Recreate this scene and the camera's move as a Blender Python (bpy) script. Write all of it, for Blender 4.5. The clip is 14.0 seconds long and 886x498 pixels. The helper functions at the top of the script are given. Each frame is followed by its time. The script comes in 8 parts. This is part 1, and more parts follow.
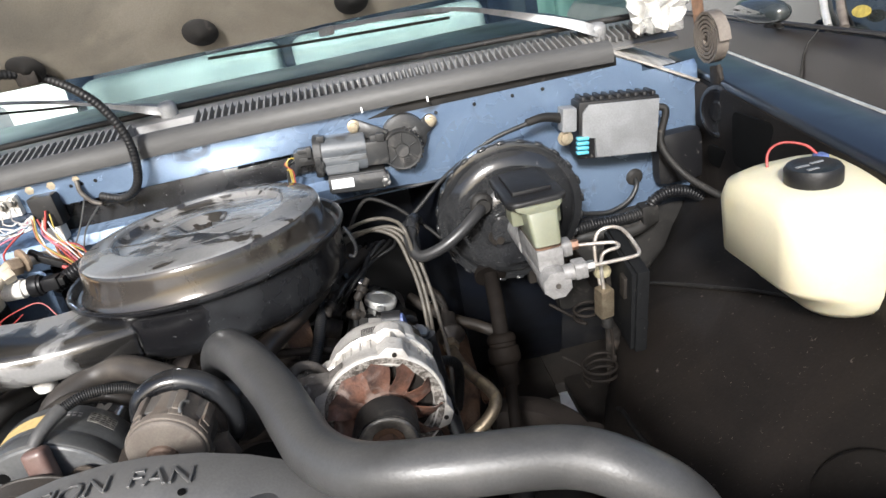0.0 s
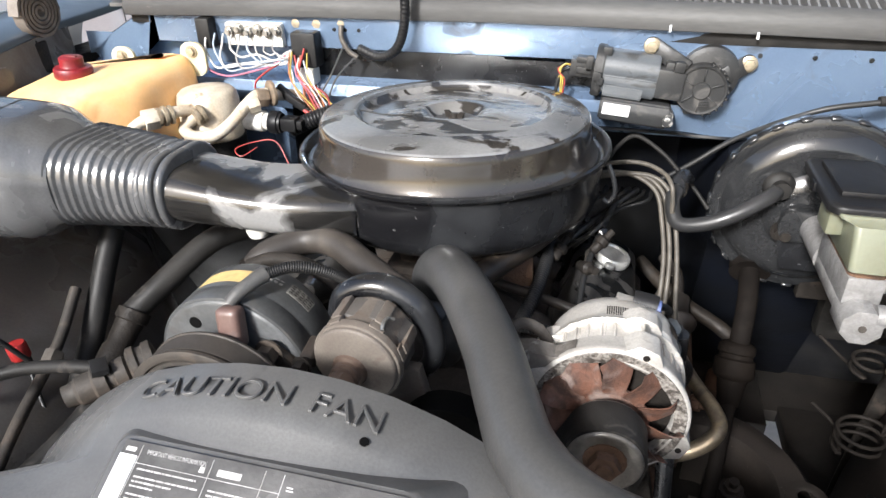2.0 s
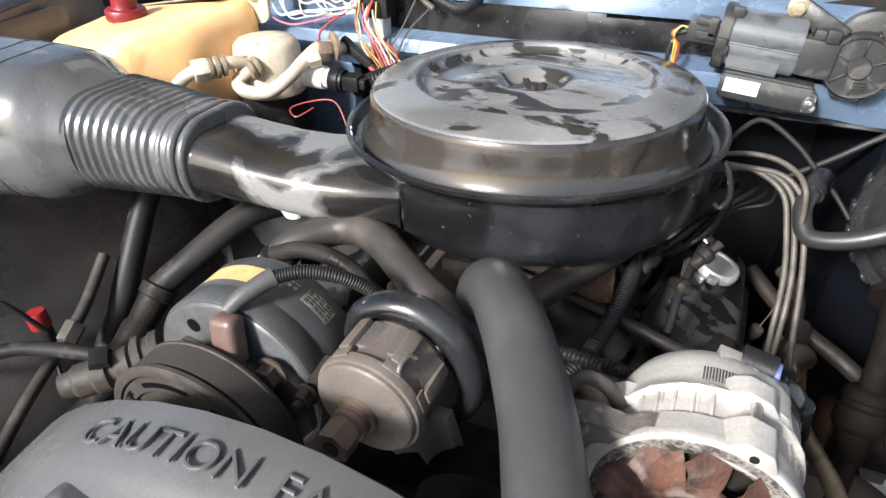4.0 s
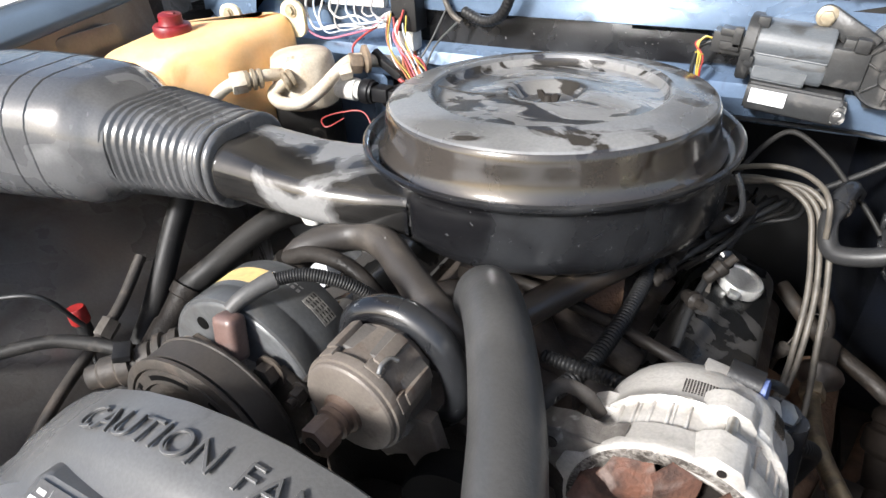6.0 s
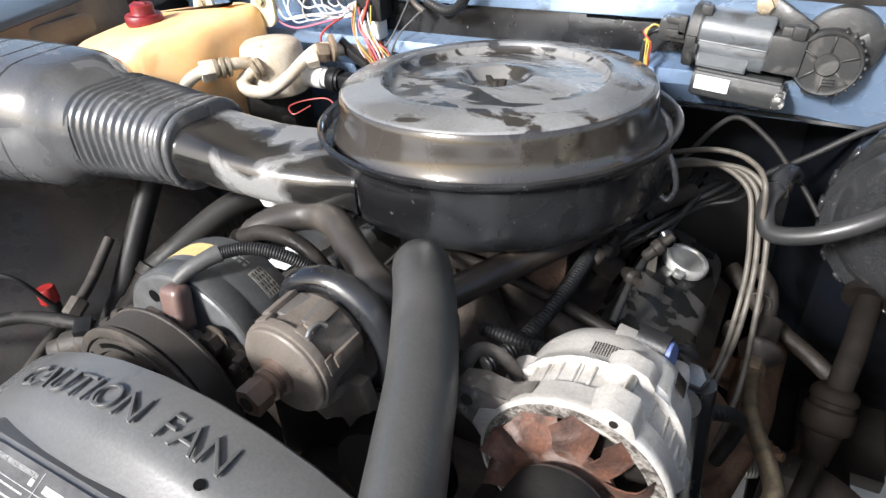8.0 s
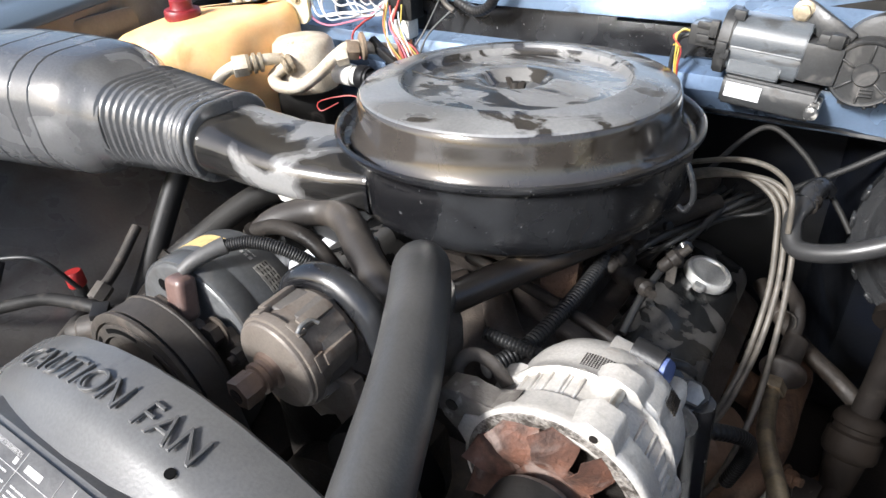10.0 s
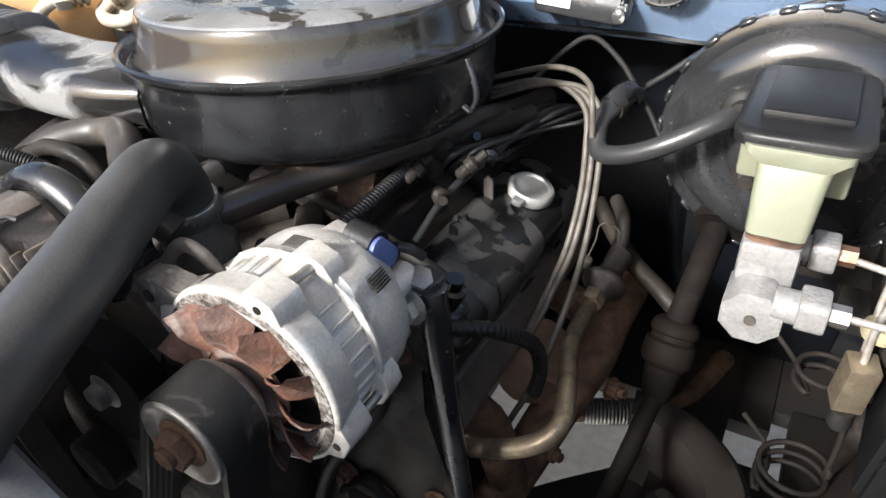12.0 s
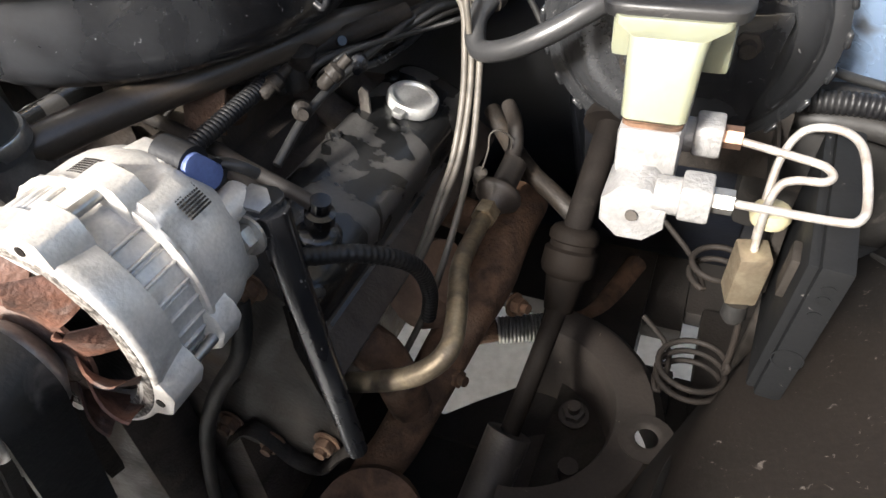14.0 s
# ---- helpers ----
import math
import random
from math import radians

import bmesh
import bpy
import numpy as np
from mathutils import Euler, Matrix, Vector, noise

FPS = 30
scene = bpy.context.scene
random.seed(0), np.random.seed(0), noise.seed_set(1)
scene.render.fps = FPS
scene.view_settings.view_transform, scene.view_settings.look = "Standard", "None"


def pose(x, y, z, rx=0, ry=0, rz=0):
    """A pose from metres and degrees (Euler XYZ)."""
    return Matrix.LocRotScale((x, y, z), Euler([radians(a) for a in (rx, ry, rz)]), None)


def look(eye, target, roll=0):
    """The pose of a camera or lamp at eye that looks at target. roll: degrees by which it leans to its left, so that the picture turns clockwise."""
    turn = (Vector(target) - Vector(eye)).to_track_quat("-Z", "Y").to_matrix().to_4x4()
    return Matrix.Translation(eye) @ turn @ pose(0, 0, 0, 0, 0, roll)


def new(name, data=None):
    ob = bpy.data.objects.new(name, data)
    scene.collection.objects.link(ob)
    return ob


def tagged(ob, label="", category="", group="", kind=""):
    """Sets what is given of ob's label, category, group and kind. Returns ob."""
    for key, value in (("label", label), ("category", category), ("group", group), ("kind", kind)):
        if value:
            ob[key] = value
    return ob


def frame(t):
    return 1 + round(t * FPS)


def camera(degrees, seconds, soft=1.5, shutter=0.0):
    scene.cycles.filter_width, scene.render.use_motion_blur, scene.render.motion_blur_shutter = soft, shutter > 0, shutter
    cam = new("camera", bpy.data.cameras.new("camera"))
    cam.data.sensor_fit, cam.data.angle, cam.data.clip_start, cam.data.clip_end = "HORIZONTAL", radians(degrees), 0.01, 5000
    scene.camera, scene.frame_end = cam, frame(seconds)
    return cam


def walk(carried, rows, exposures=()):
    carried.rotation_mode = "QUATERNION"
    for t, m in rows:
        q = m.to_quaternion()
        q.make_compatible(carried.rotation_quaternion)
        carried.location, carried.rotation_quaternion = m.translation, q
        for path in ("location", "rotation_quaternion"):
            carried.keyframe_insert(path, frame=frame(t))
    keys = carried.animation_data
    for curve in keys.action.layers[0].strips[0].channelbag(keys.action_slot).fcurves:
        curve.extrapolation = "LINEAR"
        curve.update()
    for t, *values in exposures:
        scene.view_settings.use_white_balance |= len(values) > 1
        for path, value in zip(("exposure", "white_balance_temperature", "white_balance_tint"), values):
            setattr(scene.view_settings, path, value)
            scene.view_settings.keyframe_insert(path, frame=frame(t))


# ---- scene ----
cam = camera(67.7, 14.0)
PATH = [
    (0, (-0.024, 0.043, 1.453), (0.085, 1.871, 0.648), -11.8),
    (0.5, (-0.038, 0.054, 1.449), (-0.149, 1.882, 0.645), -8.6),
    (1, (-0.008, 0.055, 1.457), (-0.523, 1.808, 0.645), -6.5),
    (1.5, (-0.061, 0.123, 1.437), (-0.645, 1.81, 0.536), -3.9),
    (2, (-0.113, 0.199, 1.427), (-0.567, 1.878, 0.44), -1.0),
    (2.5, (-0.121, 0.247, 1.406), (-0.621, 1.876, 0.359), -1.2),
    (3, (-0.118, 0.298, 1.403), (-0.699, 1.878, 0.323), -1.0),
    (3.5, (-0.121, 0.338, 1.398), (-0.766, 1.88, 0.299), -1.2),
    (3.7, (-0.125, 0.346, 1.396), (-0.793, 1.875, 0.293), -1.3),
    (5.8, (-0.07, 0.368, 1.397), (-0.907, 1.838, 0.33), -2.9),
    (6, (-0.068, 0.367, 1.398), (-0.93, 1.823, 0.332), -3.4),
    (6.5, (-0.083, 0.342, 1.399), (-0.921, 1.812, 0.333), -3.4),
    (7, (-0.09, 0.32, 1.398), (-0.833, 1.839, 0.33), -1.8),
    (7.5, (-0.045, 0.334, 1.401), (-0.803, 1.84, 0.325), -2.2),
    (7.7, (-0.022, 0.349, 1.399), (-0.824, 1.83, 0.321), -2.9),
    (9.8, (0.031, 0.389, 1.386), (-0.934, 1.774, 0.314), -3.6),
    (10, (0.028, 0.388, 1.392), (-0.945, 1.769, 0.321), -3.4),
    (10.5, (0.029, 0.388, 1.392), (-0.957, 1.772, 0.337), -3.1),
    (11, (0.054, 0.395, 1.385), (-0.941, 1.777, 0.336), -3.8),
    (11.5, (0.111, 0.424, 1.367), (-0.884, 1.809, 0.323), -4.2),
    (12, (0.188, 0.47, 1.307), (-0.682, 1.874, 0.178), -3.9),
    (12.5, (0.216, 0.5, 1.268), (-0.567, 1.886, 0.058), -3.7),
    (13, (0.224, 0.515, 1.256), (-0.504, 1.897, 0.006), -4.4),
    (13.5, (0.225, 0.545, 1.236), (-0.46, 1.923, -0.041), -4.8),
    (14, (0.218, 0.531, 1.255), (-0.436, 1.903, -0.045), -5.1),
]
walk(cam, [(t, look(eye, target, roll)) for t, eye, target, roll in PATH], [(0.0, 1.02, 6350, 10), (1.5, 1.15, 6320, 10), (3.0, 1.24, 6300, 10), (6.0, 1.3, 6300, 10), (11.3, 1.46, 6200, 10), (12.5, 1.7, 6550, 10), (14.0, 2.05, 6650, 10)])

# ---- light ----
world = bpy.data.worlds.new("sky")
scene.world = world
world.use_nodes = True
wn = world.node_tree.nodes
sky = wn.new("ShaderNodeTexSky")
sky.sky_type, sky.sun_disc = "NISHITA", False
sky.sun_elevation, sky.sun_rotation = radians(32), radians(197)
sky.air_density, sky.dust_density = 1.0, 3.0
world.node_tree.links.new(sky.outputs[0], wn["Background"].inputs[0])
wn["Background"].inputs[1].default_value = 0.105
sun_lamp = bpy.data.lights.new("sun", "SUN")
sun_lamp.energy, sun_lamp.angle, sun_lamp.color = 4.0, radians(9), (1.0, 0.985, 0.96)
SUN_FROM = Vector((-0.25, -0.81, 0.53))
new("sun", sun_lamp).matrix_world = look(SUN_FROM * 20, (0, 0, 0))


# ---- materials ----
def mat(name, c1, c2=None, rough=(0.4, 0.6), metal=0.0, scale=18, fine=220, bump=0.15, edge=(0.4, 0.65), grain=0.25, coat=0.0,
        c3=None, scale3=6, edge3=(0.5, 0.7), rough3=None, metal3=None, trans=0.0, sss=0.0, emit=0.0, spec=0.5, sheen=0.0, stretch=None, island=0.0):
    """A surface of two blotched colours with grain, and at will a third (dirt, rust, dust) in patches of its own."""
    m = bpy.data.materials.new(name)
    m.use_nodes = True
    nt = m.node_tree
    n, link = nt.nodes, nt.links.new
    b = n["Principled BSDF"]
    co = n.new("ShaderNodeTexCoord").outputs["Object"]
    if stretch:
        mp = n.new("ShaderNodeMapping")
        mp.inputs["Scale"].default_value = stretch
        link(co, mp.inputs["Vector"])
        co = mp.outputs[0]

    def noise_at(s, detail=5, dist=0.0):
        t = n.new("ShaderNodeTexNoise")
        t.inputs["Scale"].default_value, t.inputs["Detail"].default_value, t.inputs["Distortion"].default_value = s, detail, dist
        link(co, t.inputs["Vector"])
        return t.outputs["Fac"]

    def remap(v, lo, hi, a=0.0, z=1.0):
        r = n.new("ShaderNodeMapRange")
        r.inputs[1].default_value, r.inputs[2].default_value, r.inputs[3].default_value, r.inputs[4].default_value = lo, hi, a, z
        link(v, r.inputs[0])
        return r.outputs[0]

    def mix(f, a, z):
        x = n.new("ShaderNodeMix")
        x.data_type = "RGBA"
        link(f, x.inputs[0])
        for k, v in ((6, a), (7, z)):
            if hasattr(v, "is_linked"):
                link(v, x.inputs[k])
            else:
                x.inputs[k].default_value = (*v, 1)
        return x.outputs[2]

    def mixf(f, a, z):
        x = n.new("ShaderNodeMix")
        link(f, x.inputs[0])
        for k, v in ((2, a), (3, z)):
            if hasattr(v, "is_linked"):
                link(v, x.inputs[k])
            else:
                x.inputs[k].default_value = v
        return x.outputs[0]

    c2 = c2 or tuple(0.6 * v for v in c1)
    big = remap(noise_at(scale, 6, 0.6), *edge)
    small = noise_at(fine, 3)
    col = mix(big, c1, c2)
    ro = remap(big, 0, 1, *rough)
    me = None
    if c3:
        f3 = remap(noise_at(scale3, 8, 1.0), *edge3)
        col = mix(f3, col, c3)
        if rough3 is not None:
            ro = mixf(f3, ro, rough3)
        if metal3 is not None:
            me = mixf(f3, metal, metal3)
    g = n.new("ShaderNodeMix")
    g.data_type, g.blend_type = "RGBA", "MULTIPLY"
    g.inputs[0].default_value = grain
    link(col, g.inputs[6])
    link(remap(small, 0.25, 0.75, 0.35, 1.35), g.inputs[7])
    link(g.outputs[2], b.inputs["Base Color"])
    link(ro, b.inputs["Roughness"])
    b.inputs["Metallic"].default_value = metal
    if me is not None:
        link(me, b.inputs["Metallic"])
    b.inputs["Specular IOR Level"].default_value = spec
    b.inputs["Coat Weight"].default_value = coat
    b.inputs["Sheen Weight"].default_value, b.inputs["Sheen Roughness"].default_value = sheen, 0.4
    b.inputs["Coat Roughness"].default_value = 0.08
    b.inputs["Transmission Weight"].default_value = trans
    if sss:
        b.inputs["Subsurface Weight"].default_value = sss
        b.inputs["Subsurface Radius"].default_value = (0.03, 0.022, 0.012)
        b.inputs["Subsurface Scale"].default_value = 0.6
    if emit:
        b.inputs["Emission Color"].default_value = (*c1, 1)
        b.inputs["Emission Strength"].default_value = emit
    if bump:
        bp = n.new("ShaderNodeBump")
        bp.inputs["Strength"].default_value, bp.inputs["Distance"].default_value = bump, 0.002
        link(small, bp.inputs["Height"])
        link(bp.outputs[0], b.inputs["Normal"])
    return m


BLUE = mat("blue_body_paint", (0.215, 0.30, 0.43), (0.15, 0.215, 0.325), (0.2, 0.3), 0.55, 5, 260, 0.02, coat=0.5, grain=0.12,
           c3=(0.05, 0.058, 0.07), scale3=16, edge3=(0.58, 0.74), rough3=0.6, metal3=0.2)
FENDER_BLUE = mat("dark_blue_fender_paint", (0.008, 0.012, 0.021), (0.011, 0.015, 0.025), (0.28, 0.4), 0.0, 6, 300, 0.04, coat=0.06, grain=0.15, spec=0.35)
# brown tone stands in for the skirt's brownish reflections
GLOSS_BLACK = mat("brown_toned_black_enamel", (0.04, 0.035, 0.031), (0.024, 0.021, 0.018), (0.12, 0.17), 0.0, 6, 300, 0.03, edge=(0.4, 0.65), grain=0.15, coat=0.35, spec=0.7, c3=(0.014, 0.011, 0.009), scale3=11, edge3=(0.60, 0.63), rough3=0.16)
# grey here is dust plus reflected light painted into the colour
LID_DUST_SHEEN = mat("dust_sheen_black_enamel", (0.17, 0.172, 0.175), (0.10, 0.101, 0.102), (0.22, 0.28), 0.0, 7, 300, 0.04, edge=(0.4, 0.6), grain=0.2, spec=0.75, coat=0.25, c3=(0.022, 0.020, 0.019), scale3=16, edge3=(0.57, 0.62), rough3=0.16)
SNORKEL_BLACK = mat("smeared_black_snorkel_enamel", (0.012, 0.0115, 0.011), (0.03, 0.028, 0.026), (0.15, 0.22), 0.0, 9, 300, 0.03, edge=(0.44, 0.62), grain=0.15, coat=0.25, spec=0.6, c3=(0.2, 0.198, 0.195), scale3=8, edge3=(0.5, 0.6), rough3=0.3)
# dish grey likewise carries painted-in reflection under the oil smears
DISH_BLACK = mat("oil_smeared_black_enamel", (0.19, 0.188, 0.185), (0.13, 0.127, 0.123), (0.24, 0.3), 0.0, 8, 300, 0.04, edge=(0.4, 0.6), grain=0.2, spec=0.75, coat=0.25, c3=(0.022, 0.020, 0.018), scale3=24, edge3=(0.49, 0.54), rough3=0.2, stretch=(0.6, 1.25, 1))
SATIN_BLACK = mat("satin_black_enamel", (0.008, 0.008, 0.009), (0.022, 0.023, 0.025), (0.2, 0.34), 0.0, 12, 260, 0.06, c3=(0.2, 0.2, 0.2), scale3=190, edge3=(0.69, 0.75), rough3=0.8, coat=0.2)
BOOSTER_BLACK = mat("glossy_black_booster_paint", (0.016, 0.0165, 0.0175), (0.025, 0.0256, 0.0268), (0.15, 0.24), 0.0, 9, 240, 0.06, c3=(0.16, 0.15, 0.14), scale3=150, edge3=(0.71, 0.77), rough3=0.85, coat=0.35, spec=0.6)
PLASTIC = mat("dusty_black_plastic", (0.008, 0.008, 0.009), (0.016, 0.0155, 0.015), (0.4, 0.58), 0.0, 10, 350, 0.12, c3=(0.14, 0.13, 0.12), scale3=60, edge3=(0.68, 0.76), rough3=0.85, spec=0.3)
DUCT_PLASTIC = mat("worn_black_duct_plastic", (0.07, 0.071, 0.073), (0.12, 0.12, 0.122), (0.22, 0.32), 0.0, 8, 320, 0.06, c3=(0.2, 0.2, 0.2), scale3=14, edge3=(0.58, 0.76), rough3=0.45, coat=0.4, spec=0.7)
SHROUD_PLASTIC = mat("grey_dusted_shroud_plastic", (0.105, 0.104, 0.103), (0.075, 0.074, 0.073), (0.27, 0.38), 0.0, 9, 420, 0.06, c3=(0.03, 0.029, 0.029), scale3=11, edge3=(0.66, 0.7), rough3=0.4, spec=0.6)
GREY_PLASTIC = mat("grey_module_plastic", (0.2, 0.205, 0.21), (0.15, 0.153, 0.156), (0.35, 0.45), 0.0, 14, 300, 0.06)
RUBBER = mat("dusty_black_rubber", (0.011, 0.0105, 0.01), (0.021, 0.0195, 0.018), (0.5, 0.72), 0.0, 16, 300, 0.15, c3=(0.07, 0.062, 0.055), scale3=35, edge3=(0.6, 0.75), rough3=0.9, spec=0.25)
HOSE_RUBBER = mat("grey_bloomed_hose_rubber", (0.052, 0.0515, 0.051), (0.028, 0.0275, 0.027), (0.36, 0.5), 0.0, 11, 340, 0.12, edge=(0.42, 0.68), c3=(0.06, 0.058, 0.056), scale3=16, edge3=(0.5, 0.85), rough3=0.55)
SEAL_RUBBER = mat("faded_grey_seal_rubber", (0.08, 0.079, 0.077), (0.045, 0.044, 0.043), (0.55, 0.75), 0.0, 6, 200, 0.15, stretch=(0.25, 1, 1), c3=(0.2, 0.19, 0.18), scale3=50, edge3=(0.72, 0.78), rough3=0.9)
ALU = mat("cast_aluminium", (0.54, 0.515, 0.48), (0.43, 0.405, 0.37), (0.3, 0.5), 0.35, 26, 420, 0.14, c3=(0.33, 0.30, 0.265), scale3=34, edge3=(0.58, 0.72), rough3=0.75, metal3=0.1)
ALU_DIRTY = mat("stained_cast_aluminium", (0.10, 0.088, 0.076), (0.06, 0.052, 0.045), (0.5, 0.7), 0.3, 40, 420, 0.2, c3=(0.07, 0.06, 0.05), scale3=45, edge3=(0.5, 0.66), rough3=0.9, metal3=0.0)
MC_ALU = mat("pale_machined_aluminium", (0.27, 0.264, 0.258), (0.19, 0.184, 0.178), (0.4, 0.55), 0.25, 40, 300, 0.5)
RUST_RED = mat("rusted_red_fan_paint", (0.135, 0.062, 0.040), (0.06, 0.033, 0.024), (0.55, 0.8), 0.0, 60, 320, 0.5, c3=(0.17, 0.125, 0.105), scale3=40, edge3=(0.54, 0.68), rough3=0.8)
RUST = mat("brown_rusty_iron", (0.13, 0.075, 0.047), (0.06, 0.038, 0.026), (0.7, 0.9), 0.0, 32, 260, 0.7, spec=0.2, c3=(0.17, 0.115, 0.078), scale3=14, edge3=(0.58, 0.74), rough3=0.9)
CAN_STEEL = mat("brown_stained_steel", (0.185, 0.16, 0.136), (0.12, 0.10, 0.083), (0.4, 0.6), 0.2, 14, 420, 0.12, grain=0.25, c3=(0.085, 0.058, 0.041), scale3=26, edge3=(0.54, 0.72), rough3=0.8, metal3=0.0)
STEEL = mat("dull_steel", (0.4, 0.39, 0.37), (0.26, 0.25, 0.23), (0.3, 0.5), 0.85, 30, 300, 0.15)
TUBE_STEEL = mat("yellowed_zinc_tube", (0.26, 0.21, 0.14), (0.15, 0.12, 0.09), (0.35, 0.55), 0.7, 40, 300, 0.2)
LINE_STEEL = mat("weathered_brake_line_steel", (0.5, 0.47, 0.43), (0.33, 0.28, 0.24), (0.35, 0.5), 0.6, 60, 300, 0.15)
ZINC = mat("yellow_zinc_bolt", (0.42, 0.36, 0.26), (0.28, 0.23, 0.16), (0.4, 0.55), 0.6, 60, 300, 0.15)
BRASS = mat("dull_brass", (0.42, 0.35, 0.245), (0.27, 0.215, 0.15), (0.35, 0.5), 0.8, 60, 300, 0.15)
COPPER = mat("copper_nut", (0.32, 0.19, 0.13), (0.2, 0.12, 0.085), (0.4, 0.55), 0.8, 60, 300, 0.15)
CHROME = mat("bright_plated_cap", (0.66, 0.65, 0.62), (0.5, 0.49, 0.46), (0.3, 0.45), 0.55, 30, 400, 0.04)
GREASE = mat("greasy_dark_iron", (0.016, 0.014, 0.0125), (0.029, 0.025, 0.0215), (0.4, 0.7), 0.0, 20, 260, 0.4, c3=(0.06, 0.047, 0.037), scale3=12, edge3=(0.6, 0.75), rough3=0.9, spec=0.12)
ENGINE_IRON = mat("oily_brown_engine_iron", (0.07, 0.057, 0.048), (0.04, 0.033, 0.028), (0.4, 0.65), 0.0, 22, 260, 0.4, c3=(0.10, 0.08, 0.062), scale3=14, edge3=(0.56, 0.72), rough3=0.9, spec=0.3)
VALVE_BLACK = mat("flaking_black_cover_paint", (0.010, 0.010, 0.010), (0.055, 0.052, 0.049), (0.22, 0.42), 0.0, 14, 300, 0.2, edge=(0.475, 0.51), coat=0.2)
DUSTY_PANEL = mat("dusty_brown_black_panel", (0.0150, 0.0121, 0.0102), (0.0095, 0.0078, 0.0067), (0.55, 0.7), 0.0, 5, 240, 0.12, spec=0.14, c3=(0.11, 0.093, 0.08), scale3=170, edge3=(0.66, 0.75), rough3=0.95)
# left liner's dust grey is raised to paint in the sheen it catches
LEFT_PANEL = mat("lit_dusty_grey_panel", (0.12, 0.113, 0.107), (0.068, 0.062, 0.057), (0.26, 0.4), 0.0, 5, 240, 0.1, spec=0.5, c3=(0.065, 0.054, 0.045), scale3=9, edge3=(0.5, 0.7), rough3=0.7)
AMBER = mat("amber_translucent_plastic", (0.86, 0.50, 0.20), (0.85, 0.60, 0.34), (0.35, 0.5), 0.0, 7, 200, 0.05, sss=0.35, grain=0.08, c3=(0.6, 0.3, 0.12), scale3=9, edge3=(0.55, 0.75))
CREAM = mat("yellowed_translucent_plastic", (0.56, 0.52, 0.38), (0.49, 0.45, 0.31), (0.35, 0.5), 0.0, 5, 200, 0.04, sss=0.35, grain=0.06)
PALE_YELLOW = mat("pale_yellow_reservoir_plastic", (0.17, 0.178, 0.128), (0.145, 0.148, 0.102), (0.35, 0.5), 0.0, 20, 200, 0.05, sss=0.25, grain=0.08)
ACCUM_WHITE = mat("grimy_cream_paint", (0.62, 0.56, 0.46), (0.45, 0.37, 0.27), (0.4, 0.6), 0.1, 18, 300, 0.15, c3=(0.22, 0.15, 0.09), scale3=24, edge3=(0.6, 0.74), rough3=0.8)
FELT = mat("grey_brown_hood_felt", (0.2, 0.18, 0.145), (0.15, 0.133, 0.105), (0.85, 0.95), 0.0, 7, 650, 0.3, grain=0.35, c3=(0.11, 0.1, 0.082), scale3=5, edge3=(0.48, 0.72))
GLASS = mat("tinted_glass", (0.75, 0.9, 0.86), (0.75, 0.9, 0.86), (0.02, 0.03), 0.0, 3, 50, 0, grain=0.0, trans=1.0)
CONCRETE = mat("pale_concrete", (0.68, 0.675, 0.66), (0.58, 0.575, 0.56), (0.75, 0.9), 0.0, 1.5, 40, 0.3, c3=(0.5, 0.49, 0.47), scale3=1.3, edge3=(0.55, 0.8))
RED_PLASTIC = mat("red_plastic_cap", (0.21, 0.014, 0.018), (0.13, 0.01, 0.013), (0.35, 0.5), 0, 30, 300, 0.1)
BRIGHT_RED = mat("bright_red_plastic", (0.34, 0.022, 0.02), (0.24, 0.015, 0.015), (0.4, 0.5), 0, 30, 300, 0.1)
BLUE_PLASTIC = mat("light_blue_plastic", (0.085, 0.12, 0.27), (0.06, 0.085, 0.2), (0.5, 0.6), 0, 30, 300, 0.05)
CYAN_PLASTIC = mat("turquoise_plastic", (0.1, 0.4, 0.5), (0.08, 0.32, 0.42), (0.4, 0.5), 0, 30, 300, 0.05)
WHITE_PLASTIC = mat("white_plastic", (0.75, 0.74, 0.7), (0.6, 0.58, 0.53), (0.4, 0.55), 0, 40, 300, 0.05)
LABEL_WHITE = mat("white_paper_label", (0.72, 0.73, 0.74), (0.6, 0.61, 0.62), (0.5, 0.6), 0, 20, 300, 0.02)
LABEL_BLACK = mat("worn_black_label_film", (0.065, 0.063, 0.061), (0.11, 0.107, 0.104), (0.14, 0.3), 0, 20, 130, 0.35, c3=(0.34, 0.33, 0.32), scale3=22, edge3=(0.69, 0.72), rough3=0.5)
LABEL_PRINT = mat("faded_label_print", (0.5, 0.49, 0.48), (0.3, 0.29, 0.28), (0.5, 0.6), 0, 60, 300, 0)
WIRE_GREY = mat("grey_plug_wire_sleeve", (0.09, 0.079, 0.064), (0.052, 0.046, 0.038), (0.5, 0.65), 0, 40, 300, 0.1)
WIRES = {k: mat(f"{k}_wire_sleeve", v, None, (0.4, 0.55), 0, 40, 300, 0.02) for k, v in dict(
    red=(0.34, 0.04, 0.035), orange=(0.42, 0.15, 0.06), yellow=(0.45, 0.34, 0.06), pink=(0.42, 0.13, 0.19), white=(0.6, 0.58, 0.55), black=(0.02, 0.02, 0.02)).items()}
CAR_BLACK = mat("black_car_paint", (0.017, 0.014, 0.013), (0.024, 0.021, 0.019), (0.3, 0.45), 0, 3, 200, 0.02, coat=0.1, spec=0.35)
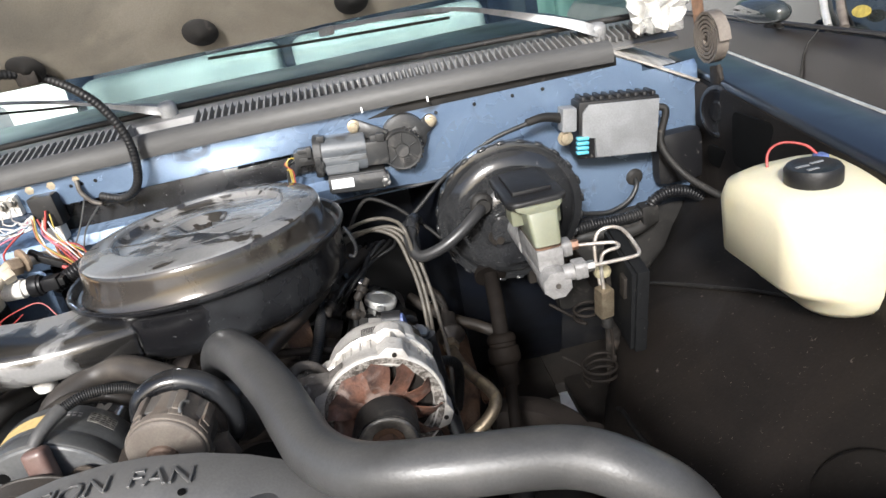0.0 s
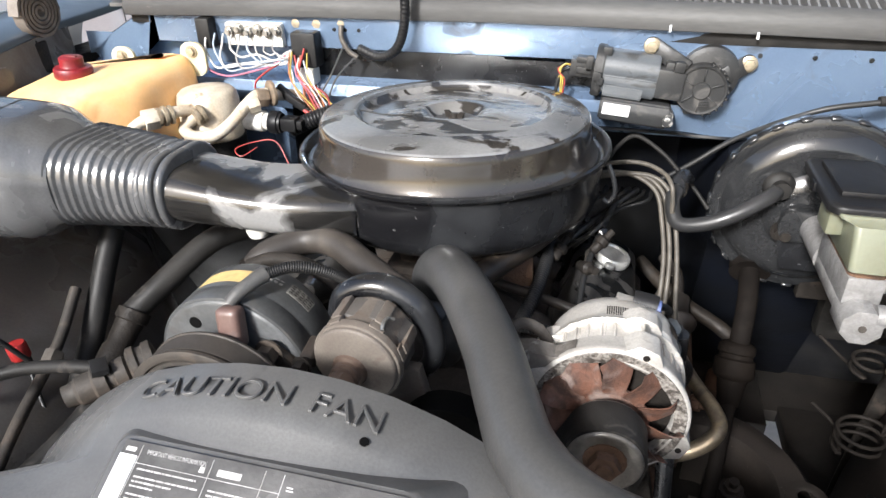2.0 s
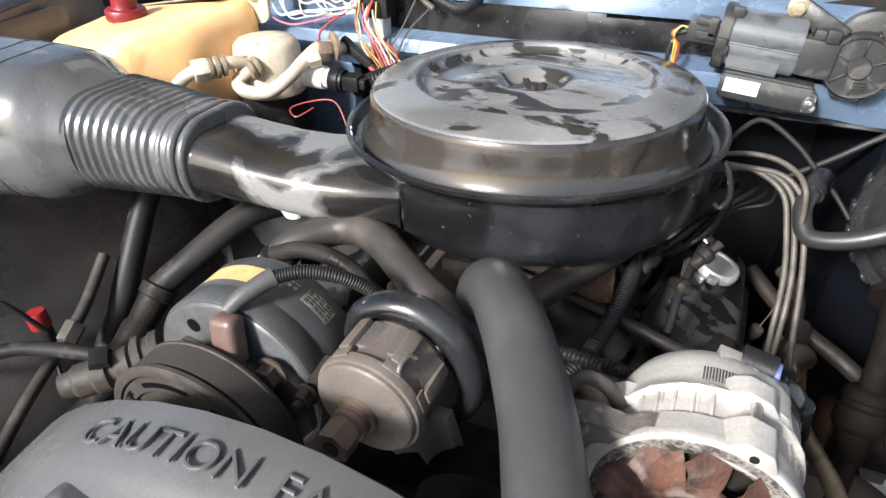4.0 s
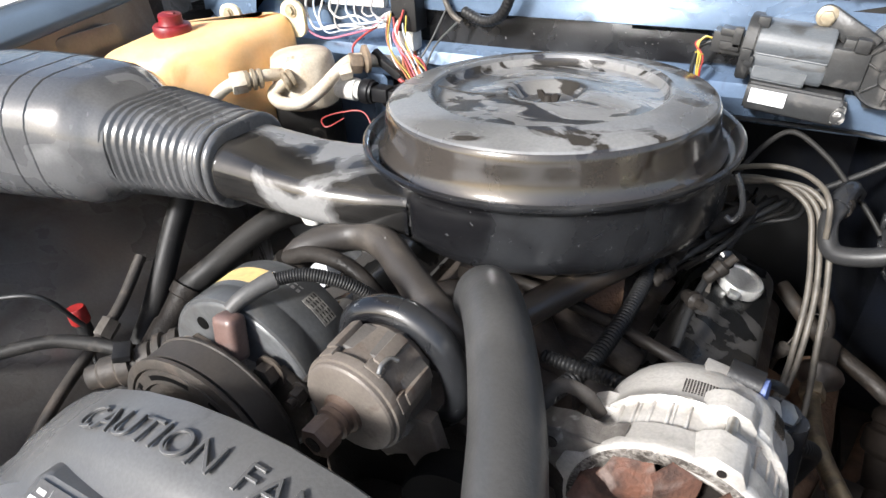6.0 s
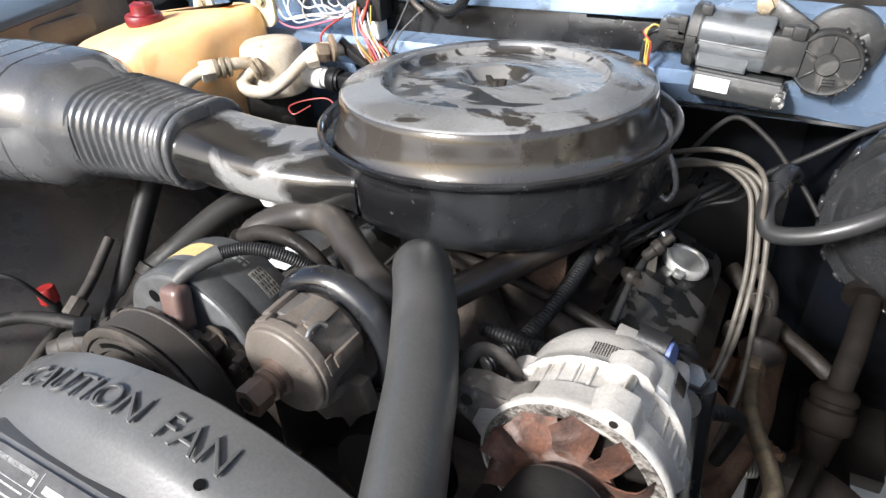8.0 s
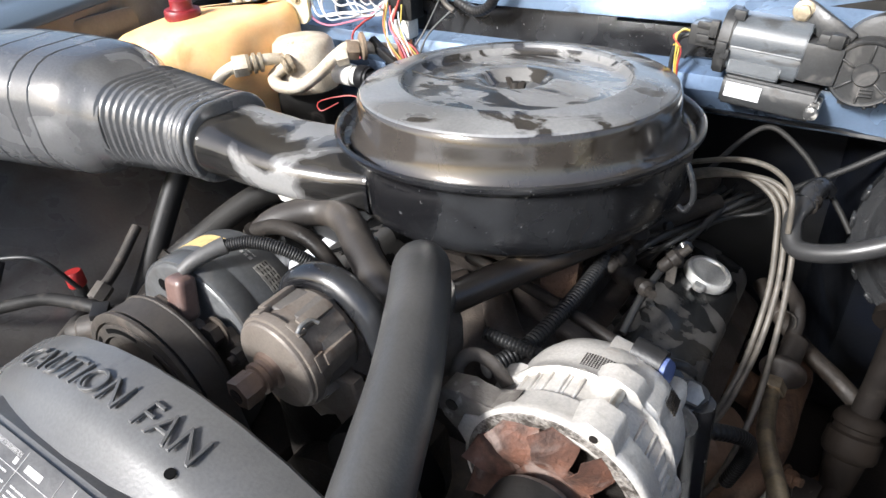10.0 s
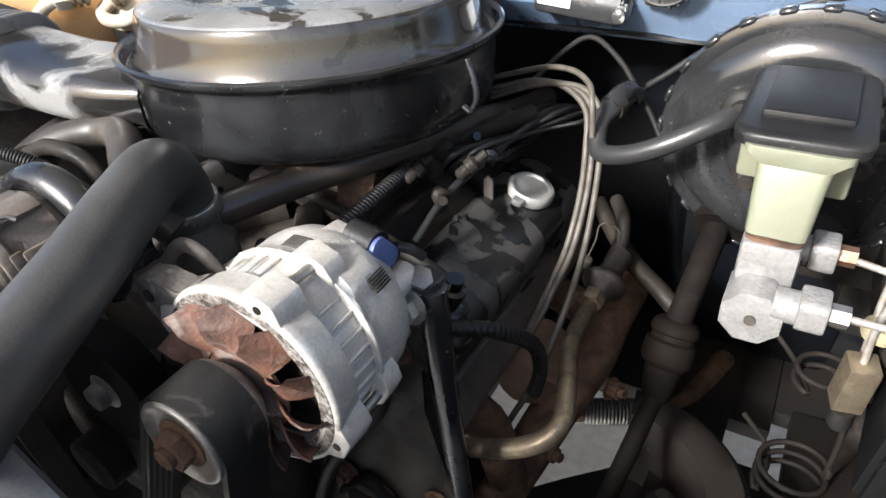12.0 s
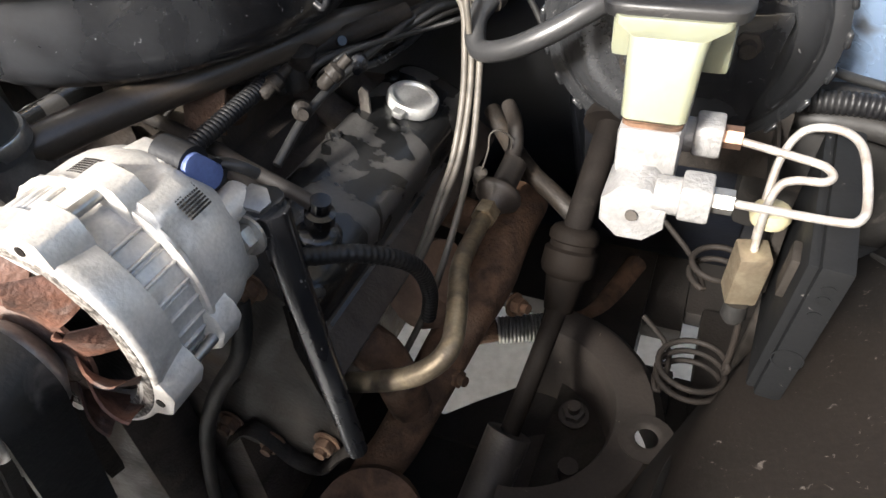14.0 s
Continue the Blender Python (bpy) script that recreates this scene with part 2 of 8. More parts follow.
BARE_METAL = mat("overspray_spotted_metal", (0.5, 0.475, 0.44), (0.27, 0.25, 0.225), (0.5, 0.7), 0.3, 30, 300, 0.2, edge=(0.4, 0.65))


# ---- mesh helpers ----
def V(*a):
    return Vector(a)


def mesh_from(name, bm, material, smooth=47):
    bmesh.ops.recalc_face_normals(bm, faces=bm.faces)
    limit = radians(smooth)
    for f in bm.faces:
        f.smooth = True
    for e in bm.edges:
        e.smooth = len(e.link_faces) == 2 and e.calc_face_angle(3.2) < limit
    me = bpy.data.meshes.new(name)
    bm.to_mesh(me)
    bm.free()
    me.materials.append(material)
    return me


def part(name, bm, material, parent, label="", smooth=47):
    """One mesh, built in world metres, as a piece of a thing."""
    ob = new(name, mesh_from(name, bm, material, smooth))
    ob.parent = parent
    ob.matrix_parent_inverse = Matrix.Translation(-parent.location) if parent.type == "EMPTY" else Matrix()
    if label:
        ob["label"] = label
    return ob


def pieces(name, bm, material, parent, label="", smooth=47, kind=""):
    """The separate bodies of a bmesh, each as a part of its own."""
    left = set(bm.verts)
    while left:
        todo, island = [left.pop()], set()
        while todo:
            v = todo.pop()
            island.add(v)
            for e in v.link_edges:
                w = e.other_vert(v)
                if w in left:
                    left.discard(w)
                    todo.append(w)
        one, made = bmesh.new(), {}
        for v in bm.verts:
            if v in island:
                made[v] = one.verts.new(v.co)
        for f in {f for v in island for f in v.link_faces}:
            one.faces.new([made[v] for v in f.verts])
        part(name, one, material, parent, label, smooth)
    bm.free()


def thing(name, at, label, category, group="", kind=""):
    ob = new(name)
    ob.location, ob.empty_display_size = at, 0.05
    return tagged(ob, label, category, group, kind)


def solid(name, bm, material, label, category, group="", kind="", smooth=35):
    """A thing that is one mesh."""
    return tagged(new(name, mesh_from(name, bm, material, smooth)), label, category, group, kind)


def B():
    return bmesh.new()


def frame_of(axis, up=(0, 0, 1)):
    z = Vector(axis).normalized()
    u = Vector(up)
    if abs(z.dot(u.normalized())) > 0.98:
        u = V(0, 1, 0)
    x = u.cross(z).normalized()
    return Matrix((x, z.cross(x), z)).transposed()


def ring(bm, pts):
    return [bm.verts.new(p) for p in pts]


def bridge(bm, a, b):
    for i in range(len(a)):
        j = (i + 1) % len(a)
        bm.faces.new((a[i], a[j], b[j], b[i]))


def loft(bm, sections, caps=True):
    rings = [ring(bm, s) for s in sections]
    for a, b in zip(rings, rings[1:]):
        bridge(bm, a, b)
    if caps:
        bm.faces.new(rings[0])
        bm.faces.new(rings[-1])
    return bm


def spline(pts, per=6):
    """Points along a smooth curve through pts."""
    p = [Vector(q) for q in pts]
    if len(p) < 3 or per < 2:
        return p
    p = [2 * p[0] - p[1]] + p + [2 * p[-1] - p[-2]]
    out = []
    for a, b, c, d in zip(p, p[1:], p[2:], p[3:]):
        for i in range(per):
            t = i / per
            out.append(0.5 * (2 * b + (c - a) * t + (2 * a - 5 * b + 4 * c - d) * t * t + (3 * b - a - 3 * c + d) * t ** 3))
    return out + [p[-2]]


def sweep(bm, pts, r, seg=10, per=6, caps=True, flat=1.0, ribs=0, rib=0.1):
    """A tube along a smooth curve. r: a radius or a function of 0..1; ribs: number of corrugations."""
    c = spline(pts, per)
    if ribs:
        n = ribs * 4
        length = [0.0]
        for a, b in zip(c, c[1:]):
            length.append(length[-1] + (b - a).length)
        fine, k = [], 0
        for i in range(n + 1):
            s = length[-1] * i / n
            while k < len(c) - 2 and length[k + 1] < s:
                k += 1
            t = (s - length[k]) / max(1e-9, length[k + 1] - length[k])
            fine.append(c[k].lerp(c[k + 1], t))
        c = fine
    d = [(c[min(i + 1, len(c) - 1)] - c[max(i - 1, 0)]).normalized() for i in range(len(c))]
    m = frame_of(d[0])
    x = m @ V(1, 0, 0)
    rings = []
    for i, (q, w) in enumerate(zip(c, d)):
        x = (x - w * x.dot(w)).normalized()
        y = w.cross(x)
        s = i / (len(c) - 1)
        rad = r(s) if callable(r) else r
        if ribs:
            rad *= 1 + rib * (0.0, 0.7, 1.0, 0.7)[i % 4]
        rings.append(ring(bm, [q + rad * (math.cos(a) * x + flat * math.sin(a) * y) for a in (2 * math.pi * j / seg for j in range(seg))]))
    for a, b in zip(rings, rings[1:]):
        bridge(bm, a, b)
    if caps:
        bm.faces.new(rings[0])
        bm.faces.new(rings[-1])
    return bm


def lathe(bm, profile, at, axis=(0, 0, 1), seg=32, up=(0, 0, 1), caps=True):
    """Turns (radius, height) pairs about an axis."""
    m, at = frame_of(axis, up), Vector(at)
    rings = []
    for r, h in profile:
        rings.append(ring(bm, [at + m @ V(r * math.cos(a), r * math.sin(a), h) for a in (2 * math.pi * j / seg for j in range(seg))]) if r > 1e-6 else [bm.verts.new(at + m @ V(0, 0, h))])
    for a, b in zip(rings, rings[1:]):
        if len(a) == 1 and len(b) == 1:
            continue
        if len(a) == 1 or len(b) == 1:
            tip, rim = (a[0], b) if len(a) == 1 else (b[0], a)
            for i in range(seg):
                bm.faces.new((rim[i], rim[(i + 1) % seg], tip))
        else:
            bridge(bm, a, b)
    for q in (rings[0], rings[-1]):
        if caps and len(q) > 1:
            bm.faces.new(q)
    return bm


def slab(bm, poly, normal, thick, at=(0, 0, 0), up=(0, 0, 1), bev=0.0):
    """A plate cut to a 2D outline, thick along normal."""
    m, at = frame_of(normal, up), Vector(at)
    a = ring(bm, [at + m @ V(x, y, 0) for x, y in poly])
    b = ring(bm, [at + m @ V(x, y, thick) for x, y in poly])
    bridge(bm, a, b)
    fs = [bm.faces.new(a), bm.faces.new(b)]
    if bev:
        es = list({e for f in fs for e in f.edges})
        bmesh.ops.bevel(bm, geom=es, offset=bev, segments=2, affect="EDGES", profile=0.6)
    return bm


def box(bm, lo, hi, bev=0.004, m=None, seg=2):
    lo, hi = Vector(lo), Vector(hi)
    tmp = bmesh.new()
    bmesh.ops.create_cube(tmp, size=1)
    for v in tmp.verts:
        v.co = V(*((lo[i] + hi[i]) / 2 + v.co[i] * (hi[i] - lo[i]) for i in range(3)))
    if bev:
        bmesh.ops.bevel(tmp, geom=tmp.edges[:], offset=bev, segments=seg, affect="EDGES", profile=0.6)
    if m is not None:
        tmp.transform(m)
    return merge(bm, tmp)


def merge(bm, other):
    me = bpy.data.meshes.new("tmp")
    other.to_mesh(me)
    other.free()
    bm.from_mesh(me)
    bpy.data.meshes.remove(me)
    return bm


def rrect(w, h, r, n=4):
    out = []
    for cx, cy, a0 in ((w / 2 - r, h / 2 - r, 0), (-w / 2 + r, h / 2 - r, 90), (-w / 2 + r, -h / 2 + r, 180), (w / 2 - r, -h / 2 + r, 270)):
        out += [(cx + r * math.cos(radians(a0 + 90 * i / n)), cy + r * math.sin(radians(a0 + 90 * i / n))) for i in range(n + 1)]
    return out


def ngon(n, r, phase=0.0):
    return [(r * math.cos(2 * math.pi * i / n + phase), r * math.sin(2 * math.pi * i / n + phase)) for i in range(n)]


def hexbolt(bm, at, axis, r=0.008, head=0.006, shaft=0.0, washer=True):
    at, ax = Vector(at), Vector(axis).normalized()
    if washer:
        lathe(bm, [(0.0, 0), (r * 1.35, 0), (r * 1.35, r * 0.2), (0.0, r * 0.2)], at, ax, 16)
    slab(bm, ngon(6, r), ax, head, at + ax * r * 0.2, bev=r * 0.12)
    if shaft:
        lathe(bm, [(r * 0.55, 0), (r * 0.55, shaft), (0, shaft)], at + ax * (head + r * 0.2), ax, 12)
    return bm


def sheet(bm, rows):
    """A surface through a grid of points."""
    g = [ring(bm, q) for q in rows]
    for a, b in zip(g, g[1:]):
        for i in range(len(a) - 1):
            bm.faces.new((a[i], a[i + 1], b[i + 1], b[i]))
    return bm


def thicken(bm, t):
    bmesh.ops.recalc_face_normals(bm, faces=bm.faces)
    bmesh.ops.solidify(bm, geom=bm.faces[:] + bm.edges[:] + bm.verts[:], thickness=t)
    return bm


def letters(text, size, depth):
    """The mesh of a word in the built-in font, flat in x and y, extruded in z, from x = 0."""
    cu = bpy.data.curves.new("word", "FONT")
    cu.body, cu.size, cu.extrude, cu.bevel_depth, cu.offset = text, size, depth, size * 0.016, -size * 0.022
    ob = bpy.data.objects.new("word", cu)
    scene.collection.objects.link(ob)
    me = bpy.data.meshes.new_from_object(ob.evaluated_get(bpy.context.evaluated_depsgraph_get()))
    bm = bmesh.new()
    bm.from_mesh(me)
    bpy.data.objects.remove(ob)
    bpy.data.meshes.remove(me)
    bpy.data.curves.remove(cu)
    return bm


# ---- setting ----
EX = -0.325          # the engine's middle
MID = -0.27          # the truck's middle

bm = B()
sheet(bm, [[V(x, y, 0) for x in (-60, -20, -6, -2, 0, 2, 6, 20, 60)] for y in (-60, -20, -6, -2, 0, 2, 6, 20, 60)])
solid("ground", bm, CONCRETE, "pale bright concrete floor under the truck", "floor", kind="structure")

# firewall: a pressed panel with a stepped face
prof = [(1.300, 1.232), (1.302, 1.174), (1.332, 1.164), (1.335, 1.114), (1.302, 1.100), (1.289, 1.095), (1.287, 1.088), (1.312, 1.056), (1.312, 1.05), (1.305, 0.95), (1.31, 0.88), (1.36, 0.72), (1.46, 0.5), (1.6, 0.36)]
xs = [-1.12, -1.06, -0.95, -0.8, -0.72, -0.64, -0.6, -0.4, -0.2, 0.0, 0.04, 0.10, 0.12, 0.2, 0.3, 0.4, 0.5, 0.56, 0.612]
rows = []
for x in xs:
    k = max(0.0, min(1.0, (x + 0.02) / 0.06))
    dip = 0.16 * max(0.0, min(1.0, (x + 0.72) / 0.08, (0.10 - x) / 0.06))
    rows.append([V(x, (dip if z < 1.055 else 0.0) + y * (1 - k) + (1.304 if z > 0.9 else y) * k, z - (0.10 * max(0.0, (x - 0.42) / 0.19, (-0.97 - x) / 0.15) if z > 1.2 else 0.0)) for y, z in prof])
bm = thicken(sheet(B(), rows), 0.012)
firewall = solid("firewall", bm, BLUE, "blue painted pressed steel firewall with dusty streaks", "firewall", kind="structure")
# dark sheet over the lower firewall stands in for its shade
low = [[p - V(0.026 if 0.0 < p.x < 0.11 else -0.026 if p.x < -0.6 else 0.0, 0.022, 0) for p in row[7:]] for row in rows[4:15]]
part("tunnel", thicken(sheet(B(), low), 0.004), mat("shaded_navy_paint", (0.0045, 0.0055, 0.0085), (0.003, 0.0034, 0.0045), (0.3, 0.5), 0, 10, 240, 0.15, spec=0.25), firewall, "dark navy sheet painting the tunnel recess as shaded")
# black sheets paint shade on the low firewall at both sides
TOE_SHADE = mat("shaded_firewall_black", (0.010, 0.011, 0.014), (0.016, 0.015, 0.015), (0.45, 0.65), 0, 10, 240, 0.2)
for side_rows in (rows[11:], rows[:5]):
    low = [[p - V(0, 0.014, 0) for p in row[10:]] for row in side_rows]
    part("toe_shade", thicken(sheet(B(), low), 0.004), TOE_SHADE, firewall, "black sheet painting the low firewall as shaded")
# black strip makes the pressed recess a dark band
bm = B()
for x0, x1, z0, z1 in ((-0.64, -0.30, 1.108, 1.166), (-0.30, -0.20, 1.112, 1.160), (-0.20, -0.13, 1.116, 1.146)):
    loft(bm, [[V(x, y, z) for y, z in ((1.309, z0), (1.303, z0 + 0.004), (1.305, z1 - 0.004), (1.311, z1), (1.33, z1), (1.33, z0))] for x in (x0, x1)])
part("panel_recess", bm, SATIN_BLACK, firewall, "black strip filling the pressed recess")
bm = B()
for x in (0.09, 0.165, 0.24, 0.30, -0.55, -0.575, -0.595):
    lathe(bm, [(0.0035, 0), (0.0035, 0.004), (0, 0.004)], (x, 1.2925, 1.183 if x > 0 else 1.197), (0, -1, 0), 10)
part("rivet", bm, BOOSTER_BLACK, firewall)
bm = B()
sweep(bm, [V(0.393, 1.302, 0.917), V(0.43, 1.302, 0.955), V(0.464, 1.302, 0.983), V(0.50, 1.302, 0.986), V(0.525, 1.302, 0.984)], 0.007, 8, 5)
part("pressed_fold", bm, BLUE, firewall)
bm = B()
sheet(bm, [[V(x, y, 1.236 + 0.22 * (y - 1.283) - 0.10 * max(0, (x - 0.42) / 0.19)) for x in (0.40, 0.43, 0.5, 0.56, 0.612)] for y in (1.283, 1.33, 1.40)])
part("shelf", thicken(bm, 0.004), BARE_METAL, firewall, "bare metal cowl corner spotted with overspray")

# cowl seal
seal = thing("cowl_seal", (MID, 1.29, 1.21), "faded grey rubber hood seal along the cowl", "rubber seal")
bm = B()
box(bm, (-1.0, 1.290, 1.196), (0.45, 1.299, 1.214), 0.002)
part("flange", bm, RUBBER, seal, "dark lower flange of the seal")
bm = B()
for x, z in ((-0.455, 1.235), (-0.045, 1.222), (0.078, 1.216)):
    box(bm, (x - 0.0018, 1.2695, z - 0.006), (x + 0.0018, 1.2745, z + 0.004), 0.001)
pieces("paint_mark", bm, LABEL_WHITE, seal, "old white paint mark")
bm = B()
sec = [(1.292, 1.208), (1.276, 1.212), (1.272, 1.226), (1.276, 1.24), (1.29, 1.25), (1.306, 1.25), (1.312, 1.236), (1.306, 1.212)]
loft(bm, [[V(x, y, z + dz) for y, z in sec] for x, dz in [(-1.0, 0.0), (-0.7, 0.006), (-0.3, 0.008), (0.1, 0.004), (0.3, 0), (0.44, -0.006)]])
part("bulb", bm, SEAL_RUBBER, seal)

# cowl panel with its comb of slats
cowl = thing("cowl_panel", (MID, 1.36, 1.24), "black slotted cowl panel below the windshield", "cowl panel", kind="structure")
bm = B()
sheet(bm, [[V(x, y, z - 0.012 * ((x - MID) / 0.8) ** 2) for x in (-1.05, -0.8, -0.5, -0.27, 0.0, 0.3, 0.58)] for y, z in ((1.30, 1.238), (1.32, 1.243), (1.385, 1.247), (1.39, 1.260), (1.43, 1.266), (1.47, 1.266))])
COWL_GREY = mat("faded_grey_cowl_plastic", (0.17, 0.167, 0.162), (0.11, 0.108, 0.105), (0.5, 0.65), 0, 9, 300, 0.1, stretch=(0.3, 1, 1), c3=(0.06, 0.058, 0.055), scale3=20, edge3=(0.6, 0.75))
part("tray", thicken(bm, 0.006), COWL_GREY, cowl, "faded grey cowl tray")
bm = B()
slab(bm, [(-0.034, 0), (0.034, 0), (0.034, 0.024), (0.020, 0.024), (-0.034, 0.010)], (1, 0, 0), 0.0035, (0, 0, 0))
fin = mesh_from("slat", bm, COWL_GREY)
for i in range(118):
    x = -0.99 + i * 0.0132
    if -0.48 < x < -0.36:
        continue
    ob = new("slat", fin)
    ob.parent = cowl
    ob.location = (x - MID, -0.010, 0.004 - 0.012 * ((x - MID) / 0.8) ** 2 + 0.001)

# windshield and what shows behind it
ws = thing("windshield", (MID, 1.48, 1.27), "tinted windshield glass in a black rubber frame", "windshield", kind="structure")
bm = B()
sheet(bm, [[V(MID + u * (0.80 - 0.06 * k), 1.45 + 0.52 * k - 0.12 * u * u, 1.275 + 0.42 * k) for u in (-1, -0.75, -0.5, -0.25, 0, 0.25, 0.5, 0.75, 1)] for k in (0, 0.5, 1)])
pane = part("pane", thicken(bm, 0.005), GLASS, ws)
pane.visible_shadow = False
bm = B()
edge = [V(MID + u * 0.80, 1.447 - 0.12 * u * u, 1.274) for u in (-1, -0.75, -0.5, -0.25, 0, 0.25, 0.5, 0.75, 1)]
sweep(bm, edge, 0.006, 8, 3)
for s in (-1, 1):
    sweep(bm, [V(MID + s * 0.805, 1.325, 1.27), V(MID + s * 0.745, 1.85, 1.70)], 0.014, 8, 1)
sweep(bm, [V(MID - 0.745, 1.85, 1.70), V(MID, 1.97, 1.70), V(MID + 0.745, 1.85, 1.70)], 0.012, 8, 6)
part("frame", bm, RUBBER, ws)
cab = thing("truck_cab", (MID, 2.0, 0.3), "dark blue truck cab with a black dashboard", "truck cab", kind="structure")
bm = B()
box(bm, (MID - 0.76, 1.50, 1.02), (MID + 0.76, 1.86, 1.262), 0.03)
part("dashboard", bm, mat("blue_grey_dashboard_vinyl", (0.15, 0.165, 0.168), (0.11, 0.12, 0.12), (0.5, 0.65), 0, 6, 300, 0.1), cab, "blue-grey vinyl dashboard")
bm = B()
for s in (-1, 1):
    sweep(bm, [V(MID + s * 0.84, 1.36, 1.24), V(MID + s * 0.80, 1.62, 1.50), V(MID + s * 0.74, 1.92, 1.74)], 0.032, 8, 4)
    box(bm, (MID + s * 0.80 - 0.03, 1.48, 0.4), (MID + s * 0.80 + 0.03, 2.75, 1.12), 0.02)
    sweep(bm, [V(MID + s * 0.80, 2.72, 1.2), V(MID + s * 0.74, 2.66, 1.72)], 0.06, 8, 1)
box(bm, (MID - 0.77, 1.92, 1.70), (MID + 0.77, 2.70, 1.76), 0.03)
box(bm, (MID - 0.84, 2.70, 0.4), (MID + 0.84, 2.75, 1.30), 0.02)
box(bm, (MID - 0.84, 2.70, 1.62), (MID + 0.84, 2.75, 1.74), 0.02)
box(bm, (MID + 0.76, 2.1, 1.1), (MID + 0.80, 2.72, 1.72), 0.01)
box(bm, (MID - 0.8, 1.5, 0.38), (MID + 0.8, 2.7, 0.42), 0.0)
part("shell", bm, FENDER_BLUE, cab)
# seats are added in teal-grey so the windshield looks lighter
SEAT = mat("teal_grey_cab_fill", (0.17, 0.20, 0.20), (0.12, 0.15, 0.15), (0.7, 0.85), 0, 4, 200, 0.2)
bm = B()
for x0, x1 in ((-0.70, -0.02), (0.02, 0.70)):
    box(bm, (MID + x0, 2.42, 0.80), (MID + x1, 2.56, 1.285), 0.05, None, 4)
    box(bm, (MID + x0, 2.02, 0.72), (MID + x1, 2.50, 0.86), 0.05, None, 4)
pieces("seat", bm, SEAT, cab, "teal-grey seat block added to lighten the windshield view")

# hood, raised on its rear hinges
hood = thing("hood", (MID, 1.25, 1.37), "raised hood lined with grey-brown felt", "hood", kind="structure")
H0, H1 = V(0, 1.255, 1.372), V(0, 0.55, 2.25)
hd = H1 - H0
hn = V(0, hd.z, -hd.y).normalized()


def hood_at(u, k, off=0.0):
    return V(MID + u * (0.80 - 0.04 * k), *(H0 + hd * k + hn * (off + 0.05 * k * (1 - k)))[1:])


bm = B()
sheet(bm, [[hood_at(u, k, 0.03 - 0.05 * abs(u) ** 6) for u in (-1, -0.96, -0.85, -0.6, -0.3, 0, 0.3, 0.6, 0.85, 0.96, 1)] for k in (0, 0.03, 0.3, 0.6, 0.97, 1)])
part("skin", thicken(bm, 0.01), FENDER_BLUE, hood)
bm = B()
random.seed(4)
us = [-0.985 + 1.97 * i / 24 for i in range(25)]
sheet(bm, [[hood_at(u, k, 0.004 + random.uniform(-0.004, 0.004) + (0.01 if j in (0, 14) else 0)) for u in us] for j, k in enumerate([0.004 + 0.93 * j / 14 for j in range(15)])])
part("felt_liner", thicken(bm, 0.008), FELT, hood, "worn grey-brown felt liner")
for u, k in ((-0.354, 0.047), (0.0, 0.047), (0.315, 0.047), (-0.7, 0.05), (0.66, 0.05), (-0.36, 0.5), (0.05, 0.5), (0.42, 0.5), (-0.7, 0.5)):
    bm = B()
    lathe(bm, [(0, 0), (0.026, 0.001), (0.0285, -0.002), (0.026, -0.0045), (0.010, -0.006), (0.006, -0.009), (0, -0.009)], hood_at(u, k, -0.006), hn, 28)
    part("clip", bm, RUBBER, hood)
bm = B()
for s in (-1, 1):
    sweep(bm, [hood_at(s * 0.96, 0.0, 0.01), hood_at(s * 0.96, 0.5, 0.0), hood_at(s * 0.96, 0.97, 0.01)], 0.018, 6, 4, flat=0.6)
part("rail", bm, BARE_METAL, hood, "bare dented hood edge rail")


# hinges with flat spiral springs, carrying the hood
def hood_hinge(s):
    x = MID + s * 0.875
    c = V(x, 1.222, 1.222)
    bm = B()
    sweep(bm, [V(x, 1.262, 1.24), V(x - s * 0.005, 1.262, 1.30), V(x - s * 0.01, 1.25, 1.40)], 0.011, 8, 3, flat=0.5)
    hinge = part("hinge", bm, RUST, hood, "hood hinge with a rusty coiled spring")
    secs = []
    for i in range(78):
        a = i / 14
        d = V(0, math.cos(2 * math.pi * a), math.sin(2 * math.pi * a))
        p = c + d * (0.006 + 0.0076 * a)
        secs.append([p + d * 0.0026 - V(0.011, 0, 0), p + d * 0.0026 + V(0.011, 0, 0), p - d * 0.0026 + V(0.011, 0, 0), p - d * 0.0026 - V(0.011, 0, 0)])
    part("spring", loft(B(), secs), SPRING_STEEL, hinge, "brown spiral spring")
    bm = B()
    sweep(bm, [V(x, 1.2, 1.175), V(x, 1.19, 1.15), V(x, 1.205, 1.14), V(x, 1.215, 1.16)], 0.005, 8, 5)
    box(bm, (x - 0.006, 1.192, 1.115), (x + 0.006, 1.222, 1.172), 0.004)
    part("bracket", bm, GREASE, hinge)


SPRING_STEEL = mat("brown_spring_steel", (0.17, 0.145, 0.122), (0.10, 0.084, 0.07), (0.5, 0.65), 0.2, 30, 300, 0.2)
hood_hinge(1)
hood_hinge(-1)


# flat black that stands in for the dark inside pockets, holes and slots
POCKET_BLACK = mat("deep_black_fill", (0.003, 0.003, 0.003), None, (0.7, 0.8), 0, 10, 200, 0.0, spec=0.1)
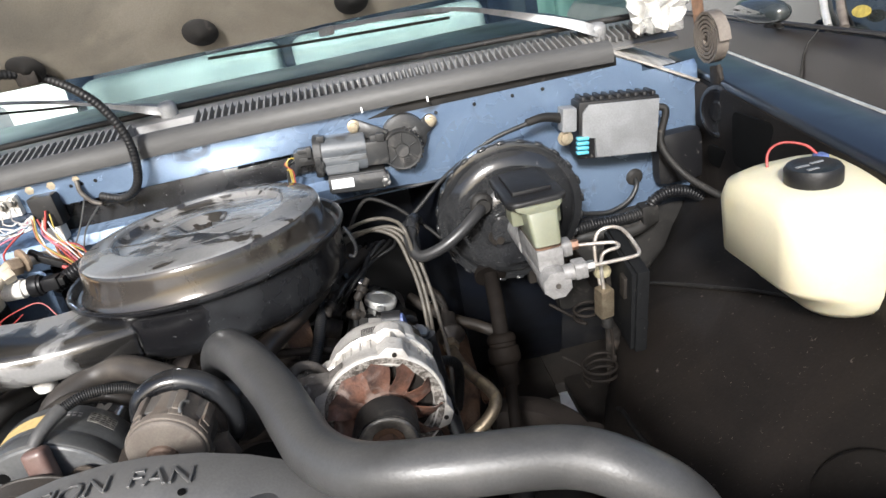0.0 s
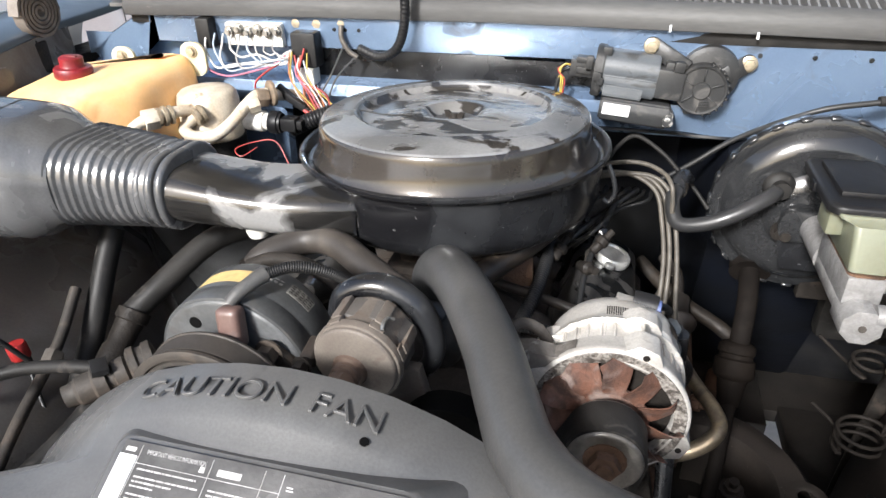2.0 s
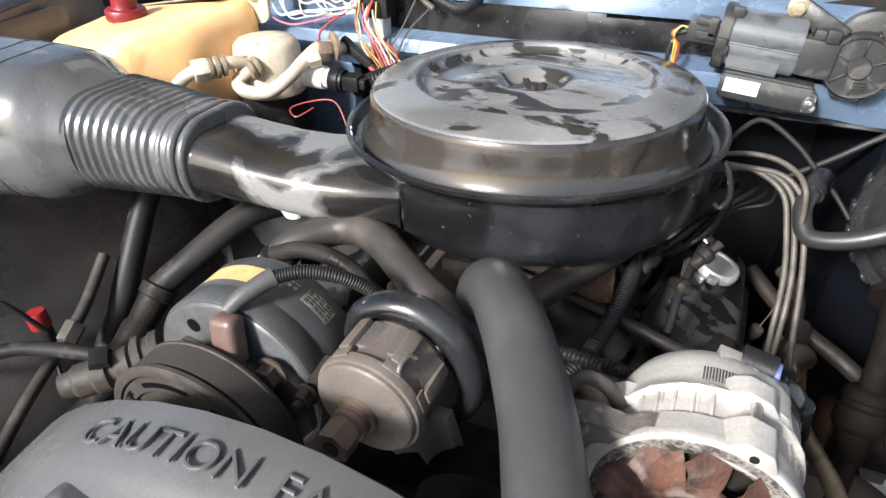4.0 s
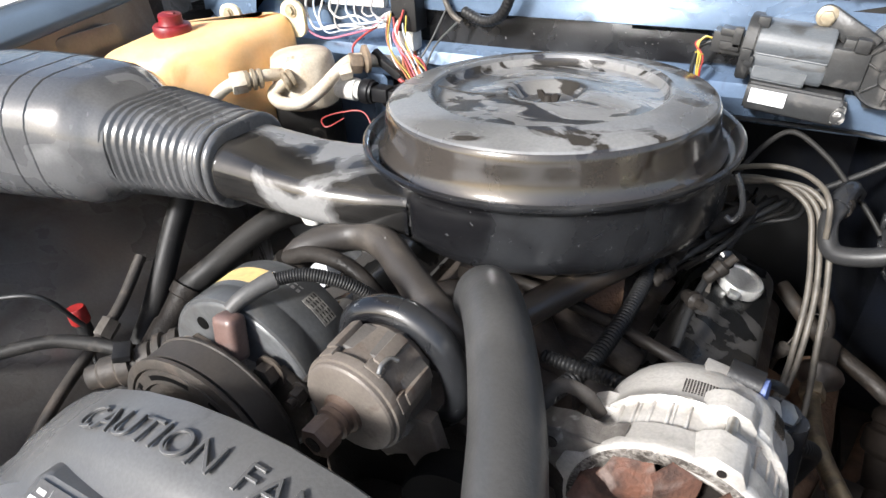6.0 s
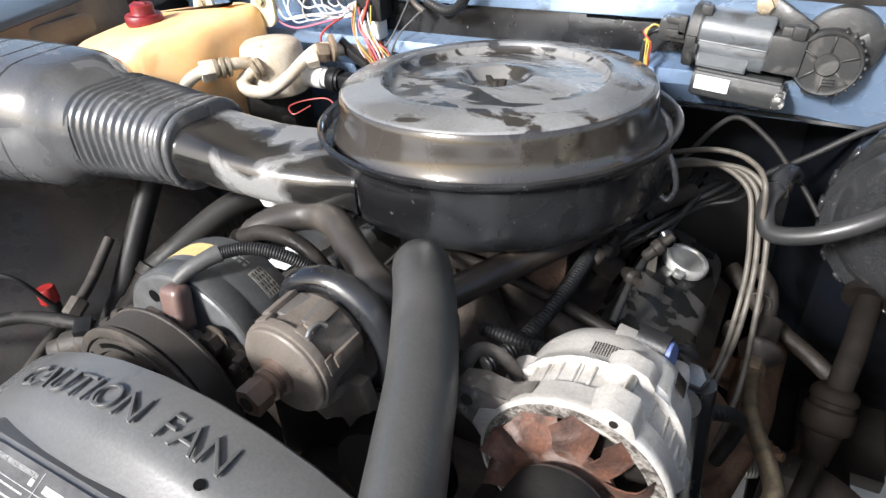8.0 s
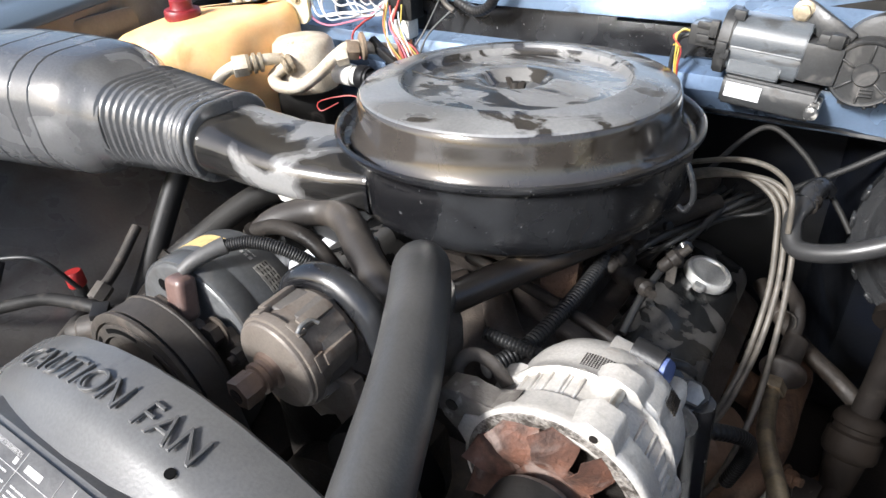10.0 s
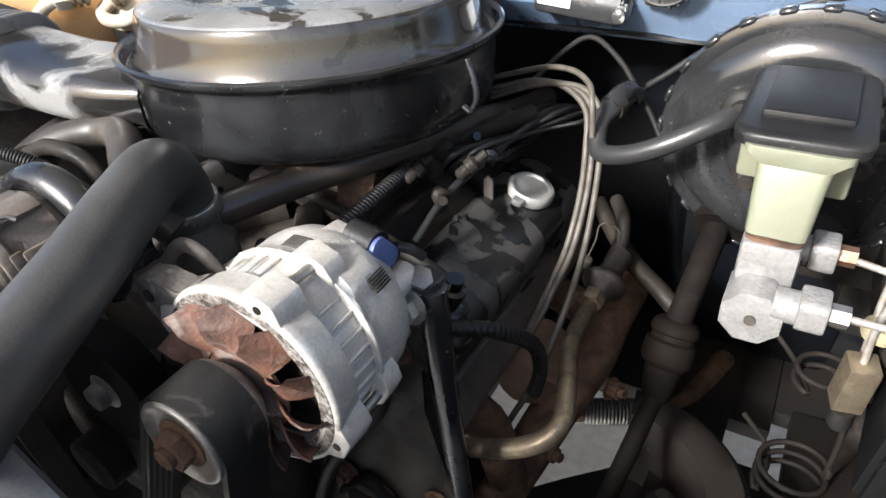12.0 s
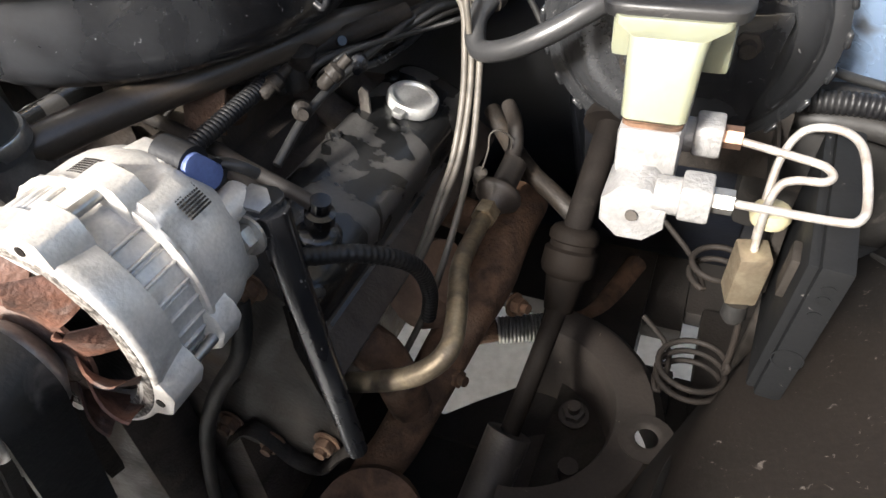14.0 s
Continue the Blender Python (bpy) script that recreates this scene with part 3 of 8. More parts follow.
# fenders: painted top, folded inner lip, black inner panel with pressed holes
def fender(s):
    X = lambda x: MID + s * (x - MID)  # noqa: E731
    name = "fender"
    f = thing(name, (X(0.66), 1.0, 0.4), "dark blue fender with a highlight strip along its edge" if s > 0 else "dark blue fender with a dusty top lightened for reflected sky", "fender", "fenders", kind="structure")
    bm = B()
    ys = [1.52, 1.3, 1.1, 0.9, 0.7, 0.5, 0.3, 0.15]

    def xin(y):
        return 0.517 + 0.169 * (y - 0.682)

    crown = 0.002 if s > 0 else 0.02

    def top_at(y):
        return 1.15 - 0.02 * max(0, 0.7 - y) if s > 0 else 1.178 + 0.06 * (min(y, 1.2) - 0.93)

    rows = []
    for y in ys:
        a, k = xin(y), top_at(y)
        rows.append([V(X(a), y, k - 0.016), V(X(a), y, k - 0.004), V(X(a + 0.004), y, k), V(X(a + 0.05), y, k + 0.5 * crown), V(X(a + 0.09), y, k + crown), V(X(a + 0.10), y, k + crown - 0.006), V(X(a + 0.14), y, k - 0.08), V(X(a + 0.20), y, k - 0.3), V(X(a + 0.19), y, k - 0.65)])
    sheet(bm, rows)
    # left side takes a lighter copy of the paint for reflected sky
    part("panel", thicken(bm, 0.004), FENDER_BLUE if s > 0 else mat("sky_lightened_blue_paint", (0.085, 0.108, 0.13), (0.062, 0.08, 0.1), (0.28, 0.42), 0.0, 6, 300, 0.04, coat=0.2, grain=0.15), f)
    # thin bright strip draws the highlight on the fender edge
    bm = B()
    sweep(bm, [V(X(xin(y) + 0.093), y, top_at(y) + crown) for y in ys], 0.003, 6, 2)
    part("edge_highlight", bm, CHROME, f, "bright strip standing in for the edge highlight")
    bm = B()
    rows = []
    for y in [1.30, 1.2, 1.1, 1.0, 0.9, 0.8, 0.7, 0.6, 0.5, 0.4, 0.3, 0.15]:
        a = xin(y)
        w = max(0.0, 1 - abs((y - 0.62) / 0.60) ** (2.7 if s > 0 and y > 0.62 else 2)) ** 0.5
        ztop = 0.94 + 0.02 * w
        rows.append([V(X(a + 0.002), y, top_at(y) - 0.014), V(X(a - 0.004), y, 1.03), V(X(a - 0.012), y, ztop), V(X(a - 0.03 - 0.02 * w), y, ztop - 0.03), V(X(a - 0.12 * w - 0.05), y, ztop - 0.07 - 0.02 * w), V(X(a - 0.23 * w - 0.06), y, 0.80), V(X(a - 0.27 * w - 0.07), y, 0.66), V(X(a - 0.28 * w - 0.07), y, 0.50)])
    sheet(bm, rows)
    # paler colour on the left stands in for light on that liner
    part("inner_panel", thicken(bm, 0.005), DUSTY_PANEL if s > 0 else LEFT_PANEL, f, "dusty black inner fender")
    # right pockets are black plates painting the shade inside them
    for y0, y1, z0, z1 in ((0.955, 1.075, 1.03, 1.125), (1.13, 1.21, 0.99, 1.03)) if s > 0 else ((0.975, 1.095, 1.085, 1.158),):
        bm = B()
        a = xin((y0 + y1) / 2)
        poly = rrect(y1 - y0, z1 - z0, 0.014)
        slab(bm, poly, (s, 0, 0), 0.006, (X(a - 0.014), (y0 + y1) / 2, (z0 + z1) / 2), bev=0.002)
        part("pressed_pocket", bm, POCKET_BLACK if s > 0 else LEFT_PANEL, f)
    return f


right_fender = fender(1)
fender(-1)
bm = B()
sweep(bm, [V(0.384, 1.09, 0.832), V(0.394, 1.055, 0.848), V(0.410, 0.986, 0.875), V(0.430, 0.926, 0.895), V(0.459, 0.848, 0.919), V(0.480, 0.784, 0.936)], lambda s: 0.0022 + 0.0015 * math.sin(math.pi * s), 8, 6)
part("liner_fold", bm, RUBBER, right_fender, "dark fold in the fender liner")
bm = B()
lathe(bm, [(0, 0.006), (0.047, 0.005), (0.052, 0.003), (0.056, -0.002), (0.056, -0.02)], (0.357, 0.486, 0.894), (-0.55, 0.03, 0.83), 36)
part("pressed_disc", bm, DUSTY_PANEL, right_fender, "round pressed cover in the liner")
bm = B()
lathe(bm, [(0.050, 0.0), (0.049, 0.004), (0.042, 0.006), (0.038, 0.003), (0.020, 0.002), (0.017, 0.006), (0, 0.007)], (0.598, 1.188, 1.093), (-1, -0.17, 0.05), 40)
part("pressed_boss", bm, SATIN_BLACK, right_fender, "round black pressing behind the hinge")
bm = B()
sweep(bm, [V(0.262, 0.93, 0.70), V(0.246, 0.847, 0.762), V(0.236, 0.77, 0.79), V(0.230, 0.706, 0.808), V(0.232, 0.643, 0.816)], 0.005, 8, 5)
part("liner_edge", bm, RUBBER, right_fender, "rolled edge of the liner")

# black boxed corner between firewall and fender, and dark plates added below the engine
bm = B()
for s in (-1, 1):
    x0, x1 = sorted((MID + s * 0.875, MID + s * 0.95))
    box(bm, (x0, 1.24, 0.45), (x1, 1.50, 1.13), 0.01)
solid("cowl_side", bm, GREASE, "black boxed cowl corner beside the firewall", "body panel", kind="structure")
cover = thing("wiring_cover", (0.5, 1.27, 0.8), "dusty black moulded cover low on the firewall", "cover")
bm = B()
box(bm, (0.505, 1.255, 0.94), (0.605, 1.30, 1.05), 0.02)
part("upper_shell", bm, PLASTIC, cover)
# lower shell is widened to darken the low firewall behind the brake lines
bm = B()
box(bm, (0.27, 1.268, 0.70), (0.60, 1.31, 0.90), 0.02)
part("lower_shell", bm, RUBBER, cover)
# plates added to hide bright floor; gaps fitted to the camera's view
bm = B()
box(bm, (0.10, 0.45, 0.44), (0.50, 1.0, 0.47), 0.005)
box(bm, (0.25, 1.0, 0.44), (0.50, 1.20, 0.47), 0.005)
box(bm, (0.25, 1.335, 0.44), (0.50, 1.5, 0.47), 0.005)
box(bm, (0.35, 1.20, 0.44), (0.50, 1.335, 0.47), 0.005)
box(bm, (0.16, 1.0, 0.44), (0.205, 1.21, 0.47), 0.005)
box(bm, (0.205, 1.0, 0.44), (0.25, 1.065, 0.47), 0.005)
box(bm, (0.205, 1.13, 0.44), (0.25, 1.21, 0.47), 0.005)
box(bm, (0.16, 1.29, 0.44), (0.25, 1.5, 0.47), 0.005)
box(bm, (-0.10, 0.45, 0.44), (0.10, 1.03, 0.47), 0.005)
box(bm, (0.055, 1.0, 0.44), (0.16, 1.5, 0.47), 0.005)
box(bm, (-0.22, 1.30, 0.42), (0.055, 1.5, 0.46), 0.005)
slab(bm, [(-0.10, 0.99), (-0.05, 1.01), (0.0, 1.06), (0.06, 1.115), (0.06, 0.99)], (0, 0, 1), 0.015, (0, 0, 0.462), up=(0, 1, 0))
box(bm, (-1.10, 0.35, 0.44), (-0.50, 1.36, 0.47), 0.005)
box(bm, (-0.49, 0.60, 0.40), (-0.20, 1.36, 0.46), 0.005)
box(bm, (-0.20, 0.60, 0.40), (-0.10, 1.06, 0.46), 0.005)
box(bm, (0.275, 1.10, 0.445), (0.46, 1.345, 0.477), 0.005)
under = thing("under_panel", (-0.3, 0.9, 0.44), "dark plates added below the engine to hide the bright floor", "panel", kind="structure")
pieces("plate", bm, mat("mud_dusted_steel", (0.02, 0.0165, 0.014), (0.013, 0.011, 0.0095), (0.6, 0.8), 0, 9, 240, 0.3, spec=0.3), under)

# unseen plain truck front below the open hood, added to block light
bm = B()
box(bm, (-1.03, 0.16, 0.60), (0.49, 0.20, 0.99), 0.01)
for s_ in (-1, 1):
    x0, x1 = sorted((MID + s_ * 0.70, MID + s_ * 0.78))
    box(bm, (x0, 0.16, 0.46), (x1, 0.42, 0.99), 0.008)
solid("front_panel", bm, FENDER_BLUE, "unseen dark steel front panel blocking light ahead of the radiator", "front panel", kind="structure")

# radiator with its support, and the fan shroud in front of the engine
rad = thing("radiator", (MID, 0.36, 0.5), "black radiator behind its support panel", "radiator")
bm = B()
box(bm, (-0.68, 0.345, 0.55), (0.16, 0.385, 1.0), 0.01)
part("core", bm, GREASE, rad)
bm = B()
box(bm, (0.16, 0.34, 0.54), (0.215, 0.40, 1.02), 0.015)
box(bm, (-0.735, 0.34, 0.54), (-0.68, 0.40, 1.02), 0.015)
pieces("end_tank", bm, PLASTIC, rad)
bm = B()
box(bm, (-0.98, 0.25, 0.985), (0.44, 0.34, 1.015), 0.01)
box(bm, (-0.98, 0.27, 0.3), (-0.92, 0.33, 0.99), 0.01)
box(bm, (0.38, 0.27, 0.3), (0.44, 0.33, 0.99), 0.01)
box(bm, (-0.98, 0.27, 0.52), (0.44, 0.34, 0.56), 0.01)
solid("radiator_support", bm, FENDER_BLUE, "dark steel radiator support frame", "support frame", kind="structure")
bm = B()
for s in (-1, 1):
    loft(bm, [[V(MID + s * 0.42 + dx, y, z + dz) for dx, dz in ((-0.04, -0.06), (0.04, -0.06), (0.04, 0.06), (-0.04, 0.06))] for y, z in ((0.15, 0.48), (0.7, 0.46), (1.2, 0.46), (1.6, 0.4), (2.8, 0.42))])
solid("chassis_frame", bm, GREASE, "dark dirty steel chassis rails", "chassis", kind="structure")

FC, FR = V(-0.33, 0, 0.80), 0.301
shroud = thing("fan_shroud", (-0.33, 0.45, 0.55), "grey dusted black plastic fan shroud with raised letters and a label", "fan shroud")
bm = B()
rows = []
angs = [radians(a) for a in range(-30, 211, 8)]


def shroud_ring(y, r, squash):
    out = []
    for a in angs:
        c, sn = math.cos(a), math.sin(a)
        p = V(FC.x + r * c, y, FC.z + r * sn)
        q = V(FC.x + max(-0.36, min(0.42, 0.5 * c / max(0.30, abs(sn)))), y, FC.z + max(-0.2, min(0.238, 0.5 * sn)))
        out.append(p.lerp(q, squash))
    return out


for y, r, q in ((0.550, FR - 0.014, 0), (0.5525, FR - 0.005, 0), (0.549, FR, 0), (0.54, FR + 0.0005, 0), (0.508, FR - 0.002, 0.0), (0.497, FR - 0.008, 0.02), (0.475, FR - 0.022, 0.12), (0.40, FR - 0.03, 0.75), (0.385, FR - 0.02, 0.9)):
    rows.append(shroud_ring(y, r, q))
sheet(bm, rows)
part("barrel", thicken(bm, 0.004), SHROUD_PLASTIC, shroud)
def on_barrel(x, y, h):
    a = (x - FC.x) / FR
    return V(FC.x + (FR + h) * math.sin(a), y, FC.z + (FR + h) * math.cos(a))


for word, x0 in (("CAUTION", -0.447), ("FAN", -0.300)):
    bm = letters(word, 0.030, 0.0007)
    for v in bm.verts:
        v.co = on_barrel(x0 + v.co.x * 0.98, 0.510 + v.co.y * 0.98, v.co.z + 0.0008)
    bmesh.ops.remove_doubles(bm, verts=bm.verts, dist=0.00002)
    part("raised_lettering", bm, SHROUD_PLASTIC, shroud, smooth=20)
bm = B()
lathe(bm, [(0.0035, 0), (0.0035, 0.0012), (0, 0.0012)], on_barrel(-0.252, 0.503, -0.0035), (0.25, -0.1, 1), 12)
part("hole", bm, POCKET_BLACK, shroud)
# label on its pad
LP = Matrix.Translation((-0.318, 0.440, 1.064)) @ Euler((radians(27), radians(-1.0), radians(-1))).to_matrix().to_4x4()
bm = B()
loft(bm, [[LP @ V(u, v - 0.005, z) for u, v in rrect(w, h, 0.012)] for z, w, h in ((-0.045, 0.28, 0.145), (-0.02, 0.252, 0.112), (-0.006, 0.234, 0.096), (-0.002, 0.226, 0.090))])
part("label_pad", bm, SHROUD_PLASTIC, shroud)
bm = B()
box(bm, (-0.106, -0.046, -0.002), (0.106, 0.036, 0.0004), 0, LP)
lab = part("information_label", bm, LABEL_BLACK, shroud, "scuffed black information label with faded white print")
bm = B()
box(bm, (-0.106, -0.036, 0.0004), (-0.092, 0.026, 0.0010), 0, LP)
part("label_strip", bm, LABEL_WHITE, lab)
bm = B()
random.seed(7)


def bar(x0, y0, x1, y1):
    box(bm, (min(x0, x1), min(y0, y1), 0.0003), (max(x0, x1), max(y0, y1), 0.0007), 0, LP)


for x0, x1, y0, y1, pitch in ((-0.088, -0.036, 0.018, -0.044, 0.0031), (-0.030, 0.004, 0.014, -0.044, 0.0031), (0.007, 0.016, 0.016, -0.01, 0.0036)):
    y = y0
    while y > y1:
        x, stop = x0, x0 + (x1 - x0) * random.choice((1.0, 1.0, 0.9, 0.6, 0.35))
        while x < stop - 0.001:
            w = min(random.uniform(0.0015, 0.0065), stop - x)
            bar(x, y - 0.00055, x + w, y + 0.00055)
            x += w + 0.0008
        y -= pitch * random.choice((1, 1, 1, 1.7))
for x in (-0.091, -0.034, 0.006, 0.020):
    bar(x - 0.0002, -0.046, x + 0.0002, 0.034)
for y, x0, x1 in ((0.0215, -0.106, 0.020), (-0.0455, -0.09, 0.02), (0.006, 0.006, 0.020)):
    bar(x0, y - 0.0002, x1, y + 0.0002)
for x0, y0, x1, y1 in ((0.030, 0.012, 0.052, 0.0128), (0.030, -0.006, 0.0308, 0.012), (0.037, 0.004, 0.058, 0.0048), (0.037, -0.001, 0.0378, 0.0048), (0.030, -0.0068, 0.052, -0.006), (0.024, -0.018, 0.062, -0.0168), (0.044, -0.018, 0.0448, -0.008), (0.062, -0.018, 0.063, -0.006), (0.066, -0.03, 0.067, -0.006), (0.066, -0.031, 0.078, -0.030), (0.034, -0.026, 0.0348, -0.034), (0.034, -0.0268, 0.046, -0.026)):
    bar(x0, y0, x1, y1)
for x, y in ((0.026, 0.002), (0.040, -0.012), (0.052, 0.018), (0.082, 0.016), (0.084, -0.006), (0.082, -0.022), (0.05, -0.036), (0.03, -0.04), (0.024, 0.026), (0.06, 0.026)):
    for k in range(2):
        bar(x, y - 0.002 * k, x + random.uniform(0.004, 0.009), y - 0.002 * k + 0.0008)
for x, y, w, h in ((-0.028, 0.024, 0.018, 0.0045), (-0.042, 0.024, 0.004, 0.004), (-0.103, 0.0285, 0.008, 0.003)):
    bar(x, y, x + w, y + h)
tagged(part("print", bm, LABEL_PRINT, lab), kind="stuff")
bm = B()
slab(bm, [(-0.007, -0.012), (-0.002, -0.011), (0.004, 0.002), (0.009, 0.006), (0.008, 0.011), (-0.002, 0.012), (-0.007, 0.004)], LP.to_3x3() @ V(0, 0, 1), 0.0006, LP @ V(0.072, 0.008, 0.0006))
part("torn_patch", bm, LABEL_WHITE, lab, "torn white patch of the label")
for word, size, y in (("IMPORTANT VEHICLE INFORMATION", 0.0046, 0.0285),):
    t = letters(word, size, 0.0001)
    t.transform(LP @ Matrix.Translation((-0.086, y, 0.0004)) @ Matrix.Diagonal((0.62, 1, 1, 1)))
    part("heading", t, LABEL_PRINT, lab)

# ---- engine ----
engine = thing("engine", (EX, 1.0, 0.35), "greasy dark iron engine block with intake manifold", "engine")
bm = B()
box(bm, (EX - 0.16, 0.80, 0.45), (EX + 0.16, 1.28, 0.86), 0.03)
box(bm, (EX - 0.13, 0.72, 0.48), (EX + 0.13, 0.80, 0.84), 0.03)
part("block", bm, ENGINE_IRON, engine)
bm = B()
for s in (-1, 1):
    M = Matrix.Translation((EX + s * 0.205, 1.03, 0.80)) @ Euler((0, radians(s * 38), 0)).to_matrix().to_4x4()
    box(bm, (-0.075, -0.23, -0.09), (0.075, 0.23, 0.05), 0.012, M)
part("cylinder_head", bm, ENGINE_IRON, engine)
bm = B()
box(bm, (EX - 0.115, 0.86, 0.82), (EX + 0.115, 1.22, 0.895), 0.02)
box(bm, (EX - 0.09, 0.98, 0.88), (EX + 0.09, 1.12, 0.93), 0.012)
part("intake_manifold", bm, ENGINE_IRON, engine)
for y in (0.90, 0.97, 1.13, 1.19):
    for s in (-1, 1):
        bm = B()
        sweep(bm, [V(EX + s * 0.02, 1.04 + 0.5 * (y - 1.04), 0.90), V(EX + s * 0.08, y, 0.895), V(EX + s * 0.15, y, 0.86)], 0.020, 8, 4)
        part("intake_runner", bm, ENGINE_IRON, engine)
bm = B()
lathe(bm, [(0.052, 0), (0.056, 0.01), (0.056, 0.06), (0.075, 0.066), (0.075, 0.078), (0, 0.078)], (EX, 1.05, 0.93), (0, 0, 1), 28)
box(bm, (EX - 0.07, 0.99, 0.93), (EX + 0.07, 1.10, 0.985), 0.01)
part("throttle_body", bm, mat("grimy_brown_aluminium", (0.08, 0.065, 0.05), (0.05, 0.04, 0.032), (0.5, 0.7), 0.2, 30, 300, 0.3), engine, "grimy brown aluminium throttle body")
for s, nm in ((1, "valve_cover"), (-1, "valve_cover")):
    M = Matrix.Translation((EX + s * 0.205, 1.030, 0.830)) @ Euler((0, radians(s * 24), 0)).to_matrix().to_4x4()
    bm = B()
    secs = []
    for z, w, l in ((0, 0.125, 0.42), (0.012, 0.125, 0.42), (0.013, 0.112, 0.40), (0.045, 0.108, 0.39), (0.056, 0.103, 0.385), (0.063, 0.094, 0.375), (0.0675, 0.078, 0.36), (0.069, 0.05, 0.33)):
        secs.append([M @ V(x, y, z) for x, y in rrect(w, l, min(0.03 if z < 0.06 else 0.026, 0.45 * w), 5)])
    loft(bm, secs)
    for y in (-0.14, 0.0, 0.14):
        hexbolt(bm, M @ V(-0.042, y, 0.062), M.to_3x3() @ V(0, 0, 1), 0.007, 0.006)
    vc = part(nm, bm, VALVE_BLACK, engine, "black valve cover with flaking paint")
    if s > 0:
        top = V(-0.092, 1.135, 0.897)
        ax = V(0.30, 0, 0.95)
        bm = B()
        lathe(bm, [(0.022, -0.03), (0.022, -0.004), (0.029, -0.004), (0.030, 0.0), (0.030, 0.007), (0.0275, 0.010), (0.024, 0.010), (0.022, 0.007), (0.010, 0.006), (0, 0.006)], top, ax, 36)
        slab(bm, rrect(0.018, 0.014, 0.005), ax, 0.008, top + V(-0.002, -0.031, 0.0), bev=0.002)
        part("oil_filler_cap", bm, CHROME, vc, "bright plated oil filler cap")
        bm = B()
        lathe(bm, [(0.021, -0.02), (0.021, 0.0), (0.017, 0.004), (0.010, 0.006), (0.010, 0.014), (0.0135, 0.016), (0.0135, 0.026), (0.009, 0.028), (0.009, 0.040), (0, 0.040)], (-0.074, 0.895, 0.897), (0.25, 0, 0.95), 20)
        part("vent_valve", bm, SATIN_BLACK, vc)
        bm = B()
        slab(bm, [(-0.006, 0), (0.006, 0), (0.006, 0.03), (0.0, 0.036), (-0.006, 0.03)], (0, -1, 0), 0.004, (-0.125, 1.09, 0.90), bev=0.001)
        part("wire_clip", bm, ALU_DIRTY, vc)
# front accessories bracket and water pump
bm = B()
lathe(bm, [(0.055, 0), (0.055, 0.03), (0.075, 0.035), (0.075, 0.06), (0.03, 0.065), (0.03, 0.09), (0, 0.09)], (EX, 0.73, 0.80), (0, -1, 0), 28)
box(bm, (EX - 0.10, 0.70, 0.70), (EX + 0.10, 0.75, 0.92), 0.02)
part("water_pump", bm, GREASE, engine)
bm = B()
lathe(bm, [(0.030, 0), (0.034, 0.02), (0.034, 0.05), (0.024, 0.06), (0.024, 0.085), (0, 0.085)], (-0.285, 0.80, 0.93), (0.0, 0.0, 1), 20)
part("thermostat_housing", bm, ALU_DIRTY, engine, "stained aluminium thermostat housing")
# exhaust manifold
bm = B()
sweep(bm, [V(0.026, 1.19, 0.745), V(0.024, 1.12, 0.74), V(0.024, 1.062, 0.725), V(0.005, 0.996, 0.69), V(-0.012, 0.938, 0.65), V(-0.034, 0.887, 0.60), V(-0.058, 0.851, 0.56), V(-0.07, 0.84, 0.48)], lambda s: 0.031 - 0.006 * s, 14, 5)
part("exhaust_manifold", bm, RUST, engine, "brown rusted exhaust manifold")
for y in (0.90, 1.02, 1.14):
    bm = B()
    sweep(bm, [V(-0.10, y, 0.76), V(-0.04, y, 0.745), V(0.012 - 0.25 * max(0, 1.02 - y), y + 0.01, 0.715 - 0.5 * max(0, 1.02 - y))], 0.024, 10, 4)
    part("exhaust_runner", bm, RUST, engine)
bm = B()
lathe(bm, [(0.0, 0), (0.05, 0.004), (0.055, 0.03), (0.04, 0.06), (0, 0.065)], (-0.055, 1.02, 0.72), (0.6, 0, 0.5), 18)
part("heat_shroud", bm, mat("brown_heat_shield_steel", (0.24, 0.155, 0.105), (0.15, 0.095, 0.065), (0.5, 0.7), 0.1, 14, 300, 0.2), engine, "brown steel heat shield")
for p in ((0.012, 0.955, 0.665), (0.055, 1.05, 0.70), (0.0, 0.83, 0.62)):
    bm = B()
    hexbolt(bm, p, (0.8, -0.3, 0.2), 0.011, 0.012, 0.008)
    part("manifold_bolt", bm, RUST, engine)

# ---- air cleaner ----
AC = V(-0.3245, 1.0545, 1.1013)
ACX = V(-0.0196, 0.0297, 1).normalized()
ac = thing("air_cleaner", (AC.x, AC.y, 1.01), "round black enamel air cleaner with dust smudges on its lid", "air cleaner")
bm = B()
lathe(bm, [(0.05, -0.078), (0.06, -0.090), (0.165, -0.090), (0.186, -0.086), (0.198, -0.076), (0.2035, -0.060), (0.2045, -0.018), (0.2055, -0.010), (0.2075, -0.0065), (0.2125, -0.005), (0.2150, -0.001), (0.2145, 0.0025), (0.2120, 0.0042), (0.2090, 0.003), (0.2072, -0.001), (0.2062, -0.010), (0.203, -0.0125), (0.19, -0.013), (0.15, -0.013), (0.05, -0.03)], AC, ACX, 128)
part("pan", bm, SATIN_BLACK, ac)
bm = B()
lathe(bm, [(0.190, -0.012), (0.1965, -0.0115), (0.1980, -0.009), (0.1970, -0.0070), (0.1945, -0.0045), (0.1918, 0.000), (0.1898, 0.006), (0.1882, 0.013), (0.1870, 0.021), (0.1860, 0.029), (0.1852, 0.0350), (0.1842, 0.0385), (0.1828, 0.0405), (0.181, 0.0405), (0.181, 0.03)], AC, ACX, 128)
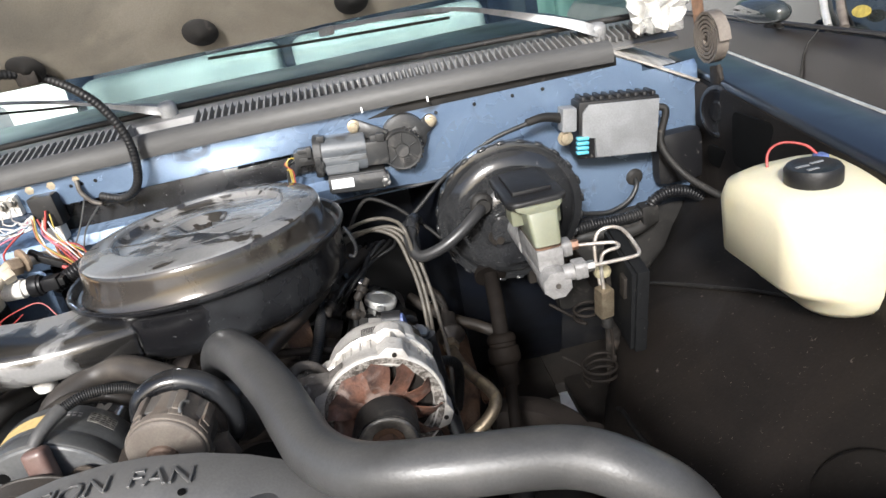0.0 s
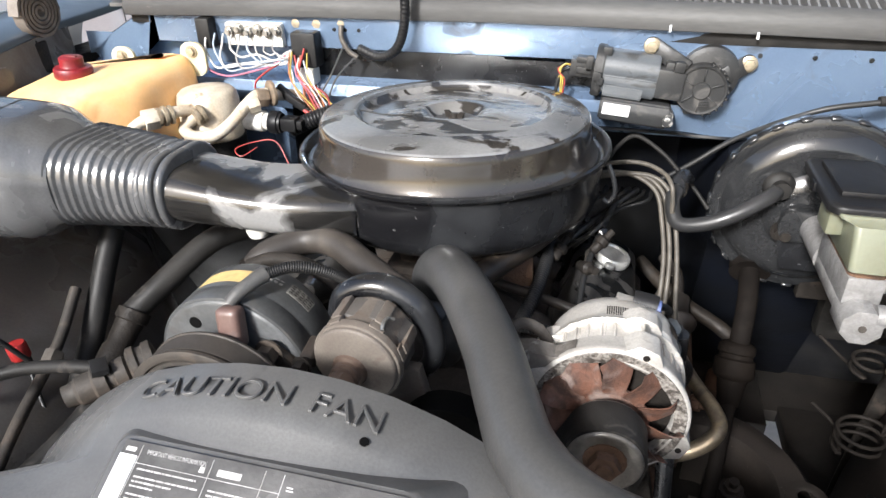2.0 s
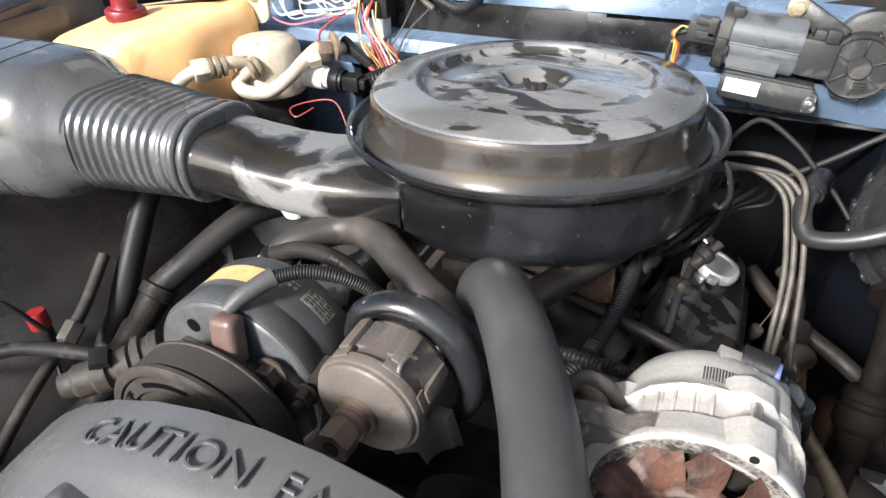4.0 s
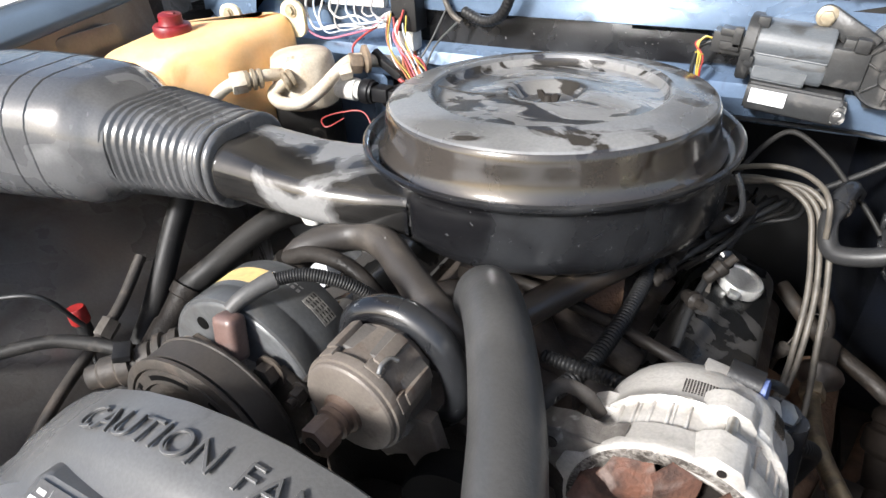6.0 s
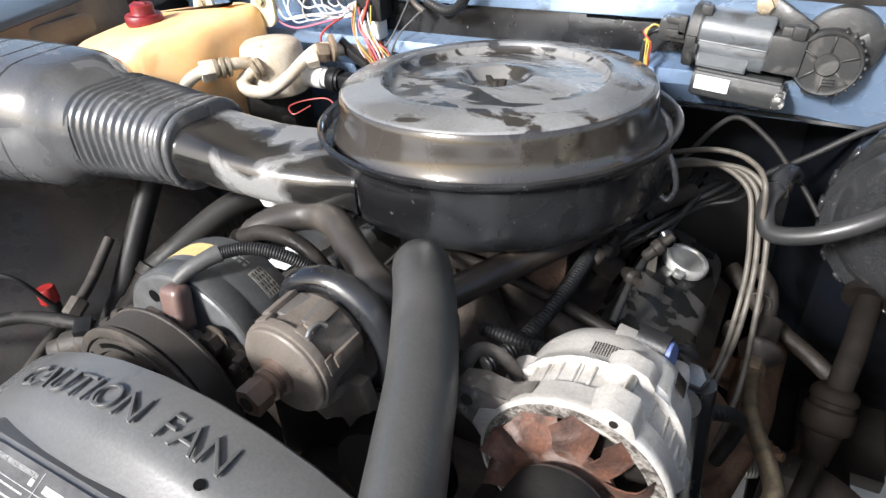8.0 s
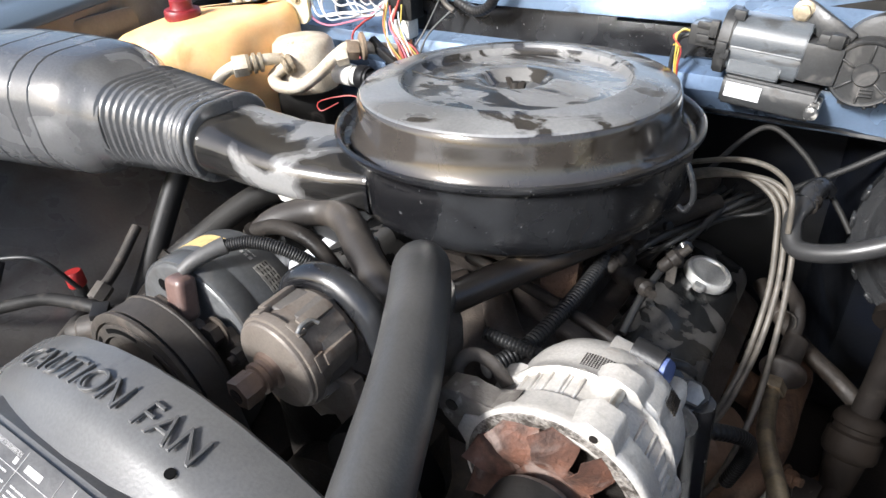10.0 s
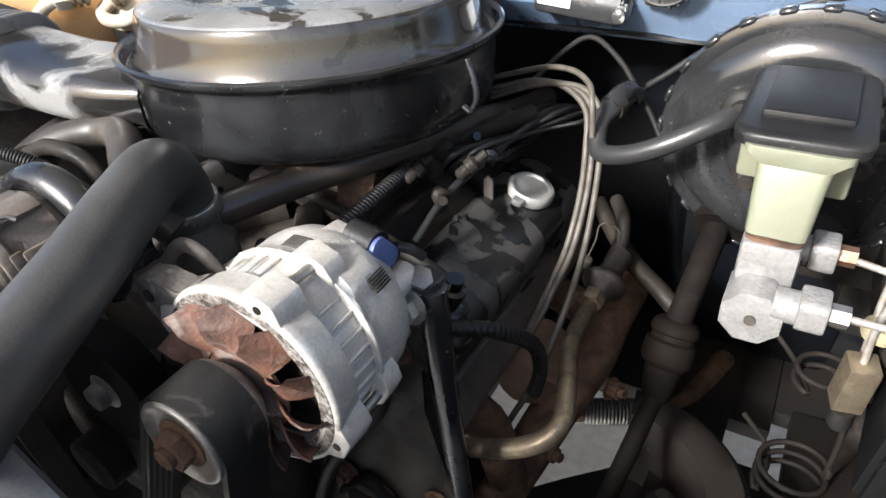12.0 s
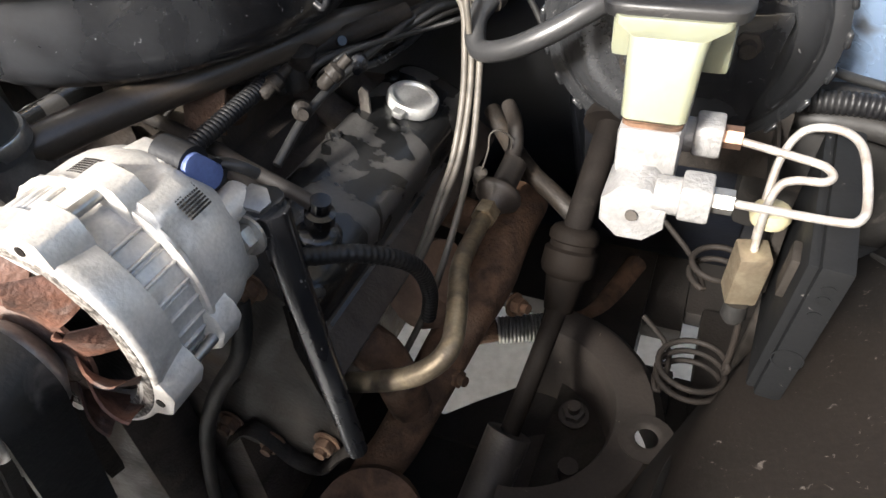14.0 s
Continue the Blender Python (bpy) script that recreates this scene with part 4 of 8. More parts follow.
lid = part("lid", bm, GLOSS_BLACK, ac, "brown-toned glossy black lid skirt", smooth=20)
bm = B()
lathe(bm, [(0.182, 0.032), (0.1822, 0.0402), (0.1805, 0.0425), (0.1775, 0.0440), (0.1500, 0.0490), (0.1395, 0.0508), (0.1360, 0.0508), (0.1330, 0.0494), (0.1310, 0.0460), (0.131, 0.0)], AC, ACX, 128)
part("lid_shoulder", bm, LID_DUST_SHEEN, lid, "dusty lid shoulder with dark smears and a painted sheen", smooth=20)
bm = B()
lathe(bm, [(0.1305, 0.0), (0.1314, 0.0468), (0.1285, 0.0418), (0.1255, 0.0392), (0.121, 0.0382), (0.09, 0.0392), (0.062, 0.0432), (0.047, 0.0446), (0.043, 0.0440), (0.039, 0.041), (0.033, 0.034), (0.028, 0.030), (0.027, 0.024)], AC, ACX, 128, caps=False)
part("lid_dish", bm, DISH_BLACK, lid, "dished lid centre with oily dark smears over a painted sheen", smooth=20)
# the well is coloured plain black
bm = B()
lathe(bm, [(0.0280, 0.0296), (0.024, 0.022), (0.020, 0.019), (0, 0.018)], AC, ACX, 64)
part("lid_well", bm, POCKET_BLACK, lid, "black well round the wing nut", smooth=40)
bm = B()
for a0, r0, a1, r1 in ((195, 0.128, 214, 0.060),):
    p0, p1 = (AC + ACX * h + V(r * math.cos(radians(a)), r * math.sin(radians(a)), 0.0) for a, r, h in ((a0, r0, 0.0455), (a1, r1, 0.0445)))
    sweep(bm, [p0, p0.lerp(p1, 0.5) + V(0, 0, -0.003), p1], 0.0009, 6, 4)
part("lid_scratch", bm, GREASE, lid, "thin dark scratch in the dust")
bm = B()
lathe(bm, [(0.013, 0.020), (0.013, 0.029), (0.007, 0.032), (0.005, 0.039), (0, 0.040)], AC, ACX, 16)
for s in (-1, 1):
    slab(bm, [(0.004, 0.0), (0.013, 0.004), (0.016, 0.012), (0.010, 0.013), (0.004, 0.008)], (0.3, 1, 0), 0.003, AC + ACX * 0.030 + V(0, -0.0015, 0)) if s > 0 else slab(bm, [(-0.004, 0.0), (-0.013, 0.004), (-0.016, 0.012), (-0.010, 0.013), (-0.004, 0.008)], (0.3, 1, 0), 0.003, AC + ACX * 0.030 + V(0, -0.0015, 0))
part("wing_nut", bm, GREASE, ac)


def oval(c, w, h, r, yaw=0.0, tilt=0.0, n=6):
    """A rounded section standing across the duct's run."""
    cy, sy = math.cos(radians(yaw)), math.sin(radians(yaw))
    return [Vector(c) + V(-sy * u, cy * u, v) + V(cy, sy, 0) * (v * tilt) for u, v in rrect(w, h, r, n)]


bm = B()
loft(bm, [oval(c, w, h, r, yaw) for c, w, h, r, yaw in (((-0.375, 0.955, 1.060), 0.15, 0.050, 0.014, 14), ((-0.41, 0.938, 1.061), 0.148, 0.051, 0.015, 13), ((-0.452, 0.918, 1.063), 0.142, 0.052, 0.017, 11), ((-0.495, 0.903, 1.065), 0.132, 0.053, 0.019, 8), ((-0.525, 0.8955, 1.067), 0.124, 0.055, 0.021, 5), ((-0.56, 0.890, 1.070), 0.119, 0.058, 0.024, 3), ((-0.60, 0.886, 1.074), 0.117, 0.064, 0.028, 1), ((-0.645, 0.884, 1.077), 0.118, 0.074, 0.034, 0))])
part("snorkel", bm, SNORKEL_BLACK, ac, "smudged glossy black inlet snorkel", smooth=30)
bm = B()
loft(bm, [oval(c, w, h, 0.016, yaw) for c, w, h, yaw in (((-0.418, 0.934, 1.061), 0.1515, 0.0545, 13), ((-0.4215, 0.9325, 1.061), 0.151, 0.054, 13))])
part("snorkel_seam", bm, SATIN_BLACK, ac)
bm = B()
sweep(bm, [V(-0.112, 1.02, 1.098), V(-0.104, 1.018, 1.082), V(-0.100, 1.016, 1.062), V(-0.106, 1.014, 1.048), V(-0.114, 1.014, 1.052)], 0.0032, 8, 5)
part("lid_clip", bm, SATIN_BLACK, ac, "black spring clip on the pan")
bm = B()
lathe(bm, [(0.014, 0), (0.016, 0.012), (0.013, 0.02), (0, 0.02)], (-0.555, 0.89, 1.03), (0, 0, -1), 16)
part("vacuum_motor", bm, WHITE_PLASTIC, ac)

# ---- inlet duct ----
duct = thing("air_inlet_duct", (-0.86, 0.85, 1.0), "black plastic inlet duct with a ribbed flexible sleeve", "air duct")
DC = [V(-0.655, 0.884, 1.078), V(-0.70, 0.880, 1.081), V(-0.745, 0.874, 1.085), V(-0.788, 0.866, 1.088)]
bm = B()
cs = spline(DC, 84)
secs = []
for i, c in enumerate(cs):
    s = i / (len(cs) - 1)
    w = 0.122 + 0.016 * s
    h = 0.096 + 0.020 * s
    k = (s - 0.16) / 0.80
    peak = 0.0
    if 0.0 <= k <= 1.0:
        peak = max(0.0, 1 - abs((k * 10) % 1 - 0.5) / 0.24)
    g = 1.0 + 0.0035 * peak / w * 2.2
    secs.append(oval(c, w * g, h * g, 0.044 * g, -3 - 2 * s))
loft(bm, secs)
part("flexible_sleeve", bm, DUCT_PLASTIC, duct, "ribbed flexible sleeve", smooth=50)
bm = B()
for x in (-0.640, -0.655, -0.671):
    c = V(x, 0.884, 1.0775)
    secs = [oval(c + V(dx, 0, 0), 0.127 * g, 0.101 * g, 0.045, -3) for dx, g in ((0.0055, 0.955), (0.0045, 1.0), (0.002, 1.02), (-0.002, 1.02), (-0.0045, 1.0), (-0.0055, 0.955))]
    loft(bm, secs)
pieces("clamp", bm, DUCT_PLASTIC, duct)
bm = B()
secs = []
for x, w, h, r in ((-0.782, 0.136, 0.114, 0.05), (-0.788, 0.142, 0.122, 0.053), (-0.797, 0.146, 0.130, 0.055), (-0.806, 0.156, 0.140, 0.058), (-0.822, 0.174, 0.156, 0.062), (-0.838, 0.182, 0.163, 0.064), (-0.8685, 0.186, 0.166, 0.064), (-0.8697, 0.1836, 0.1636, 0.063), (-0.8710, 0.1836, 0.1636, 0.063), (-0.8722, 0.1865, 0.1665, 0.064), (-0.9005, 0.1885, 0.168, 0.064), (-0.9017, 0.1861, 0.1656, 0.063), (-0.9030, 0.1861, 0.1656, 0.063), (-0.9042, 0.189, 0.1685, 0.064), (-0.9515, 0.191, 0.170, 0.064), (-0.9527, 0.1884, 0.1674, 0.063), (-0.9540, 0.1884, 0.1674, 0.063), (-0.9552, 0.191, 0.170, 0.064), (-1.0, 0.190, 0.168, 0.062), (-1.09, 0.18, 0.15, 0.055)):
    k = -0.782 - x
    secs.append(oval(V(x, 0.866 - 0.10 * k - 0.55 * k * k, 1.0885 + 0.05 * k), w, h, r, 2 + 40 * k))
loft(bm, secs)
part("duct_body", bm, DUCT_PLASTIC, duct, smooth=33)

# ---- upper radiator hose ----
hose = thing("radiator_hose", (0.12, 0.42, 0.95), "thick grey bloomed rubber upper radiator hose", "radiator hose")
bm = B()
HP = [V(-0.285, 0.80, 1.0), V(-0.283, 0.793, 1.04), V(-0.262, 0.765, 1.070), V(-0.228, 0.712, 1.076), V(-0.192, 0.645, 1.072), V(-0.168, 0.588, 1.066), V(-0.145, 0.540, 1.063), V(-0.103, 0.496, 1.068), V(-0.035, 0.474, 1.070), V(0.0646, 0.462, 1.061), V(0.114, 0.442, 1.045), V(0.151, 0.428, 1.012), V(0.165, 0.415, 0.97)]
sweep(bm, HP, lambda s: 0.0258 + (0.0015 if s < 0.03 or s > 0.97 else 0), 24, 8)
part("tube", bm, HOSE_RUBBER, hose)
for p, d in ((HP[0] + V(0, 0, 0.012), HP[1] - HP[0]), (HP[-1], HP[-1] - HP[-2])):
    bm = B()
    lathe(bm, [(0.0278, -0.007), (0.0285, -0.006), (0.0285, 0.006), (0.0278, 0.007)], p, d, 28)
    part("clamp", bm, STEEL, hose, "steel worm clamp")

# ---- alternator ----
alt = thing("alternator", (-0.085, 0.73, 0.93), "weathered cast aluminium alternator with a rusty red fan", "alternator")
A0 = V(-0.088, 0.668, 1.001)
AY = V(0.0, 1, 0)


def around(a, r, y):
    return A0 + V(math.cos(radians(a)) * r, y, math.sin(radians(a)) * r)


bm = B()
lathe(bm, [(0.056, 0.012), (0.056, 0.003), (0.0585, -0.0002), (0.0640, -0.0010), (0.0690, -0.0018), (0.0708, -0.0008), (0.0716, 0.0020), (0.0706, 0.0070), (0.0690, 0.0170), (0.0682, 0.0235), (0.0655, 0.0250), (0.060, 0.0250)], A0, AY, 96, caps=False)
part("front_housing", bm, ALU, alt, "weathered aluminium front housing")
bm = B()
lathe(bm, [(0.0632, 0.022), (0.0636, 0.023), (0.0636, 0.050), (0.0632, 0.051)], A0, AY, 96)
stator = part("stator", bm, ALU, alt, "finned steel stator band")
bm = B()
for i in range(33):
    a = i * 360 / 33 + 4
    if 55 < a < 84 or 145 < a < 168:
        continue
    M = Matrix.Translation(around(a, 0.0636, 0.0365)) @ Euler((0, radians(90 - a), 0)).to_matrix().to_4x4()
    box(bm, (-0.0011, -0.0125, -0.002), (0.0011, 0.0125, 0.0019), 0.0006, M, 1)
    if i % 2:
        box(bm, (0.0026, -0.0115, -0.002), (0.0040, 0.0115, 0.0009), 0.0004, M, 1)
pieces("fin", bm, ALU, stator)
random.seed(14)
bm = B()
rings = []
for r, y in ((0.0632, 0.0485), (0.0676, 0.0486), (0.0690, 0.0500), (0.0688, 0.0525), (0.0668, 0.0550), (0.0662, 0.0640), (0.0662, 0.0780), (0.0648, 0.0870), (0.0606, 0.0975), (0.0550, 0.1045), (0.0450, 0.1100), (0.015, 0.1120)):
    row = []
    for k in range(96):
        a = 360 * k / 96
        lump = random.uniform(-0.0003, 0.0010) if 0.049 < y < 0.054 and 20 < a < 130 else 0.0
        bulge = 0.0045 * max(0.0, 1 - abs((a - 52) / 13.0) ** 3) * (1.0 if 0.054 < y < 0.09 else 0.0)
        row.append(around(a, r + lump + bulge, y))
    rings.append(row)
loft(bm, rings)
part("rear_housing", bm, ALU, alt, "pale cast aluminium rear housing", smooth=40)
# bolt bosses along the case
bm = B()
for a in (69.5, 159.5, 249.5, 335):
    d, side = V(math.cos(radians(a)), 0, math.sin(radians(a))), V(-math.sin(radians(a)), 0, math.cos(radians(a)))
    for y0, y1, top in ((-0.0016, 0.0255, 0.0795), (0.047, 0.066, 0.0765)):
        foot = [(0.021, 0.060), (0.0165, 0.0700), (0.0095, top - 0.001), (0.0075, top), (-0.0075, top), (-0.0095, top - 0.001), (-0.0165, 0.0700), (-0.021, 0.060)]
        loft(bm, [[A0 + side * (u * g) + d * (v - (0.0014 if g < 1 else 0)) + AY * y for u, v in foot] for y, g in ((y0, 0.93), (y0 + 0.0012, 1), (y1 - 0.0012, 1), (y1, 0.93))])
pieces("bolt_boss", bm, ALU, alt)
bm = B()
for a in (69.5, 335):
    lathe(bm, [(0.0036, -0.004), (0.0036, 0.03), (0, 0.03)], around(a, 0.0705, 0.022), AY, 14)
pieces("through_bolt", bm, STEEL, alt)
bm = B()
for a, rr in ((69.5, 0.0720), (335, 0.0720)):
    lathe(bm, [(0.0030, 0), (0.0030, -0.0008), (0, -0.0008)], around(a, rr, -0.0014), AY, 14)
pieces("bolt_hole", bm, GREASE, alt)
# rear lugs, terminals and plugs
bm = B()
for a, r, y0, y1, q in ((22, 0.049, 0.090, 0.124, 0.0110), (200, 0.05, 0.090, 0.119, 0.010), (318, 0.05, 0.090, 0.119, 0.010), (48, 0.048, 0.09, 0.117, 0.007)):
    lathe(bm, [(0, 0), (q, 0), (q, y1 - y0 - 0.003), (q * 0.7, y1 - y0), (0, y1 - y0)], around(a, r, y0), AY, 18)
pieces("housing_lug", bm, ALU, alt)
bm = B()
M = Matrix.Translation(around(74, 0.0600, 0.099)) @ Euler((radians(-10), radians(12), 0)).to_matrix().to_4x4()
box(bm, (-0.018, -0.010, -0.02), (0.010, 0.010, 0.001), 0.0015, M)
part("regulator_block", bm, ALU, alt)
bm = B()
slab(bm, ngon(4, 0.0135, 0.5), (0.55, -0.25, 0.75), 0.004, (-0.036, 0.790, 1.012), bev=0.0008)
slab(bm, ngon(6, 0.0100, 0.2), (0.55, -0.25, 0.75), 0.008, (-0.033, 0.789, 1.016), bev=0.001)
lathe(bm, [(0.010, 0), (0.010, 0.020), (0, 0.020)], (-0.042, 0.789, 0.998), (0.5, -0.1, 0.8), 18)
part("terminal", bm, mat("dull_dark_terminal_steel", (0.2, 0.2, 0.2), (0.11, 0.108, 0.105), (0.3, 0.5), 0.5, 40, 300, 0.1), alt, "dull steel output terminal")
bm = B()
for a0, y0, rows_, cols_ in ((43, 0.0705, 9, 9), (88, 0.060, 7, 14)):
    for j in range(rows_):
        for i in range(cols_):
            a = a0 + (i - cols_ / 2) * 1.75
            y = y0 + j * 0.0021
            r = 0.0665 + (0.0032 if a0 < 50 else -0.0002) - max(0.0, y - 0.076) * 0.14
            box(bm, (-0.0006, -0.0006, -0.001), (0.0006, 0.0006, 0.0004), 0, Matrix.Translation(around(a, r, y)) @ Euler((0, radians(90 - a), 0)).to_matrix().to_4x4())
tagged(part("vent_mesh", bm, GREASE, alt), kind="stuff")
# mounting ear
EAR = mat("grimy_cast_ear", (0.17, 0.155, 0.14), (0.09, 0.08, 0.07), (0.5, 0.7), 0.2, 45, 300, 0.4, c3=(0.3, 0.29, 0.27), scale3=60, edge3=(0.6, 0.7))
bm = B()
slab(bm, [(-0.034, 0.062), (-0.052, 0.050), (-0.072, 0.056), (-0.090, 0.052), (-0.097, 0.040), (-0.090, 0.024), (-0.072, 0.010), (-0.056, 0.000), (-0.044, 0.03)], (0, -1, 0), 0.020, A0 + V(0, 0.021, 0), bev=0.002)
ear = part("mounting_ear", bm, EAR, alt, "grimy pitted mounting ear")
bm = B()
lathe(bm, [(0.0050, 0), (0.0050, -0.0008), (0, -0.0008)], A0 + V(-0.082, 0.0005, 0.040), AY, 14)
part("ear_hole", bm, GREASE, ear)
bm = B()
sweep(bm, [A0 + V(-0.096, 0.024, 0.025), A0 + V(-0.097, 0.034, 0.046), A0 + V(-0.086, 0.040, 0.056), A0 + V(-0.070, 0.042, 0.050), A0 + V(-0.060, 0.044, 0.034)], 0.0056, 12, 6, flat=0.6)
part("adjusting_arm", bm, ALU_DIRTY, ear, "dirty curved adjusting arm")
bm = B()
lathe(bm, [(0.0565, -0.0006), (0.0600, -0.0014), (0.0640, -0.0022), (0.0675, -0.0024), (0.0685, -0.0010)], A0, AY, 96, caps=False)
part("rim_face", bm, mat("flaking_dirty_aluminium", (0.27, 0.25, 0.225), (0.11, 0.096, 0.083), (0.5, 0.8), 0.1, 260, 500, 0.9, edge=(0.4, 0.6), c3=(0.05, 0.041, 0.034), scale3=130, edge3=(0.5, 0.62)), alt, "flaking dirty front rim")
# fan: bent sheet blades on a ring
random.seed(9)
bm = B()
lathe(bm, [(0.012, -0.0085), (0.036, -0.0075), (0.036, -0.005), (0.012, -0.005)], A0, AY, 48)
fan = part("fan_hub", bm, RUST_RED, alt, "rusted red fan hub")
for i in range(11):
    bm = B()
    a0 = 32.7 * i + 5
    bend = random.uniform(-1, 1)
    secs = []
    for r, y, w0, w1, lift in ((0.029, -0.0065, 0, 32.7, 0.0), (0.037, -0.0085, 0, 32.4, 0.0015), (0.043, -0.0090, 0, 31.5, 0.0030), (0.050, -0.0085, 1, 30, 0.0045), (0.057, -0.0070, 2.5, 28.5, 0.0055), (0.0615, -0.0055, 5 + bend, 29.5, 0.0062), (0.0650, -0.0045, 16 + 2 * bend, 30.5, 0.0064)):
        row = []
        for k in range(6):
            f = k / 5
            row.append(around(a0 + w0 + (w1 - w0) * f, r - (0.0022 * math.sin(math.pi * f) if r > 0.06 else 0), y - 0.002 + 0.0006 * bend + lift * (2.4 - 4.2 * f)))
        secs.append(row + [p + AY * 0.0016 for p in reversed(row)])
    loft(bm, secs)
    part("blade", bm, RUST_RED, fan, smooth=30)
# dark disc behind the fan paints the shade in its gaps
bm = B()
lathe(bm, [(0.03, 0.010), (0.0558, 0.010), (0.0558, 0.013), (0.03, 0.013)], A0, AY, 40)
part("fan_gap_shade", bm, GREASE, alt)
bm = B()
lathe(bm, [(0.012, -0.010), (0.022, -0.012), (0.0320, -0.020), (0.0326, -0.0225), (0.0312, -0.0255), (0.0322, -0.056), (0.0318, -0.0595), (0.0312, -0.0610), (0.0300, -0.0615), (0.0280, -0.0612), (0.0255, -0.0590), (0.012, -0.0580)], A0, AY, 64)
part("pulley", bm, mat("worn_dull_pulley_steel", (0.24, 0.225, 0.205), (0.13, 0.12, 0.108), (0.4, 0.55), 0.5, 40, 300, 0.2), alt, "worn steel ribbed pulley")
bm = B()
hexbolt(bm, A0 + AY * -0.0570, (0, -1, 0), 0.0135, 0.010, 0.004)
part("pulley_nut", bm, RUST, alt, "rusty pulley nut")
bm = B()
sweep(bm, [V(-0.074, 0.772, 1.056), V(-0.062, 0.771, 1.0545), V(-0.0505, 0.7695, 1.0530)], 0.0115, 18, 3)
sweep(bm, [V(-0.070, 0.782, 1.042), V(-0.058, 0.780, 1.0415), V(-0.0465, 0.778, 1.041)], 0.0105, 18, 3)
sweep(bm, [V(-0.050, 0.786, 1.044), V(-0.040, 0.792, 1.040), V(-0.034, 0.80, 1.030)], 0.004, 8, 4)
part("connector", bm, PLASTIC, alt, "dark round plug")
bm = B()
lobes = [(0.0072 * math.cos(radians(a)) - 0.0080, 0.0085 * math.sin(radians(a))) for a in range(55, 306, 25)] + [(0.0072 * math.cos(radians(a)) + 0.0080, 0.0085 * math.sin(radians(a))) for a in range(-125, 126, 25)]
cy, cs_ = math.cos(radians(-52)), math.sin(radians(-52))
slab(bm, [(u * cy - v * cs_, u * cs_ + v * cy) for u, v in lobes], (0.99, -0.12, 0.03), 0.0045, (-0.0500, 0.7720, 1.0475), bev=0.0012)
part("connector_cap", bm, BLUE_PLASTIC, alt, "light blue connector lock")

# drive belt round alternator pulley and down to the crank
bm = B()
PY = A0.y - 0.0425
pts = []
c0, c1, r0, r1 = V(A0.x, 0, A0.z), V(-0.20, 0, 0.66), 0.0345, 0.07
for i in range(19):
    a = radians(-22 + 180 * i / 18)
    pts.append(c0 + r0 * V(math.cos(a), 0, math.sin(a)))
for i in range(19):
    a = radians(158 + 180 * i / 18)
    pts.append(c1 + r1 * V(math.cos(a), 0, math.sin(a)))
sec_a = [bm.verts.new(V(p.x, PY - 0.0165, p.z)) for p in pts]
sec_b = [bm.verts.new(V(p.x, PY + 0.0185, p.z)) for p in pts]
bridge(bm, sec_a, sec_b)
thicken(bm, 0.004)
belt = thing("drive_belt", (-0.15, PY, 0.85), "black ribbed drive belt round the alternator pulley", "belt")
part("backing", bm, RUBBER, belt)
bm = B()
outer = [p + (((c0 if i < 19 else c1) - p).normalized()) * 0.003 for i, p in enumerate(pts)]
inner = [p + (((c0 if i < 19 else c1) - p).normalized()) * 0.006 for i, p in enumerate(pts)]
for k in range(5):
    y = PY - 0.0145 + 0.0055 * k
    loft(bm, [[V(p.x, y - 0.0018, p.z), V(p.x, y + 0.0018, p.z), V(q.x, y + 0.0008, q.z), V(q.x, y - 0.0008, q.z)] for p, q in zip(outer + outer[:1], inner + inner[:1])], caps=False)
part("rib", bm, RUBBER, belt)

# ---- compressor ----
PULLEY_DUST = mat("dusty_dark_pulley_steel", (0.05, 0.042, 0.035), (0.03, 0.026, 0.022), (0.55, 0.75), 0.1, 25, 300, 0.2, c3=(0.09, 0.07, 0.055), scale3=16, edge3=(0.55, 0.75))
comp = thing("compressor", (-0.45, 0.74, 0.90), "dark grey air conditioning compressor with a dusty pulley", "compressor")
K0 = V(-0.468, 0.668, 0.980)
KY = V(0, 1, 0)


def drum(a, r, y):
    return K0 + V(math.cos(radians(a)) * r, y, math.sin(radians(a)) * r)


bm = B()
lathe(bm, [(0.080, 0.0), (0.0845, 0.0015), (0.0855, 0.004), (0.0855, 0.022), (0.0848, 0.0235), (0.0848, 0.0260), (0.0855, 0.0275), (0.0855, 0.066), (0.082, 0.074), (0.07, 0.078), (0, 0.078)], K0, KY, 96)
part("body", bm, mat("greyed_compressor_paint", (0.075, 0.077, 0.078), (0.048, 0.049, 0.049), (0.3, 0.45), 0.1, 14, 260, 0.1, c3=(0.10, 0.085, 0.07), scale3=16, edge3=(0.6, 0.78), rough3=0.8), comp)
FLANGE = mat("blue_grey_flange_metal", (0.135, 0.138, 0.14), (0.085, 0.087, 0.088), (0.35, 0.5), 0.3, 20, 260, 0.12, c3=(0.08, 0.072, 0.064), scale3=24, edge3=(0.58, 0.74))
bm = B()
lathe(bm, [(0.030, -0.0012), (0.078, -0.0016), (0.0815, 0.000), (0.0825, 0.002), (0.0825, 0.006), (0.03, 0.006)], K0, KY, 96)
part("front_flange", bm, FLANGE, comp, "blue-grey front flange")
bm = B()
lathe(bm, [(0.0068, 0), (0.0068, -0.0010), (0, -0.0010)], (-0.503, 0.6668, 1.032), KY, 18)
part("flange_hole", bm, POCKET_BLACK, comp)
bm = B()
sheet(bm, [[drum(a, 0.0857, y) for a in range(84, 128, 4)] for y in (0.032, 0.054)])
